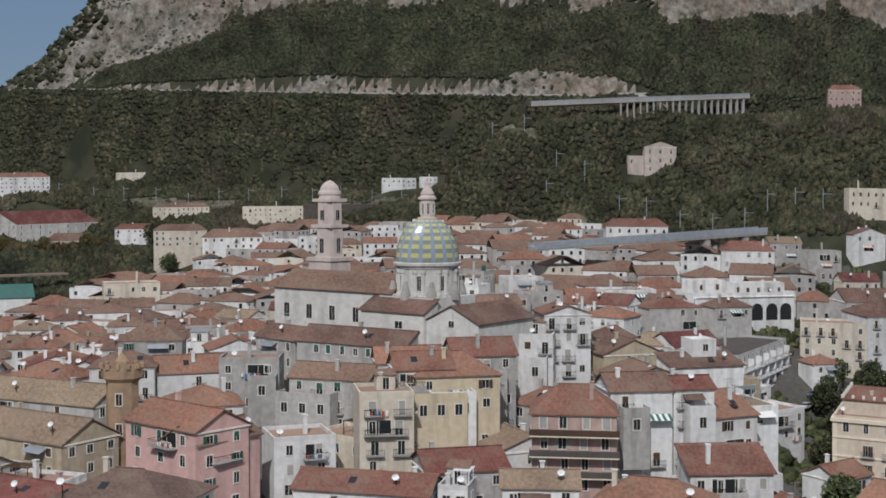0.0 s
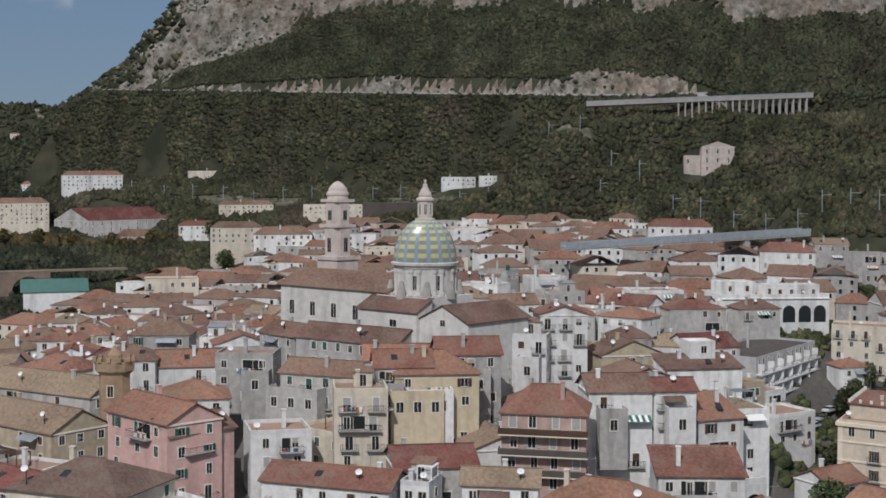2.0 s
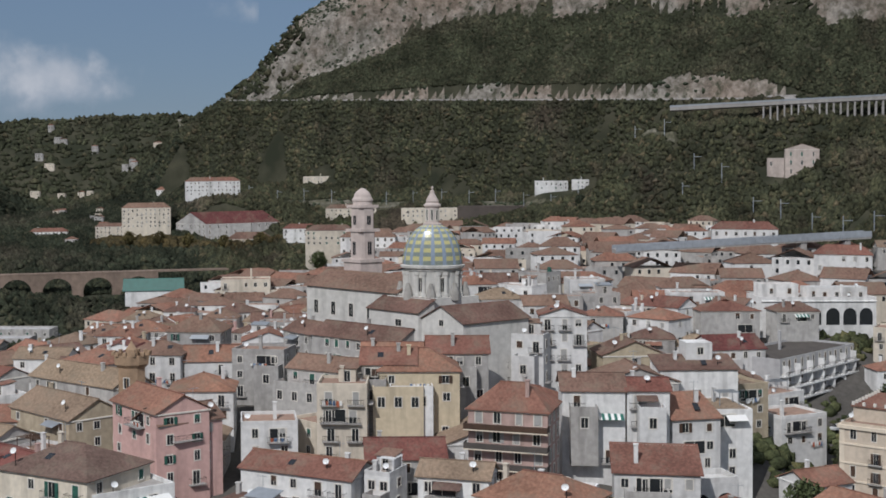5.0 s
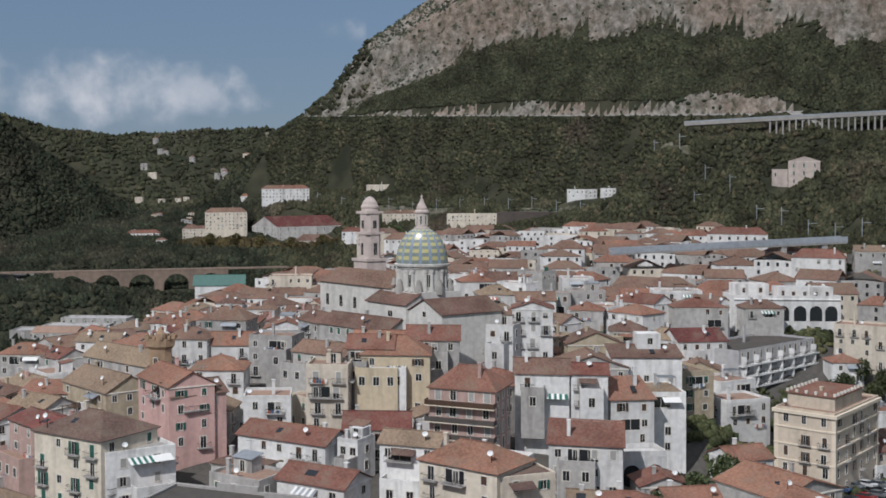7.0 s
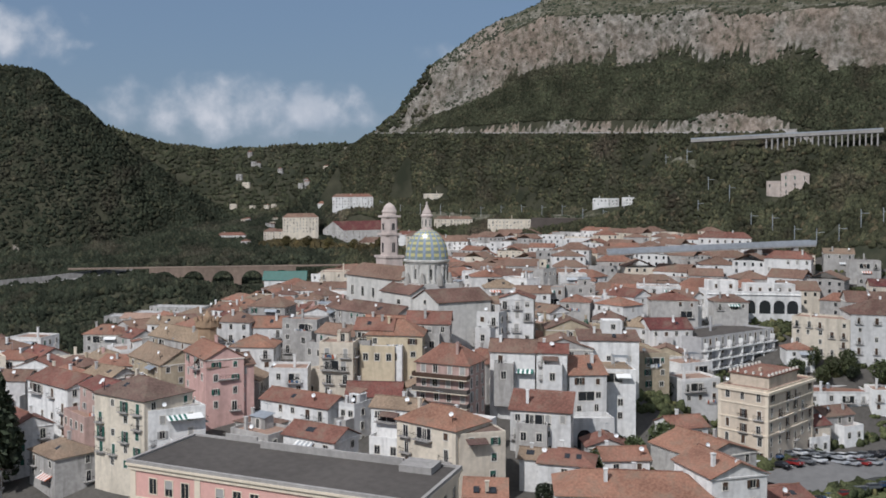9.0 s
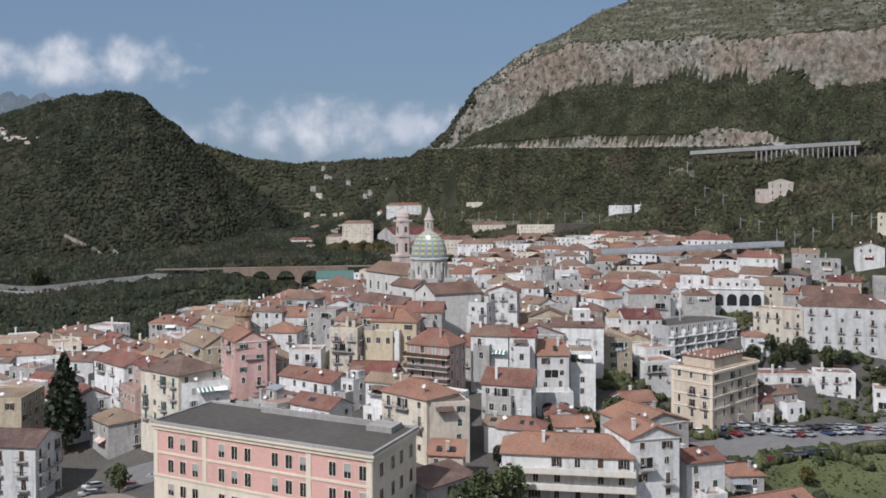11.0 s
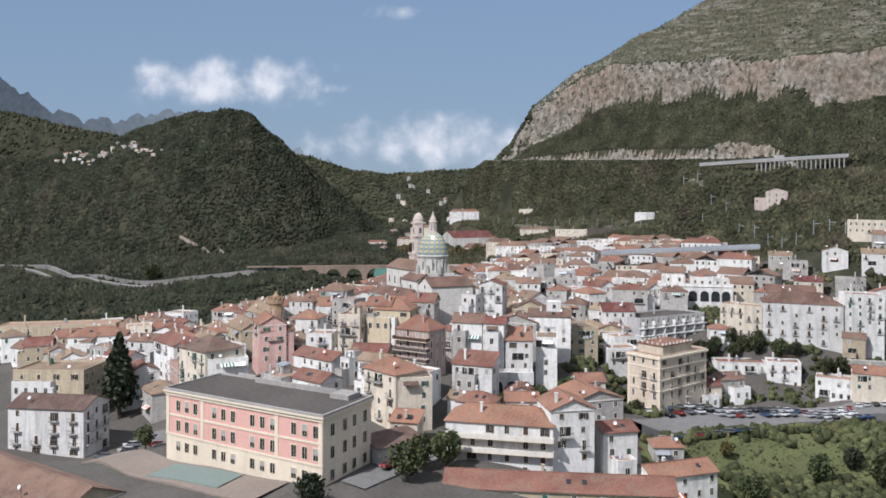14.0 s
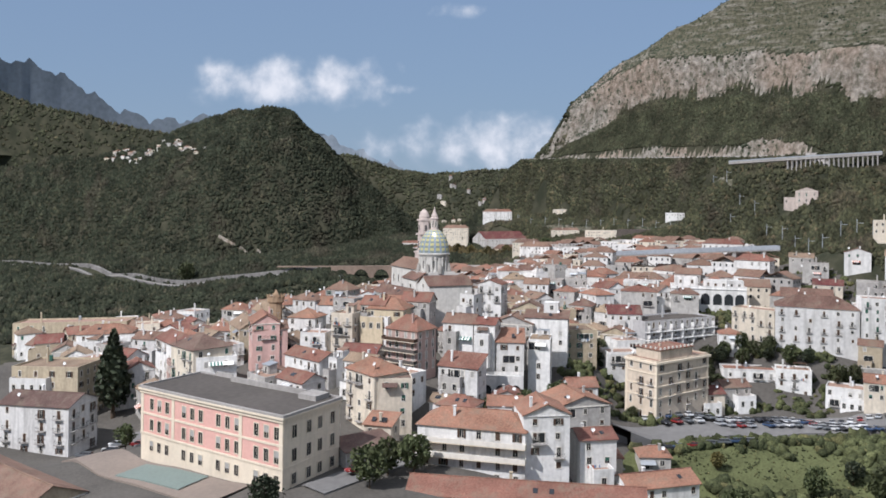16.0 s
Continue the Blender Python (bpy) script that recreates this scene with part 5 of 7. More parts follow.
# street wall with arches under the palazzo
wall_s = Shape()
wt = place_frame(150, 87, 16)
street_wall = thing("street_wall", 150, 87, -8, "grey retaining wall with blind arches under the upper street", "wall", kind="structure")
wall_s.box((-20, 0, -14), (24, 3, 0.6))
part("wall", wall_s, STONE, street_wall, wt)
for i in range(5):
    x = -11 + i * 8.2
    s = Shape()
    pts = [(x + 3 * math.cos(math.pi * k / 10), -4.5 + 3 * math.sin(math.pi * k / 10)) for k in range(11)]
    pts = [(x + 3, -10)] + pts + [(x - 3, -10)]
    # recess shade painted as a flat dark face
    s.face([(a, -0.03, b) for a, b in pts], 1)
    for k in range(len(pts) - 1):
        (a, b), (c, d_) = pts[k], pts[k + 1]
        s.face([(a, 0, b), (c, 0, d_), (c, -0.25, d_), (a, -0.25, b)], 0)
        s.face([(a, -0.25, b), (c, -0.25, d_), (x + (c - x) * 1.1, -0.25, d_ + (0.3 if d_ > -9 else 0)), (x + (a - x) * 1.1, -0.25, b + (0.3 if b > -9 else 0))], 0)
    part("blind_arch", s, [TRIM, GLASS_AND_SHADE], street_wall, wt)

# -- near front: long tiled house, white house, roofs at the edge --
house_at((65.3, -92.9), (89.0, -84.6), 11, 7.6, floors=4, wall=WHITE, tile=TERRA, hip=0.8, rise=2.8, cols=6, z0=-9, label="long white house with orange roof and arcaded terrace", balcony=0.0, add=0, wh=2.1, shutter=SHUT_B)
rose_balconies(65.3, -92.9, 89.0, -84.6, 11, 7.6, 2, WHITE, TRIM)
house_at((88.2, -84.0), (96.2, -77.0), 11, 11.0, floors=4, wall=WHITE, tile=TERRA, rise=2.2, cols=2, along="y", z0=-9, label="white gabled house with orange roof", balcony=0.2, shutter=SHUT_B)
house_at((97.0, -73.0), (103.5, -67.0), 9, 4.5, floors=3, wall=WHITE, tile=TERRA, rise=1.4, z0=-10, label="low white house with red roof corner", balcony=0)
house_at((82.0, -54.0), (92.0, -42.0), 14, 5.6, floors=3, wall=GREYW, tile=TERRA, rise=2.4, along="y", cols=3, z0=-8, label="weathered house with split terracotta roof", balcony=0.1)
house_at((74.5, -108.0), (118.0, -88.0), 9, -1.0, floors=2, wall=TAN, tile=TERRA, rise=2.2, cols=8, z0=-12, label="long low building with terracotta roof", balcony=0)
house_at((-44.0, -142.0), (-24.0, -131.0), 12, 4.7, floors=4, wall=WHITE, tile=BROWNTILE, rise=2.2, cols=4, z0=-11, label="white house with brown tiled roof and balconies", balcony=0.55, add=0)
house_at((-70.0, -80.0), (-52.0, -84.0), 12, 11.5, floors=4, wall=WHITE, tile=TERRA, rise=2.4, cols=4, z0=-6, label="white house with orange roof beside cypress", balcony=0.2)

# arched terrace below the row of white houses
terrace = thing("terrace_wall", 54, -41, 0, "white terrace with round arches below the row houses", "terrace", "old town houses")
tw = place_frame(54, -41, 30)
s = Shape()
s.box((-9, 0, -4), (9, 6, 7.0))
part("wall", s, WHITE, terrace, tw)
s = Shape()
ring_wall(s, 17.9, 5.9, 7.004, 0.95)
s.v = [(x, y + 3, z) for x, y, z in s.v]
part("parapet", s, WHITE, terrace, tw)
for i in range(4):
    x = -6.6 + i * 4.4
    s = Shape()
    pts = [(x + 1.6, 1.2)] + [(x + 1.6 * math.cos(math.pi * k / 10), 3.9 + 1.5 * math.sin(math.pi * k / 10)) for k in range(11)] + [(x - 1.6, 1.2)]
    # dark face put in for the shade under the terrace
    s.face([(a, -0.03, b) for a, b in pts], 1)
    for k in range(len(pts) - 1):
        (a, b), (c, e) = pts[k], pts[k + 1]
        s.face([(a, 0, b), (c, 0, e), (c, -0.2, e), (a, -0.2, b)], 0)
        s.face([(a, -0.2, b), (c, -0.2, e), (x + (c - x) * 1.15, -0.2, e + (0.2 if e > 2 else 0)), (x + (a - x) * 1.15, -0.2, b + (0.2 if b > 2 else 0))], 0)
    part("arch", s, [WHITE, GLASS_AND_SHADE], terrace, tw)
FOOT.append((54, -39, 9, 4))

# turret of brown brick with crown
turret = thing("turret", -41.5, -46, 5, "octagonal brown brick turret with a corbelled crown", "turret")
tt = place_frame(-41.5, -46, 10)
s = Shape()
s.lathe([(2.5, 3), (2.5, 22.2), (3.2, 22.9), (3.3, 24.6), (3.0, 24.6), (3.0, 23.4), (1.2, 23.4), (1.1, 25.6), (0.5, 26.4), (0.1, 27.2)], 8)
part("shaft", s, TUFA, turret, tt)
for i in range(12):
    a = radians(30 * i)
    s = Shape()
    s.box((3.15 * math.cos(a) - 0.3, 3.15 * math.sin(a) - 0.3, 24.55), (3.15 * math.cos(a) + 0.3, 3.15 * math.sin(a) + 0.3, 25.3))
    part("merlon", s, TUFA, turret, tt)
for zz in (13.5, 18.5):
    part("window", on_wall(window_shape(0.9, 1.9, "none"), 0, -2.45, zz, 0), [TRIM, GLASS_AND_SHADE, SHUT_W], turret, tt)


# -- houses filling the old town and its far end --
def filler(x, y, w, d, rot, tall, n):
    g = float(ground(np.array(x), np.array(y)))
    wall = rnd.choices([WHITE, GREYW, CREAM, TAN, PINK], [8, 5, 2.5, 1.5, 0.6])[0]
    tile = rnd.choices([TERRA, OLDTILE, TANTILE, DARKRED], [5, 5, 2, 1])[0]
    kind = rnd.choices(["gable", "hip", "flat", "shed"], [5, 3, 3, 1])[0]
    names = {WHITE: "white", GREYW: "weathered grey", CREAM: "cream", TAN: "tan", PINK: "pale pink"}
    tops = {"gable": "gabled tile roof", "hip": "hipped tile roof", "flat": "flat roof terrace", "shed": "sloping tile roof"}
    words = "%s plastered town house with a %s" % (names[wall], tops[kind])
    return house(x, y, w, d, rot, g + tall, floors=max(2, int(tall / 3.1)), roof=kind if kind in ("flat", "shed") else "gable", hip=0.85 if kind == "hip" else 0.0,
                 wall=wall, tile=TERRACE if kind == "flat" else tile, along=rnd.choice(["x", "x", "y"]), z0=g, label=words, balcony=0.2, skip=0.3, sides=n, show=1 if y > 85 else (2 if y > 20 else 3), rise=None if kind != "shed" else 1.6)


def cluster(spec, label):
    """Small distant houses as one mesh: (x, y, w, d, rot, base, height, wall slot, roof slot, hipped)."""
    s = Shape()
    for x, y, w, d, rot, zb, h, wall, roof, pitched in spec:
        q = Shape()
        q.box((-w / 2, -d / 2, zb - 6), (w / 2, d / 2, zb + h), wall)
        if pitched:
            q2 = Shape()
            roof_gable(q2, w, d, zb + h, min(w, d) * 0.25, hip=rnd.choice([0.0, 0.8]), along=rnd.choice(["x", "y"]))
            k = len(q.v)
            q.v += q2.v
            q.f += [tuple(k + i for i in f) for f in q2.f]
            q.m += [roof] * len(q2.f)
        else:
            q.box((-w / 2 + 0.2, -d / 2 + 0.2, zb + h), (w / 2 - 0.2, d / 2 - 0.2, zb + h + 0.1), 5)
            q.box((-w / 2, -d / 2, zb + h), (w / 2, -d / 2 + 0.2, zb + h + 0.7), wall)
        for rr, L, ox, oy in ((0, w, 0, -d / 2), (90, d, w / 2, 0)):
            n = max(2, int(L / 3.4))
            for f in range(max(1, int(h / 3.1))):
                for i in range(n):
                    if rnd.random() < 0.25:
                        continue
                    u, zz = (i + 0.5) * L / n - L / 2, zb + h - (f + 1) * 3.1 + 0.9
                    g = Shape()
                    g.box((-0.5, -0.05, 0), (0.5, 0.02, 1.5), 6)
                    g.box((-0.62, -0.1, 1.5), (0.62, 0.02, 1.64), 7)
                    c, sn = math.cos(radians(rr)), math.sin(radians(rr))
                    on_wall(g, ox + c * u, oy + sn * u, zz, rr)
                    k = len(q.v)
                    q.v += g.v
                    q.f += [tuple(k + j for j in t) for t in g.f]
                    q.m += g.m
        pts = place_frame(x, y, rot)(q.v)
        k = len(s.v)
        s.v += [tuple(t) for t in pts]
        s.f += [tuple(k + j for j in t) for t in q.f]
        s.m += q.m
    return tagged(part("house_rows", s, [WHITE, GREYW, CREAM, TERRA, OLDTILE, TERRACE, GLASS_AND_SHADE, TRIM]), label, "houses", kind="stuff")


def clear(x, y, r):
    for fx, fy, a, b in FOOT:
        if math.hypot(x - fx, y - fy) < r + 0.72 * a + 0.1 * b:
            return False
    return True


FOOT.extend([(-30, 18, 9, 6), (-19, 11, 9, 8), (-8, 4, 9, 8), (0, 0, 10, 9), (12, -4, 9, 9), (-24, 25, 4, 4), (-41, -46, 4, 4)])
spots = []
yy = -98.0
while yy < 420:
    step = 12.5 if yy < 110 else 16
    xl = -150 if yy < -20 else (-105 if yy < 30 else (-120 if yy < 110 else -150))
    xr = np.interp(yy, [-100, -60, -30, 40, 52, 110, 150, 230, 330], [-34, 24, 56, 52, 62, 62, 118, 80, 40])
    xx = xl
    while xx < xr:
        spots.append((xx + rnd.uniform(-2.5, 2.5), yy + rnd.uniform(-2.5, 2.5), step))
        xx += step * rnd.uniform(0.95, 1.2)
    yy += step * 0.92
rear = []
for x, y, step in spots:
    if not clear(x, y, step * 0.40):
        continue
    if y > 112:
        g = float(ground(np.array(x), np.array(y)))
        rear.append((x, y, step * rnd.uniform(0.75, 1.05), step * rnd.uniform(0.6, 0.85), rnd.choice([12, 20, -15]) + rnd.uniform(-5, 5), g, rnd.uniform(6, 9.5), rnd.choices([0, 1, 2], [5, 3, 2])[0], rnd.choice([3, 4, 4]), rnd.random() < 0.72))
        FOOT.append((x, y, step * 0.5, step * 0.4))
    else:
        tall = rnd.uniform(6.5, 11) if y < 110 else rnd.uniform(6, 9.5)
        filler(x, y, step * rnd.uniform(0.78, 1.0), step * rnd.uniform(0.68, 0.86), rnd.choice([12, 18, 25, -12, -25]) + rnd.uniform(-4, 4), tall, (0, 1))
cluster(rear, "crowded pale houses with tile roofs behind the church")
# streets climbing behind the arcaded house and on the right
for x, y, w, d, rot, tall in ((88, 150, 18, 12, 8, 9.5), (112, 142, 16, 12, 10, 12), (122, 124, 22, 14, 8, 17), (150, 135, 18, 12, 6, 14), (165, 150, 18, 14, 0, 12), (60, 135, 16, 10, 15, 11), (44, 118, 16, 10, 15, 11), (72, 160, 14, 11, 12, 9), (105, 170, 14, 10, 0, 8),
                              (26, 30, 12, 10, 20, 10), (42, 40, 14, 10, 20, 9), (56, 62, 14, 12, 30, 11), (40, 62, 14, 10, 20, 10), (54, 88, 16, 11, 20, 11), (30, 84, 14, 11, 18, 10), (104, -42, 8, 7, 30, 4), (96, -58, 9, 8, 35, 5.5), (74, -22, 9, 8, 40, 6),
                              (62, -46, 9, 7, 25, 4), (68, -58, 9, 7, 30, 6), (60, -68, 10, 8, 10, 7), (54, -66, 7, 6, 10, 6), (74, -66, 9, 8, 30, 5), (16, -84, 12, 8, -5, 8), (4, -86, 10, 8, -8, 7.5), (22, -92, 10, 7, 5, 6), (-2, -78, 9, 6, -5, 5), (24, -66, 10, 7, 5, 9), (38, -64, 10, 7, -5, 8), (52, -90, 7, 6, 20, 6),
                              (70, 22, 12, 10, 40, 9), (66, 38, 12, 10, 50, 10), (100, 30, 10, 8, 45, 6), (106, 42, 11, 8, 45, 7), (72, 100, 12, 9, 20, 10), (96, 84, 9, 8, 20, 6), (172, 66, 12, 9, 0, 7), (155, 58, 11, 9, 5, 10), (178, 100, 14, 10, 0, 11), (190, 120, 14, 10, 0, 10), (170, 125, 14, 10, 0, 9), (140, 118, 14, 9, 6, 15), (185, 80, 12, 9, 0, 8), (200, 100, 12, 9, 0, 9),
                              (128, 160, 14, 10, 5, 9), (148, 165, 14, 10, 5, 9), (120, 182, 13, 10, 5, 8), (140, 190, 13, 9, 5, 8), (160, 185, 13, 10, 0, 8), (185, 150, 14, 10, 0, 9), (180, 180, 13, 10, 0, 8), (110, 205, 13, 9, 5, 8),
                              (205, 122, 13, 10, 0, 9), (215, 145, 13, 10, 0, 9), (200, 165, 13, 10, 0, 8), (222, 112, 13, 10, -5, 9), (232, 132, 13, 10, -5, 9), (215, 180, 13, 10, 0, 8), (195, 195, 12, 9, 0, 8), (165, 205, 12, 9, 0, 8), (150, 100, 9, 8, 0, 8), (200, 82, 13, 10, 0, 9), (215, 95, 12, 9, 0, 8)):
    if clear(x, y, 1.5):
        filler(x, y, w, d, rot, tall, (0, 1))

house_at((-68, -131), (-49, -118), 15, 9.0, floors=5, roof="flat", wall=TAN, tile=TANTILE, cols=4, z0=-8, label="bare tan apartment block with a yellowish flat roof", balcony=0)
house_at((-108, -94), (-95, -77), 14, 10.5, floors=5, wall=WHITE, tile=TERRA, hip=0.8, rise=2.6, cols=4, z0=-6, label="white apartment house with orange hipped roof", balcony=0.2)
house_at((-157, -103), (-121, -66), 14, 11.0, floors=4, roof="flat", wall=TAN, tile=TERRACE, cols=9, z0=-4, label="long tan apartment row with flat roof", balcony=0.2)
house_at((-42, -166), (22, -160), 14, -1.2, floors=2, wall=TAN, tile=OLDTILE, rise=3.2, cols=6, z0=-13, label="low building with a broad weathered tile roof", balcony=0, chimney=1, add=0)
house_at((56.5, -107), (60.5, -95), 7, 3.2, floors=1, roof="shed", rise=1.2, wall=GREYW, tile=BROWNTILE, z0=-2, label="brown-roofed lean-to beside the school", balcony=0, chimney=0, dish=0)
house_at((90, -58), (97, -54), 7, -5.2, floors=1, roof="flat", wall=WHITE, tile=METAL, z0=-10, label="white shed with a glazed lantern", balcony=0, chimney=0, dish=0)
house_at((109, -73), (121, -60), 9, -4.0, floors=2, wall=WHITE, tile=TERRA, rise=1.8, z0=-13, label="low house with a pale terracotta roof", balcony=0)
# far houses along the valley, each on its own ground
for p, q, d, z1, fl, wall, tile, words in (
        ((-299.8, 689), (-260, 703.5), 14, 42.0, 3, CREAM, OLDTILE, "cream three-storey house far in the valley"),
        ((-209.6, 614.9), (-169, 626.8), 14, 43.0, 3, CREAM, CONCRETE, "long cream apartment row far in the valley"),
        ((-272.5, 537.5), (-243.8, 549.2), 14, 29.5, 3, WHITE, TERRA, "white house with red roof among trees"),
        ((-342.9, 592), (-311.9, 606.4), 22, 18.5, 5, TAN, OLDTILE, "tan block with balconies above the gardens"),
        ((-446, 608), (-412, 628), 18, 45.0, 5, CREAM, OLDTILE, "large pale convent wing with tile roof"),
        ((-470, 606), (-420, 632), 12, 28.5, 4, CREAM, OLDTILE, "lower convent wing with many windows"),
        ((-449, 724), (-406, 748), 16, 69.0, 4, WHITE, TERRA, "white terraced apartments above the convent"),
        ((-401.5, 888.4), (-377, 899), 12, 73.0, 2, CREAM, CONCRETE, "small cream railway house"),
        ((-120.9, 683.5), (-95, 688), 10, 65.0, 2, WHITE, CONCRETE, "white flat-roofed railway cabin by the tracks"),
        ((-92, 690), (-79, 693), 9, 66.0, 2, WHITE, CONCRETE, "white flat-roofed railway cabin"),
        ((42.3, 245.5), (68.6, 247.7), 12, 41.0, 2, WHITE, TERRA, "white bungalow beside the flyover"),
        ((80.1, 166.5), (99, 165.3), 12, 35.2, 3, WHITE, TERRA, "white house with red roof by the flyover"),
        ((146, 236.6), (170, 235), 12, 57.0, 2, CREAM, TERRACE, "pale pinkish villa with white arches on the slope"),
        ((-126.7, 152.3), (-110.5, 159.7), 14, 22.3, 3, CREAM, TERRACE, "cream palazzo with flat roof and statues"),
        ((-154, 341.7), (-126.6, 349.7), 16, 32.0, 4, WHITE, OLDTILE, "white apartment house behind the church"),
        ((-202.7, 410.7), (-176, 419.5), 14, 33.0, 3, CREAM, OLDTILE, "cream house at the end of the town"),
        ((184, 432), (205, 429), 12, 116.0, 3, ROSE, TERRA, "rose house high on the wooded slope"),
        ((-560, 640), (-530, 655), 14, 22.0, 3, WHITE, TERRA, "white houses beside the river"),
        ((-620, 980), (-590, 1000), 16, 60.0, 3, WHITE, TERRA, "white house in the far valley"),
        ((-560, 1130), (-525, 1150), 16, 75.0, 3, CREAM, TERRA, "cream house in the far valley"),
        ((-470, 930), (-445, 945), 14, 56.0, 3, WHITE, TERRA, "white house up the valley"),
        ((-840, 150), (-812, 172), 14, 4.0, 3, WHITE, TERRACE, "white terraced houses across the river"),
        ((-800, 190), (-775, 210), 14, 6.0, 3, WHITE, TERRACE, "white block across the river"),
        ((-880, 190), (-850, 212), 14, 12.0, 3, CREAM, TERRACE, "pale flat-roofed house across the river")):
    house_at(p, q, d, z1, floors=fl, roof="flat" if tile in (CONCRETE, TERRACE) else "gable", hip=0.0 if tile in (CONCRETE, TERRACE) else 0.6, wall=wall, tile=tile, label=words, balcony=0.1, group="far houses", dish=0, chimney=1, storey=(3.6 if z1 > 40 else 3.2), z0=min(z1 - fl * 3.2, float(ground(np.array(p[0]), np.array(p[1])))))
# flat-roofed workshops below the arched bridge
for p, q, d, z1, words in (((-206, 84), (-186, 92), 13, 2.0, "low workshop with a grey-green flat roof by the river"), ((-214, 112), (-188, 122), 12, 0.5, "long low workshop with a grey flat roof"),
                           ((-236, 150), (-206, 160), 12, -1.0, "pale flat-roofed workshop row under the bridge"), ((-182, 70), (-166, 76), 12, 4.5, "low house with a faded red roof by the river")):
    house_at(p, q, d, z1, floors=1, roof="flat" if "flat" in words else "gable", wall=GREYW, tile=TERRACE if "red" in words else HOTELGREY, rise=1.8, z0=z1 - 5, label=words, balcony=0, chimney=0, dish=0, group="far houses", add=0)
# old factory hall with dark red roof
house_at((-420, 652), (-380, 628), 72, 30.0, floors=3, wall=GREYW, tile=DARKRED, rise=10, along="y", storey=5, cols=7, side=9, label="old factory hall with a long dark red roof", name="factory_hall", category="hall", balcony=0, group="far houses", dish=0, chimney=0, z0=8, wh=3.2)
house_at((-221.5, 241.4), (-199, 254), 20, 9.0, floors=1, wall=WHITE, tile=GREENSHEET, rise=5.0, label="sports hall with a green sheet-metal roof", name="sports_hall", category="hall", balcony=0, win=False, chimney=0, dish=0, group="far houses", z0=-4, over=1.2)
# roofless pink-grey mansion on the slope
MANSION = material("bare_pinkish_plaster", (0.50, 0.42, 0.37), vary=0.25, stain=0.5)
house_at((73, 467), (93, 467.6), 14, 83.0, floors=4, wall=MANSION, tile=OLDTILE, rise=3.2, along="y", cols=3, z0=58, storey=5.2, label="abandoned pinkish mansion with a low gable among the woods", name="mansion", category="mansion", balcony=0, group="far houses", dish=0, chimney=0, wh=2.6)
house_at((62.6, 468), (72.6, 468.3), 11, 77.0, floors=3, roof="flat", wall=MANSION, tile=STONE, cols=2, z0=58, storey=5.0, label="roofless side wing of the abandoned mansion", name="mansion_wing", category="mansion", group="far houses", dish=0, chimney=0, balcony=0, wh=2.4)


# hill village: small pale houses along the ridge
def bearing(az, r):
    return EYE0[0] - r * math.sin(radians(az)), EYE0[1] + r * math.cos(radians(az))


village = []
for i in range(46):
    az = rnd.uniform(55.5, 64.5)
    x, y = bearing(az, 1110 + 24 * (az - 55.5) + rnd.uniform(-22, 22))
    village.append((x, y, rnd.uniform(4, 9), 6, az * 0.6, float(ground(np.array(x), np.array(y))), rnd.uniform(2.5, 5), rnd.choice([0, 1, 1, 2]), 3, rnd.random() < 0.4))
cluster(village, "small pale houses of the village on the wooded ridge")
village = []
for i in range(14):
    az = rnd.uniform(29.5, 39)
    x, y = bearing(az, rnd.uniform(1650, 2050))
    village.append((x, y, rnd.uniform(8, 14), 10, az * 0.6, float(ground(np.array(x), np.array(y))) + 4, rnd.uniform(6, 9), rnd.choice([1, 2]), 3, rnd.random() < 0.5))
for i in range(9):
    az = rnd.uniform(32, 36.5)
    x, y = bearing(az, rnd.uniform(900, 1400))
    village.append((x, y, rnd.uniform(6, 10), 8, az * 0.6, float(ground(np.array(x), np.array(y))), rnd.uniform(5, 8), rnd.choice([1, 2]), 3, rnd.random() < 0.6))
cluster(village, "scattered pale houses up the far valley")

# -- motorway viaduct, flyover, arched bridge, cutting road --
viaduct = thing("viaduct", 80, 512, 100, "concrete motorway viaduct on slim piers along the mountain", "viaduct")
p0, p1 = np.array([2.0, 513, 112.6]), np.array([146.0, 510, 118.5])
vdir = (p1 - p0) / np.linalg.norm(p1 - p0)
ang = math.degrees(math.atan2(vdir[1], vdir[0]))
vlen = float(np.linalg.norm((p1 - p0)[:2]))
vtn = place_frame(p0[0], p0[1], ang)
s = Shape()
s.box((0, -6, 0), (vlen, 6, 2.2))
s.v = [(x, y, z + p0[2] - 2.2 + (p1[2] - p0[2]) * x / vlen) for x, y, z in s.v]
part("deck", s, CONCRETE, viaduct, vtn)
for k in (-6, 5.7):
    s = Shape()
    s.box((0, k, 0.01), (vlen, k + 0.3, 1.1))
    s.v = [(x, y, z + p0[2] + (p1[2] - p0[2]) * x / vlen) for x, y, z in s.v]
    part("guard_rail", s, METAL, viaduct, vtn)
for i in range(20):
    x = 58 + (vlen - 62) * i / 19
    zt = p0[2] - 2.2 + (p1[2] - p0[2]) * x / vlen
    for y in (-4.5, 3.2):
        s = Shape()
        s.box((x - 0.5, y, 70), (x + 0.5, y + 1.0, zt))
        part("pier", s, CONCRETE, viaduct, vtn)
fly = thing("flyover", 50, 172, 34, "grey railway flyover with steel parapets above the roofs", "bridge")
f0, f1 = np.array([18.0, 162.8, 36.2]), np.array([94.0, 189, 41.0])
fl_len = float(np.linalg.norm((f1 - f0)[:2]))
ft = place_frame(f0[0], f0[1], math.degrees(math.atan2(f1[1] - f0[1], f1[0] - f0[0])))
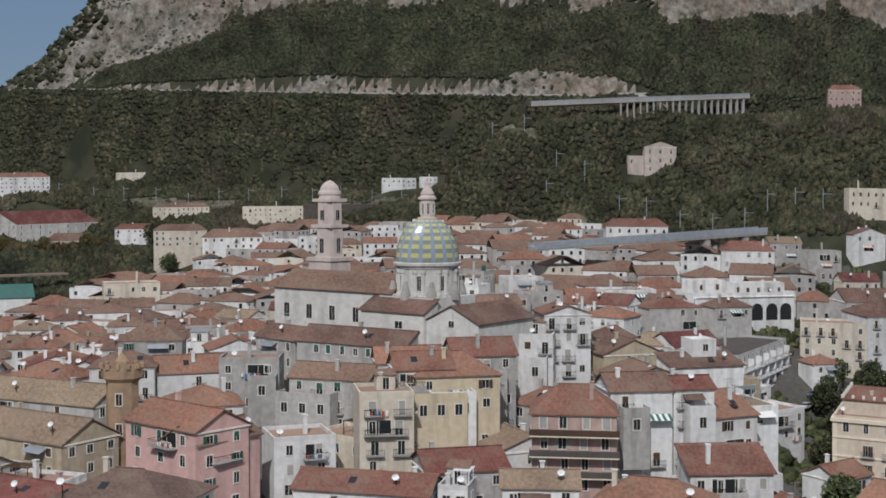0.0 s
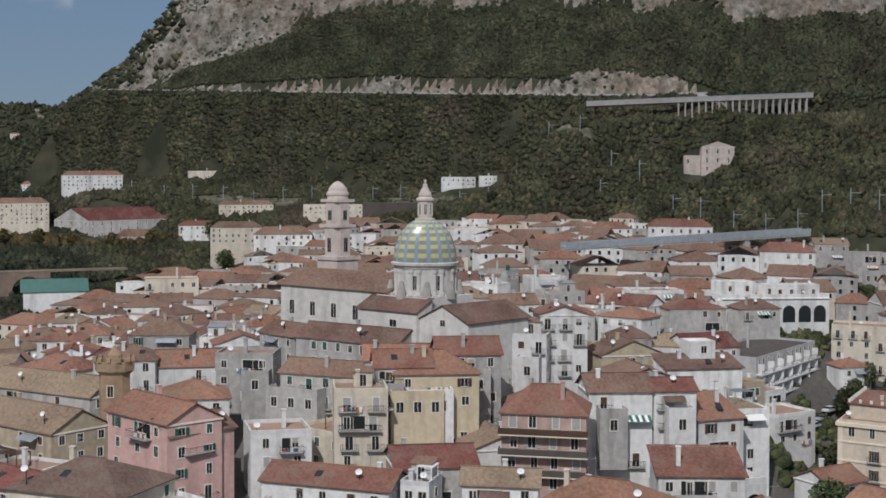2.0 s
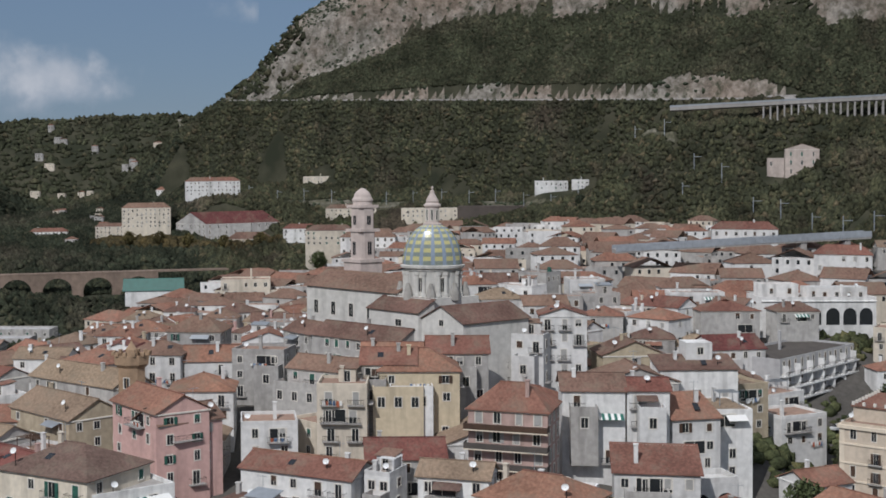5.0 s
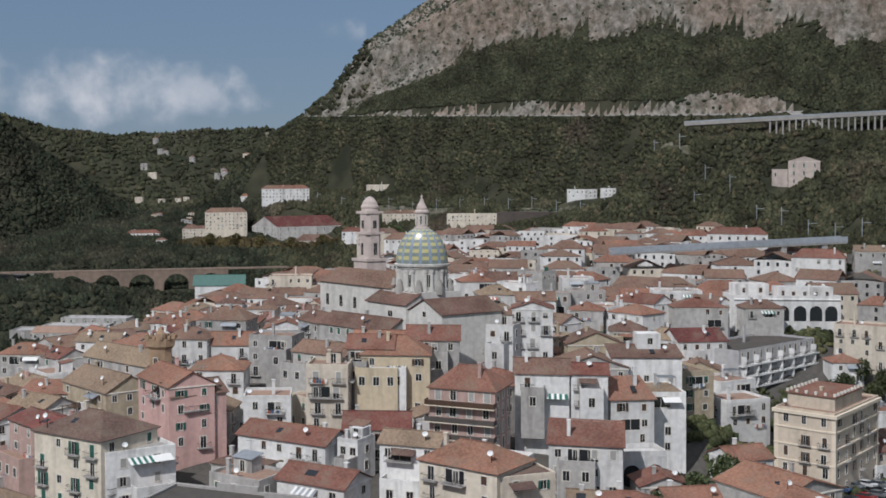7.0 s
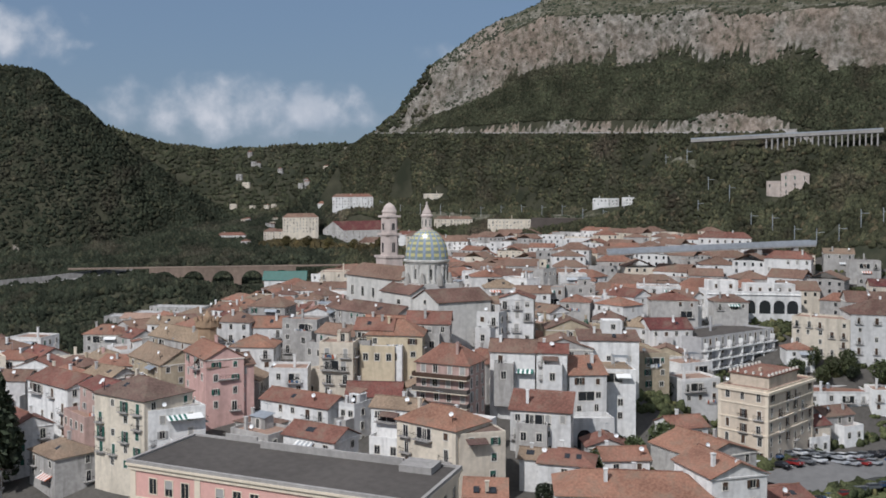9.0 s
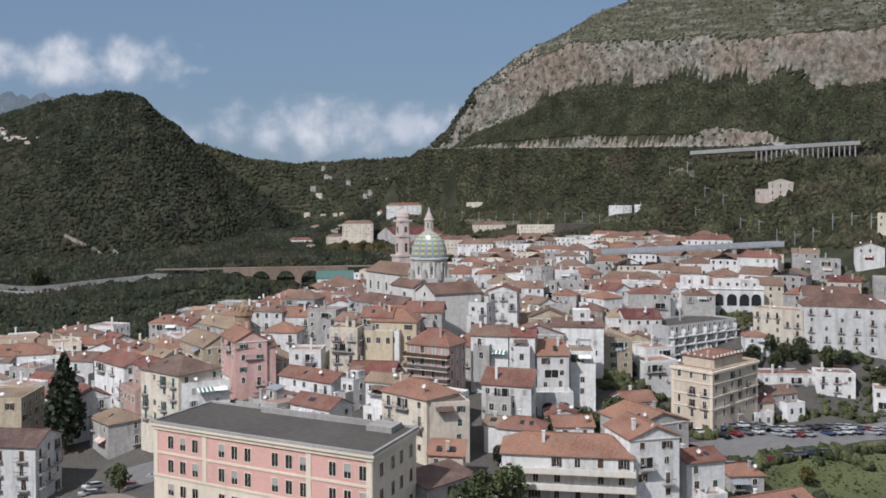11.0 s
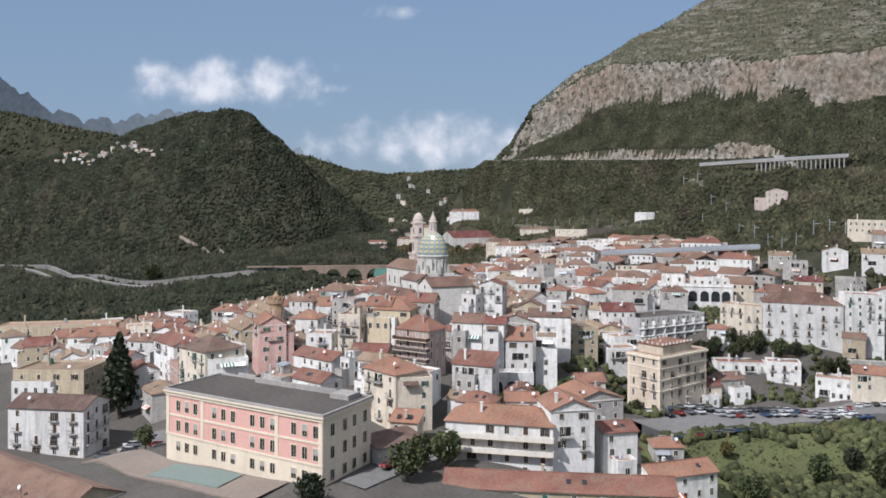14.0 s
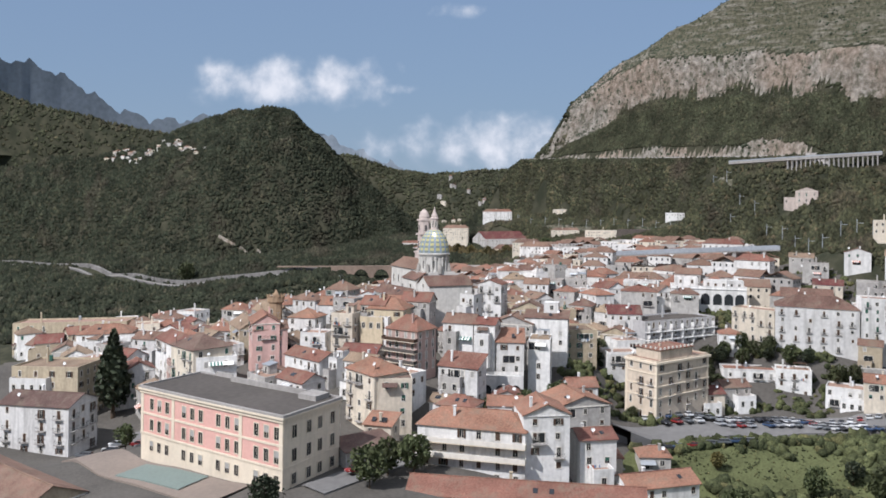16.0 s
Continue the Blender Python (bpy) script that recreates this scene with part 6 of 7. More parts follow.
for nm, y0, y1, za, zb, mt in (("deck", -3, 4, -1.4, 0, CONCRETE), ("parapet", -3.25, -3.0, -0.8, 1.3, RAIL), ("parapet", 4.0, 4.25, -0.8, 1.3, RAIL)):
    s = Shape()
    s.box((-4, y0, za), (fl_len + 6, y1, zb))
    s.v = [(x, y, z + f0[2] + (f1[2] - f0[2]) * x / fl_len) for x, y, z in s.v]
    part(nm, s, mt, fly, ft)
for i in range(30):
    x = fl_len * i / 29
    s = Shape()
    s.box((x - 0.12, -3.4, -0.9), (x + 0.12, -3.26, 1.4))
    s.v = [(a, b, z + f0[2] + (f1[2] - f0[2]) * a / fl_len) for a, b, z in s.v]
    part("parapet_post", s, METAL, fly, ft)
for i in range(2):
    x = 62 + i * 16
    s = Shape()
    s.box((x - 1, -2, 8), (x + 1, 3, f0[2] - 1.4 + (f1[2] - f0[2]) * x / fl_len))
    part("pier", s, CONCRETE, fly, ft)
BRICK = material("brown_stone", (0.21, 0.155, 0.12), vary=0.3, stain=0.4)
arch = thing("arched_bridge", -325, 310, -10, "old brown stone bridge with round arches over the river", "bridge")
abt = place_frame(-356, 286, 38)
for i in range(5):
    s = Shape()
    x0, x1, rr = i * 22.0, i * 22.0 + 22.0, 8.2
    n = 12
    xm = (x0 + x1) / 2
    arc = [(xm - rr * math.cos(math.pi * k / n), -0.5 + rr * math.sin(math.pi * k / n)) for k in range(n + 1)]
    for y in (-4, 4):
        s.face([(x0, y, 10), (x0, y, -16), (arc[0][0], y, -16), *[(a, y, b) for a, b in arc[:n // 2 + 1]], (xm, y, 10)])
        s.face([(xm, y, 10), *[(a, y, b) for a, b in arc[n // 2:]], (arc[-1][0], y, -16), (x1, y, -16), (x1, y, 10)])
    for k in range(n):
        (a, b), (c, d_) = arc[k], arc[k + 1]
        s.face([(a, -4, b), (c, -4, d_), (c, 4, d_), (a, 4, b)])
    for xx in (arc[0][0], arc[-1][0]):
        s.face([(xx, -4, -16), (xx, 4, -16), (xx, 4, -0.5), (xx, -4, -0.5)])
    part("span", s, BRICK, arch, abt)
s = Shape()
s.box((-60, -4.4, 10.01), (150, 4.4, 10.9))
part("roadway", s, BRICK, arch, abt)


def ribbon(name, pts, width, mat, lift, label, category, seg=14, wall_h=0.0):
    """A road along way-points, lying on the ground."""
    path = []
    for (a, b) in zip(pts[:-1], pts[1:]):
        for k in range(seg):
            path.append((a[0] + (b[0] - a[0]) * k / seg, a[1] + (b[1] - a[1]) * k / seg))
    path.append(pts[-1])
    s = Shape()
    rows = []
    for i, (x, y) in enumerate(path):
        a, b = path[max(0, i - 1)], path[min(len(path) - 1, i + 1)]
        dx, dy = b[0] - a[0], b[1] - a[1]
        L = math.hypot(dx, dy)
        nx, ny = -dy / L * width / 2, dx / L * width / 2
        z = max(float(ground(np.array(x + k * nx), np.array(y + k * ny))) for k in (-1, 0, 1)) + lift
        rows.append(((x - nx, y - ny, z), (x + nx, y + ny, z)))
    for (a, b), (c, d_) in zip(rows[:-1], rows[1:]):
        s.face([a, c, d_, b])
        s.face([(a[0], a[1], a[2] - 6 - lift), (c[0], c[1], c[2] - 6 - lift), c, a])
        if wall_h:
            s.face([a, c, (c[0], c[1], c[2] + wall_h), (a[0], a[1], a[2] + wall_h)], 1)
    return tagged(part(name, s, [mat, CONCRETE]), label, category, kind="structure")


ribbon("road", [bearing(a, float(road_range(np.array(a))) - 1) for a in (1.6, 4, 8, 12, 16, 20, 24, 28)], 14, CONCRETE, 0.6, "pale motorway bench cut along the mountain", "road", wall_h=2.0)
ribbon("road", [(-860, 60), (-640, 112), (-500, 130), (-430, 200), (-365, 280)], 6, ASPHALT, 1.0, "walled road along the foot of the hill", "road", wall_h=1.2)
ribbon("retaining_wall", [(-868, 76), (-648, 128), (-506, 144), (-440, 210), (-376, 290)], 3, material("dark_retaining_stone", (0.20, 0.19, 0.18), vary=0.4, size=3, stain=0.5), 4, "dark stone retaining wall above the valley road", "wall")
ribbon("road", [(88, -30), (98, -14), (112, 8), (126, 28), (146, 44), (175, 52)], 17, ASPHALT, 0.5, "asphalt car park road curving round the garden", "road")
ribbon("road", [(60, -120), (62, -96), (68, -70), (80, -48), (90, -30)], 7, ASPHALT, 0.35, "narrow asphalt lane", "road")
ribbon("road", [(-14, -118), (-6, -100), (2, -84)], 13, ASPHALT, 0.3, "small asphalt square behind the school", "road")
ribbon("pavement", [(-14, -131), (12, -134), (48, -131)], 11, material("pale_paving", (0.22, 0.18, 0.15), 0.9, vary=0.15, size=2), 0.35, "pale paved school yard", "pavement")
ribbon("sports_court", [(16, -134), (36, -131)], 8, COURT, 0.6, "green painted sports court", "court")
# embankment below the railway
s = Shape()
et = place_frame(-134, 636, 13)
s.box((-36, 0, 20), (36, 30, 45))
s.face([(-36, -14, 28), (36, -14, 28), (36, 0, 45), (-36, 0, 45)])
s.face([(36, -14, 28), (36, 0, 28), (36, 0, 45)])
tagged(part("embankment", s, material("dark_earth_bank", (0.085, 0.07, 0.06), 0.95, vary=0.3, size=3), None, et), "dark earth embankment below the railway", "embankment", kind="structure")

# railway masts
mast = thing("railway_mast", *bearing(8, 700), 40, "slim grey railway mast beside the tracks", "mast", "railway masts")
mx, my = bearing(8, 700)
mz = float(ground(np.array(mx), np.array(my)))
s = Shape()
s.box((mx - 0.22, my - 0.22, mz - 2), (mx + 0.22, my + 0.22, mz + 12))
part("pole", s, METAL, mast)
s = Shape()
s.box((mx - 0.2, my - 0.15, mz + 9.6), (mx + 4.5, my + 0.15, mz + 9.9))
part("bracket", s, METAL, mast)
m_home = mast.location.copy()
m_base = spot(mx, my, mz)
for i in range(30):
    az = -9 + i * 1.26
    r = float(rail_range(np.array(az))) + rnd.uniform(-12, 12)
    x, y = bearing(az, r)
    g = float(ground(np.array(x), np.array(y)))
    k = scale_at(x, y) / scale_at(mx, my)
    m = Matrix.Translation(spot(x, y, g) + (m_home - m_base) * k) @ Matrix.Diagonal((k, k, k, 1))
    c = copy_thing(mast, Matrix.Translation(m.translation))
    c.scale = (k, k, k)


# ---- woods: many small crowns on the slopes ----
def ico():
    t = (1 + 5 ** 0.5) / 2
    v = np.array([(-1, t, 0), (1, t, 0), (-1, -t, 0), (1, -t, 0), (0, -1, t), (0, 1, t), (0, -1, -t), (0, 1, -t), (t, 0, -1), (t, 0, 1), (-t, 0, -1), (-t, 0, 1)], float)
    f = np.array([(0, 11, 5), (0, 5, 1), (0, 1, 7), (0, 7, 10), (0, 10, 11), (1, 5, 9), (5, 11, 4), (11, 10, 2), (10, 7, 6), (7, 1, 8), (3, 9, 4), (3, 4, 2), (3, 2, 6), (3, 6, 8), (3, 8, 9), (4, 9, 5), (2, 4, 11), (6, 2, 10), (8, 6, 7), (9, 8, 1)])
    return v / np.linalg.norm(v[0]), f


def leaf_material(name, dark, light, warm, bare=(0.085, 0.068, 0.050), share=0.30):
    """Canopy: each clump its own shade, stands of darker, warmer and half-bare trees, leaf clusters inside."""
    def build(n, l, pos):
        geo = n.new("ShaderNodeNewGeometry")
        own = geo.outputs["Random Per Island"]
        middle = [a * 0.6 + b * 0.4 for a, b in zip(dark, light)]
        leaf = ramp_node(n, l, own, (0.0, dark), (0.5, middle), (0.85, light), (1.0, warm))
        thin = ramp_node(n, l, own, (0.0, [c * 0.75 for c in bare]), (1.0, [c * 1.2 for c in bare]))
        stand = noise_node(n, l, pos, 0.11, 5, 0.6)
        leaf = mixed(n, l, ramp_node(n, l, stand, (0.54, (0, 0, 0)), (0.68, (share, share, share))), leaf, thin)
        tuft = noise_node(n, l, pos, 3.4, 5, 0.7)
        broad = noise_node(n, l, pos, 0.28, 4, 0.6)
        for src, lo, hi in ((broad, 0.62, 1.4), (tuft, 0.5, 1.5)):
            vr = n.new("ShaderNodeMapRange")
            vr.inputs["From Min"].default_value, vr.inputs["From Max"].default_value = 0.35, 0.65
            vr.inputs["To Min"].default_value, vr.inputs["To Max"].default_value = lo, hi
            l.new(src, vr.inputs["Value"])
            mul = n.new("ShaderNodeVectorMath")
            mul.operation = "SCALE"
            l.new(leaf, mul.inputs[0])
            l.new(vr.outputs["Result"], mul.inputs["Scale"])
            leaf = mul.outputs[0]
        return leaf, tuft, 0.6
    return slope_material(name, build)


def open_view(x, y):
    """Keeps growth off distant houses and the strip before them."""
    keep = np.ones(len(x), bool)
    for hx, hy, ha, hb in FOOT + CLEAR:
        dx, dy = hx - 175.0, hy + 190.0
        L = math.hypot(dx, dy)
        if L < 430:
            continue
        ax, ay = x - hx, y - hy
        along = (ax * dx + ay * dy) / L
        across = np.abs(ax * dy - ay * dx) / L
        keep &= ~((np.hypot(ax, ay) < ha * 0.8 + 3) | ((along < 0) & (along > -34) & (across < ha * 0.95)))
    return keep


CLEAR = [(-340, 300, 14, 8), (-318, 316, 14, 8), (-296, 333, 14, 8), (-275, 350, 12, 8), (-134, 640, 36, 10)] + [(-640 + 28 * k, 120 + 2 * k, 14, 8) for k in range(6)] + [(-486 + 18 * k, 144 + 20 * k, 13, 8) for k in range(7)]
WOOD_LEAF = leaf_material("woodland_leaves", (0.040, 0.044, 0.026), (0.060, 0.063, 0.037), (0.085, 0.076, 0.046), share=0.4)
FOOT_LEAF = leaf_material("foot_slope_leaves", (0.042, 0.045, 0.027), (0.072, 0.072, 0.040), (0.105, 0.086, 0.052), share=0.85)
# darker copy of the woodland leaves: the hillside's shade is in the colour
SHADED_LEAF = leaf_material("shaded_leaves", (0.024, 0.029, 0.019), (0.043, 0.048, 0.030), (0.062, 0.060, 0.036), share=0.5)
HEDGE_LEAF = leaf_material("garden_leaves", (0.048, 0.056, 0.028), (0.105, 0.114, 0.052), (0.13, 0.12, 0.055))
prng = np.random.default_rng(11)


def octa():
    v = np.array([(1, 0, -0.1), (0, 1, 0.1), (-1, 0, -0.1), (0, -1, 0.1), (0.15, 0.1, 1), (0, 0, -1)], float)
    return v, np.array([(0, 1, 4), (1, 2, 4), (2, 3, 4), (3, 0, 4), (1, 0, 5), (2, 1, 5), (3, 2, 5), (0, 3, 5)])


def crowns(name, x, y, size, mat, label, lift=0.28, flat=0.78, fine=False):
    """Many uneven leaf clumps as one mesh of growth."""
    v0, f0 = octa() if fine else ico()
    nv = len(v0)
    n = len(x)
    z = ground(x, y)
    jit = prng.uniform(0.5, 1.35, (n, nv, 1))
    rad = size[:, None, None] * v0[None] * jit
    a = prng.uniform(0, 2 * math.pi, n)
    c, s_ = np.cos(a)[:, None], np.sin(a)[:, None]
    px = rad[..., 0] * c - rad[..., 1] * s_ + x[:, None]
    py = rad[..., 0] * s_ + rad[..., 1] * c + y[:, None]
    pz = rad[..., 2] * flat * prng.uniform(0.8, 1.5, (n, 1)) + z[:, None] + size[:, None] * lift
    pts = lay(np.stack([px, py, pz], -1).reshape(-1, 3))
    faces = (f0[None] + nv * np.arange(n)[:, None, None]).reshape(-1, 3)
    base = pts.mean(0)
    m = bpy.data.meshes.new(name)
    m.vertices.add(len(pts))
    m.vertices.foreach_set("co", (pts - base).astype(np.float32).ravel())
    m.loops.add(faces.size)
    m.loops.foreach_set("vertex_index", faces.astype(np.int32).ravel())
    m.polygons.add(len(faces))
    m.polygons.foreach_set("loop_start", np.arange(0, faces.size, 3, dtype=np.int32))
    m.polygons.foreach_set("loop_total", np.full(len(faces), 3, dtype=np.int32))
    m.update(calc_edges=True)
    m.validate()
    m.shade_smooth()
    m.materials.append(mat)
    ob = new(name, m)
    ob.location = base
    return tagged(ob, label, "trees", kind="stuff")


def polar(n, a0, a1, r0, r1):
    az = prng.uniform(a0, a1, n)
    r = np.sqrt(prng.uniform(r0 ** 2, r1 ** 2, n))
    return EYE0[0] - r * np.sin(np.radians(az)), EYE0[1] + r * np.cos(np.radians(az)), az, r


x, y, az, r = polar(400000, -16, 31, 400, 1720)
r_in = ridge(az, -25, 330, -10, 380, -2, 440, 4, 590, 12, 690, 22, 660, 30, 560)
r_rd = road_range(az)
zz = zones(x, y)
keep = (r > r_in) & (zz == 0) & ((r < r_rd - 30) | (r > r_rd + 8)) & (np.hypot(x + 134, y - 630) > 44) & (wobble(x, y, 22, 5) > -0.75)
keep &= (np.hypot(x - 77, y - 468) > 19) & (np.hypot(x + 100, y - 680) > 30) & (np.hypot(x + 390, y - 885) > 24) & (r < r_rd + 190)
keep &= ~((zz == 0) & (r - r_rd > 0) & (r - r_rd < 26) & (az > 2))
keep &= open_view(x, y)
low = keep & (r < r_rd - 40)
keep &= ~low
crowns("woodland", x[low], y[low], (1.0 + 2.6 * prng.random(low.sum()) ** 2.2) * (0.75 + r[low] / 2600), FOOT_LEAF, "lighter autumn-tinged woodland on the foot slopes", fine=True, flat=0.85)
x, y, r = x[keep], y[keep], r[keep]
crowns("woodland", x, y, (1.0 + 2.2 * prng.random(len(x)) ** 2.0) * (0.75 + r / 2600), WOOD_LEAF, "dense mixed woodland covering the mountain slopes", fine=True)
x, y, az, r = polar(120000, 30, 78, 560, 1500)
keep = (zones(x, y) == 0) & (wobble(x, y, 26, 9) > -0.8) & ((r > 700) | (az > 38))
keep &= open_view(x, y)
x, y, r = x[keep], y[keep], r[keep]
crowns("woodland", x, y, (1.2 + 2.8 * prng.random(len(x)) ** 2.0) * (0.7 + r / 2400), SHADED_LEAF, "dense green woodland on the hill across the valley", fine=True)
x, y, az, r = polar(17000, 24, 92, 1500, 2400)
crowns("woodland", x, y, prng.uniform(4, 8, len(x)), WOOD_LEAF, "far woodland on the skyline ridges", fine=True)
# river gardens on the left, scrub on cliffs and heath, gardens on the right
x, y, az, r = polar(26000, 24, 70, 330, 760)
keep = (x < -118 - 0.15 * (y - 50)) & (np.abs(wobble(x, y, 30, 3)) > 0.07)
for (hx, hy, ha, hb) in FOOT:
    if hx < -100:
        keep &= np.hypot(x - hx, y - hy) > ha * 0.85 + 3
keep &= open_view(x, y)
x, y = x[keep], y[keep]
# same darkened leaf, for the shade along the gorge
crowns("thicket", x, y, prng.uniform(1.2, 2.9, len(x)), SHADED_LEAF, "thicket and gardens along the river", fine=True)
x, y, az, r = polar(14000, -20, 29, 900, 1850)
keep = zones(x, y) == 2
x, y = x[keep], y[keep]
crowns("scrub", x, y, prng.uniform(1.0, 3.0, len(x)), LEAF_D, "dark scrub dotted over the dry upper slope", lift=0.2, fine=True)
x, y, az, r = polar(9000, 3, 29, 900, 1750)
keep = (zones(x, y) == 1)
x, y = x[keep][:1300], y[keep][:1300]
crowns("scrub", x, y, prng.uniform(1.2, 3.0, len(x)), LEAF_D, "bushes clinging to the limestone cliff", lift=0.2)
def in_garden(x, y):
    return (x > 97) & (y < np.interp(x, [88, 98, 112, 126, 146, 175, 260], [-44, -29, -8, 11, 28, 35, 56])) & (y > -60 - 0.35 * (x - 97)) & (np.hypot(x - 96, y + 60) > 18) & (np.hypot(x - 113, y + 64) > 10)


x, y = prng.uniform(96, 250, 9000), prng.uniform(-110, 55, 9000)
keep = in_garden(x, y) & ((wobble(x, y, 11, 2) > 0.15) | (y > np.interp(x, [98, 126, 146, 175, 260], [-36, 3, 20, 27, 48])) | (x > 165))
x, y = x[keep], y[keep]
crowns("bushes", x, y, prng.uniform(0.7, 2.4, len(x)), HEDGE_LEAF, "bushes and brambles round the sunken garden")
x, y = prng.uniform(60, 215, 9000), prng.uniform(-70, 215, 9000)
keep = (zones(x, y) == 4) & (wobble(x, y, 15, 6) > 0.05) & (x > 60 + 0.1 * y) & ~((y < 62) & (np.abs(y - np.interp(x, [88, 98, 112, 126, 146, 175], [-28, -12, 9, 29, 46, 54])) < 15) & (x > 80))
for hx, hy, ha, hb in FOOT:
    keep &= np.hypot(x - hx, y - hy) > hb + 2.5
x, y = x[keep], y[keep]
crowns("shrubs", x, y, prng.uniform(0.7, 2.0, len(x)), HEDGE_LEAF, "shrubs and small garden trees between the houses")
x, y = prng.uniform(96, 250, 9000), prng.uniform(-110, 55, 9000)
keep = in_garden(x, y)
x, y = x[keep], y[keep]
crowns("grass_tufts", x, y, prng.uniform(0.25, 0.6, len(x)), HEDGE_LEAF, "rough grass and weeds of the sunken garden", lift=0.1, fine=True)


t = prng.random(420)
x, y = -450 + 170 * t + prng.normal(0, 5, 420), 585 - 26 * t + prng.normal(0, 9, 420)
crowns("plane_trees", x, y, prng.uniform(2.0, 4.2, 420), leaf_material("autumn_plane_leaves", (0.060, 0.050, 0.026), (0.098, 0.076, 0.036), (0.12, 0.09, 0.04)), "row of yellow-brown plane trees before the old convent", lift=0.9, flat=1.1)


# ---- single trees ----
def tree_shape(height, spread, n, seed, cone=False):
    g = np.random.default_rng(seed)
    s = Shape()
    for _ in range(n):
        while True:
            p = g.uniform(-1, 1, 3)
            if p @ p < 1 and p @ p > 0.16:
                break
        t = (p[2] + 1) / 2
        k = (1 - 0.85 * t) if cone else (1.0 + 0.25 * math.sin(5 * p[0] + 3 * p[1] + seed))
        c = np.array([p[0] * spread * k, p[1] * spread * k, height * (0.10 if cone else 0.14) + t * height * (0.90 if cone else 0.84)])
        u = g.normal(size=3)
        u /= np.linalg.norm(u)
        w = np.cross(u, g.normal(size=3))
        w /= np.linalg.norm(w)
        a = spread * g.uniform(0.07, 0.15)
        s.face([tuple(c - u * a), tuple(c + w * a * 0.8), tuple(c + u * a), tuple(c - w * a * 0.8)])
    return s


def plain(name, shape, mats, parent):
    m = bpy.data.meshes.new(name)
    m.from_pydata(shape.v, [], shape.f)
    for q in mats if isinstance(mats, list) else [mats]:
        m.materials.append(q)
    if max(shape.m, default=0):
        m.polygons.foreach_set("material_index", shape.m)
    ob = new(name, m)
    ob.parent = parent
    return ob


def make_tree(kind, height, spread, leaf, label, seed, n=1000):
    e = tagged(new(kind), label, "tree", "trees of the town")
    s = Shape()
    s.lathe([(height * 0.028, -1.0), (height * 0.022, height * 0.2), (height * 0.012, height * 0.6), (0.01, height * 0.9)], 7)
    for k in range(5):
        a, zb = k * 1.26 + seed, height * (0.28 + 0.07 * k)
        dx, dy = math.cos(a), math.sin(a)
        L = spread * 0.75 if "cypress" not in kind else spread * 0.3
        s.face([(0, 0, zb), (dx * L, dy * L, zb + height * 0.2), (dx * L * 0.97, dy * L * 0.97, zb + height * 0.2 + 0.1), (0, 0, zb + 0.35)])
        s.face([(0.15 * dy, -0.15 * dx, zb), (dx * L, dy * L, zb + height * 0.2), (-0.15 * dy, 0.15 * dx, zb)])
    plain("trunk", s, BARK, e)
    plain("crown", tree_shape(height, spread, n, seed, "cypress" in kind), leaf, e)
    return e


T1 = make_tree("tree", 9, 3.6, LEAF, "green broadleaf tree between the houses", 1)
T2 = make_tree("tree", 7, 2.8, LEAF_Y, "yellowing broadleaf tree in early autumn", 2)
T3 = make_tree("cypress_tree", 15, 4.2, LEAF_D, "dark tall conifer beside the houses", 3, 1300)
T4 = make_tree("tree", 6, 2.6, LEAF_D, "dark evergreen tree between the roofs", 4)
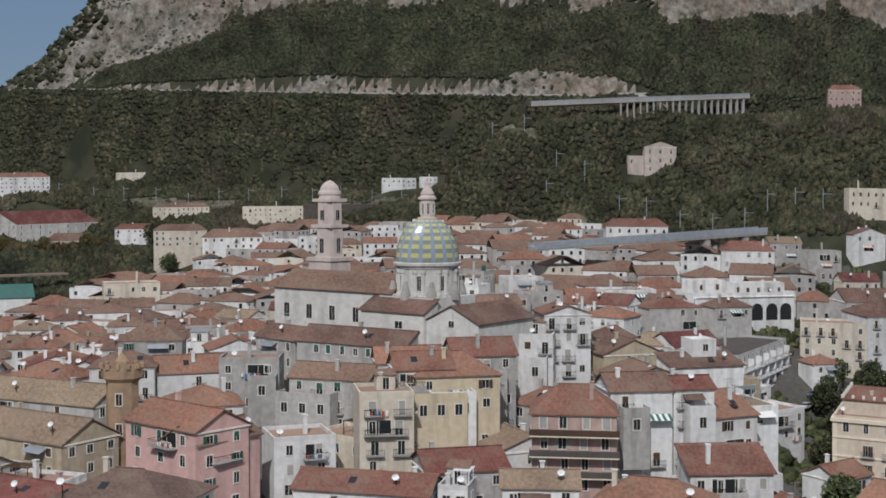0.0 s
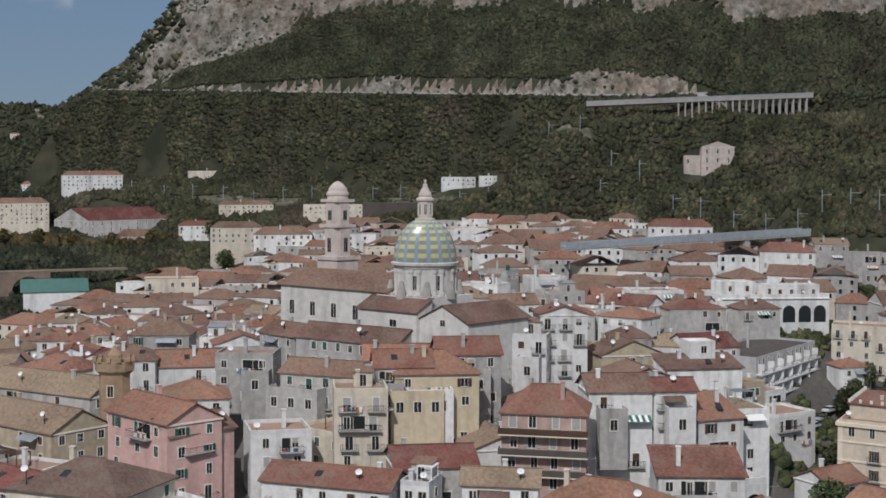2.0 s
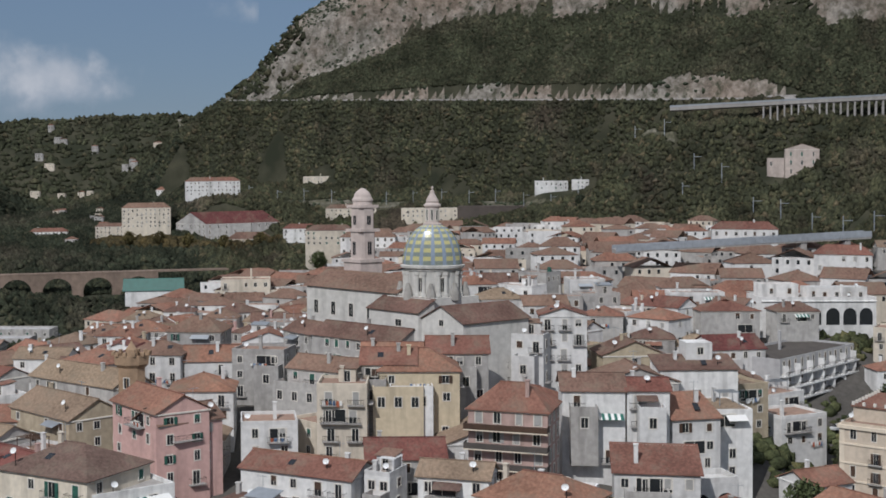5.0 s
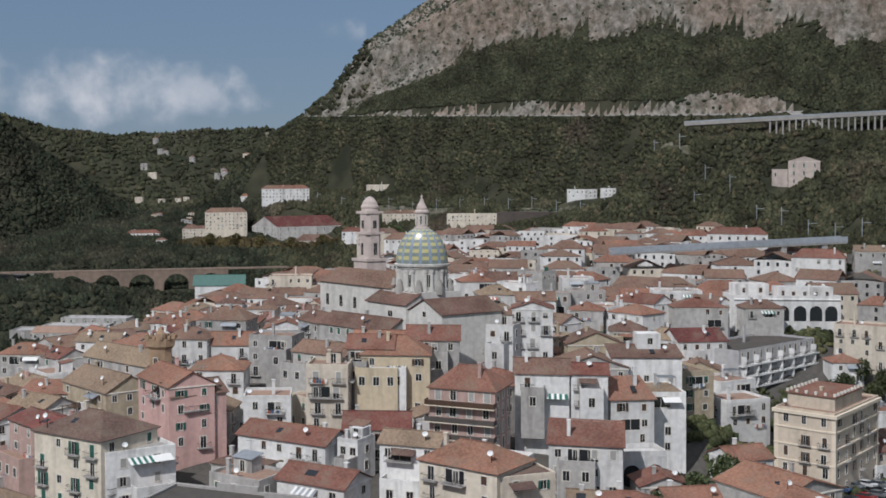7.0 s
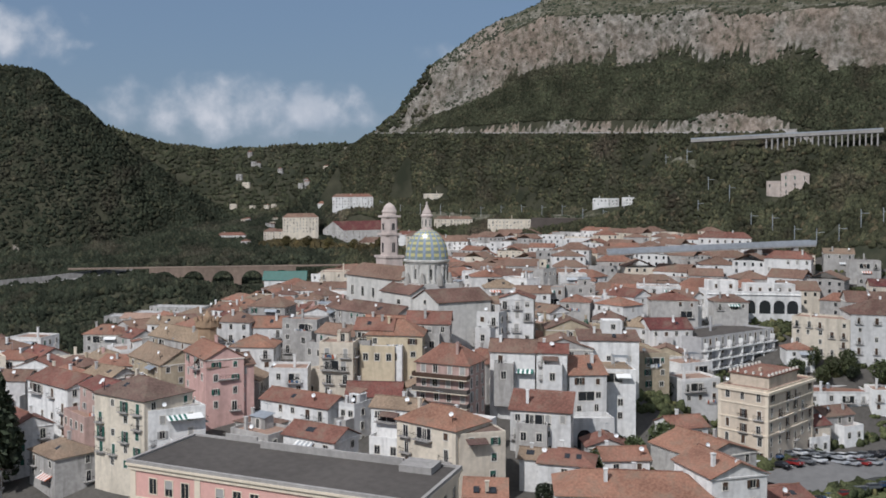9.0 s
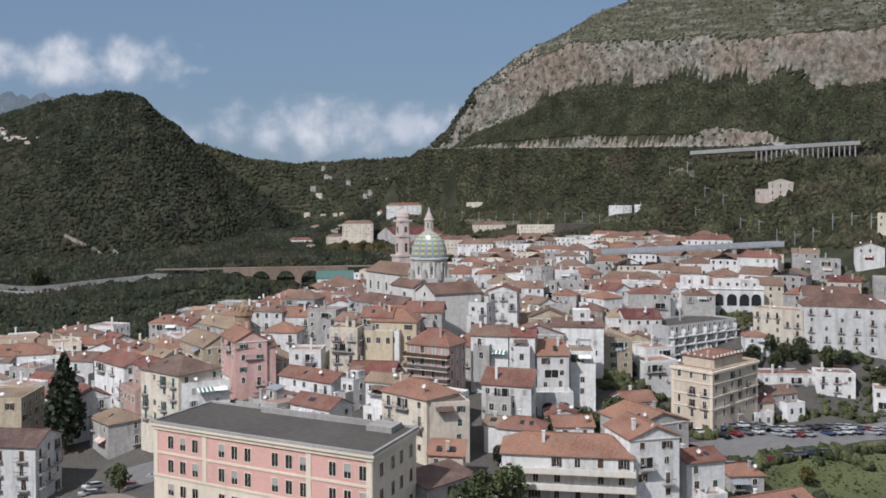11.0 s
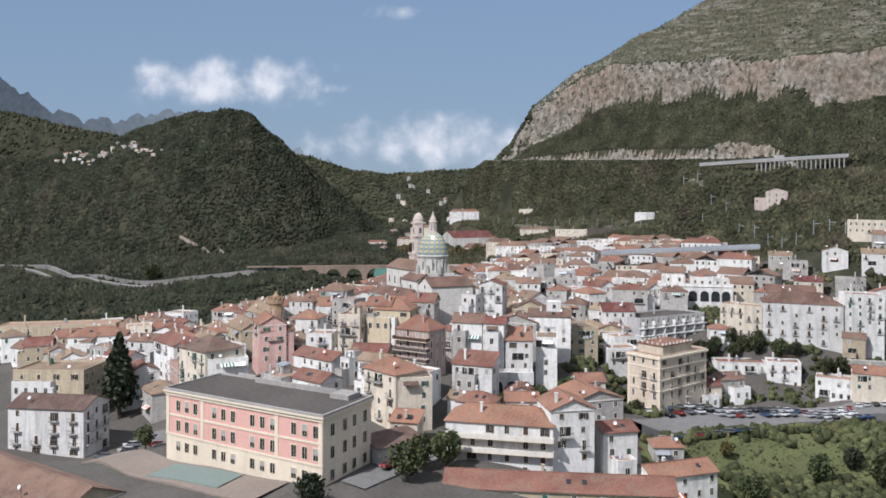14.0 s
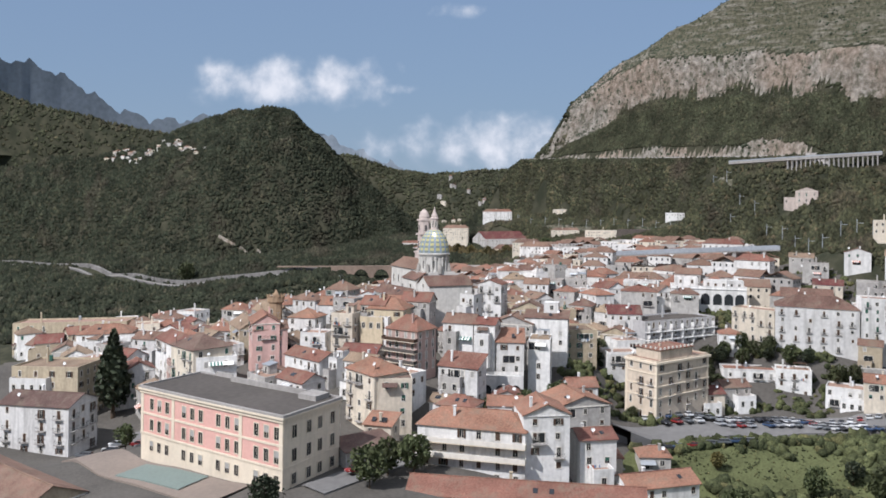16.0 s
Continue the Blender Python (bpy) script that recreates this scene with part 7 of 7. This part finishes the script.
for t, x, y, k in ((T3, -46, -108, 1.75), (T3, -51, -103, 1.2), (T4, 33, 22, 1.7), (T4, 36, 26, 1.5), (T1, 101, 84, 0.9), (T1, 107, 80, 0.8), (T4, 113, 78, 0.9), (T1, 96, 74, 0.8), (T1, 75, -15, 0.8), (T1, 72, -33, 0.9), (T4, 64, -42, 0.9), (T1, 68, -46, 0.8), (T4, 60, -48, 0.7), (T1, 74, -40, 0.6),
                   (T1, 66, -104, 0.9), (T1, 68, -112, 1.0), (T4, 60, -132, 1.1), (T1, -6, -124, 0.7), (T1, 100, 46, 0.9), (T4, 108, 50, 0.8), (T1, 145, 80, 0.9), (T1, 84, -2, 0.5), (T2, 118, -30, 0.7), (T1, 142, -22, 1.0), (T4, 150, -6, 1.1), (T1, 158, -18, 1.2), (T1, 165, 5, 1.2), (T1, 128, -52, 0.9),
                   (T1, 92, 64, 1.0), (T4, 96, 70, 1.1), (T1, 104, 72, 0.8), (T1, 112, 80, 0.8), (T1, 122, 76, 1.0), (T4, 128, 80, 1.0), (T1, 140, 74, 1.1), (T1, 94, 52, 1.0), (T4, 90, 40, 1.0), (T1, 112, 88, 0.8), (T1, 160, 74, 1.0), (T4, 172, 96, 1.1), (T1, 156, 120, 1.2), (T1, 135, 140, 1.1), (T4, 64, 20, 1.0), (T1, 58, 32, 1.0), (T1, 82, 22, 0.8), (T1, 20, 60, 1.0), (T4, -6, 40, 1.1), (T1, 30, -20, 0.8), (T1, 44, 22, 1.1), (T1, 64, -60, 0.8), (T4, 58, -76, 0.8), (T1, 12, -92, 0.8), (T1, -4, -92, 0.7), (T2, -330, 560, 2.0), (T2, -300, 560, 2.0), (T2, -360, 560, 2.0), (T2, -390, 570, 2.0), (T2, -420, 575, 2.0), (T1, -240, 520, 2.0), (T1, -225, 530, 2.0), (T1, -210, 440, 1.6), (T1, -190, 400, 1.5), (T4, -60, 560, 2.2), (T4, -50, 570, 2.2), (T4, -66, 575, 2.0), (T1, -40, 560, 1.6), (T1, -495, 190, 2.4)):
    g = float(ground(np.array(x), np.array(y)))
    f = scale_at(x, y) * k
    c = copy_thing(t, Matrix.Translation(spot(x, y, g)) @ pose(0, 0, 0, 0, 0, rnd.uniform(0, 360)))
    c.scale = (f, f, f)
for t in (T1, T2, T3, T4):
    x, y = {T1: (70, -100), T2: (-285, 548), T3: (-60, -112), T4: (38, 18)}[t]
    f = scale_at(x, y)
    t.location, t.scale = spot(x, y, float(ground(np.array(x), np.array(y)))), (f, f, f)

# ---- parked cars ----
CARS = [material("car_paint_%s" % n, c, 0.3, 0.2, vary=0.03, bump=0, spec=0.6) for n, c in (("white", (0.7, 0.7, 0.7)), ("silver", (0.4, 0.41, 0.43)), ("black", (0.03, 0.03, 0.035)), ("blue", (0.05, 0.09, 0.18)), ("red", (0.28, 0.03, 0.03)), ("grey", (0.16, 0.17, 0.18)))]
RUBBER = material("rubber", (0.02, 0.02, 0.02), 0.9)
HEADLAMP = material("headlamp_glass", (0.6, 0.6, 0.6), 0.2)


def make_car(paint, colour):
    e = tagged(new("car"), "%s hatchback car parked on the asphalt" % colour, "car", "parked cars")
    s = Shape()
    prof = [(-2.05, 0.35), (-2.08, 0.75), (-1.95, 0.92), (-1.15, 0.98), (1.75, 0.98), (2.05, 0.85), (2.08, 0.4)]
    for a, b in zip(prof[:-1], prof[1:]):
        s.face([(a[0], -0.86, a[1]), (b[0], -0.86, b[1]), (b[0], 0.86, b[1]), (a[0], 0.86, a[1])])
    for k in (-0.86, 0.86):
        s.face([(p, k, q) for p, q in (prof if k < 0 else prof[::-1])])
    plain("body", s, paint, e)
    s = Shape()
    lo, hi = [(-1.2, -0.82), (1.75, -0.82), (1.75, 0.82), (-1.2, 0.82)], [(-0.55, -0.64), (1.35, -0.64), (1.35, 0.64), (-0.55, 0.64)]
    for i in range(4):
        j = (i + 1) % 4
        s.face([(*lo[i], 0.98), (*lo[j], 0.98), (*hi[j], 1.44), (*hi[i], 1.44)])
    plain("glazing", s, GLASS_AND_SHADE, e)
    s = Shape()
    s.box((-0.58, -0.66, 1.44), (1.38, 0.66, 1.49))
    plain("roof", s, paint, e)
    for x in (-1.3, 1.25):
        for y in (-0.84, 0.70):
            s = Shape()
            n = 10
            ring = [(x + 0.32 * math.cos(2 * math.pi * i / n), 0.32 + 0.32 * math.sin(2 * math.pi * i / n)) for i in range(n)]
            s.face([(a, y, b) for a, b in ring])
            s.face([(a, y + 0.14, b) for a, b in ring[::-1]])
            for i in range(n):
                a, b = ring[i], ring[(i + 1) % n]
                s.face([(a[0], y, a[1]), (a[0], y + 0.14, a[1]), (b[0], y + 0.14, b[1]), (b[0], y, b[1])])
            plain("wheel", s, RUBBER, e)
    for y in (-0.75, 0.45):
        s = Shape()
        s.box((-2.1, y, 0.62), (-2.05, y + 0.3, 0.78))
        plain("headlight", s, HEADLAMP, e)
    return e


CARSET = [make_car(p, n) for p, n in zip(CARS, ("white", "silver", "black", "dark blue", "red", "grey"))]
slots = []
for i in range(24):
    t = i / 23
    x, y = 92 + 62 * t, -6 + 44 * t + 10 * math.sin(t * 3.1)
    slots.append((x - 4, y + 4.6, 125 + rnd.uniform(-6, 6)))
    if i % 5:
        slots.append((x + 0.6, y + 0.2, 125 + rnd.uniform(-6, 6)))
for i in range(8):
    slots.append((100 + i * 3.0, -32 + 4.2 * i, 50 + rnd.uniform(-5, 5)))
for i in range(9):
    slots.append((140 + i * 2.9, 46 + i * 0.8, 95 + rnd.uniform(-5, 5)))
for x, y, a in ((-8, -112, 40), (-3, -104, 120), (2, -98, 125), (-18, -122, 80), (-22, -118, 100), (-13, -124, 62), (-16, -130, 62), (-10, -118, 62), (62, -100, 85), (60.5, -108, 88), (88, 66, 62), (92, 74, 62), (82, 54, 62), (85, 60, 62)):
    slots.append((x, y, a))
used = set()
for i, (x, y, a) in enumerate(slots):
    src = CARSET[i % 6] if i < 6 else rnd.choices(CARSET, [5, 4, 3, 2, 1, 3])[0]
    g = float(ground(np.array(x), np.array(y))) + (0.55 if x > 80 else 0.4)
    f = scale_at(x, y)
    # heading drawn in with the plan
    d = spot(x + math.cos(radians(a)), y + math.sin(radians(a)), g) - spot(x, y, g)
    m = Matrix.Translation(spot(x, y, g)) @ pose(0, 0, 0, 0, 0, math.degrees(math.atan2(d.y, d.x)))
    if src.name not in used:
        used.add(src.name)
        src.matrix_basis = m
        c = src
    else:
        c = copy_thing(src, m)
    c.scale = (f * 1.15, f * 1.15, f)
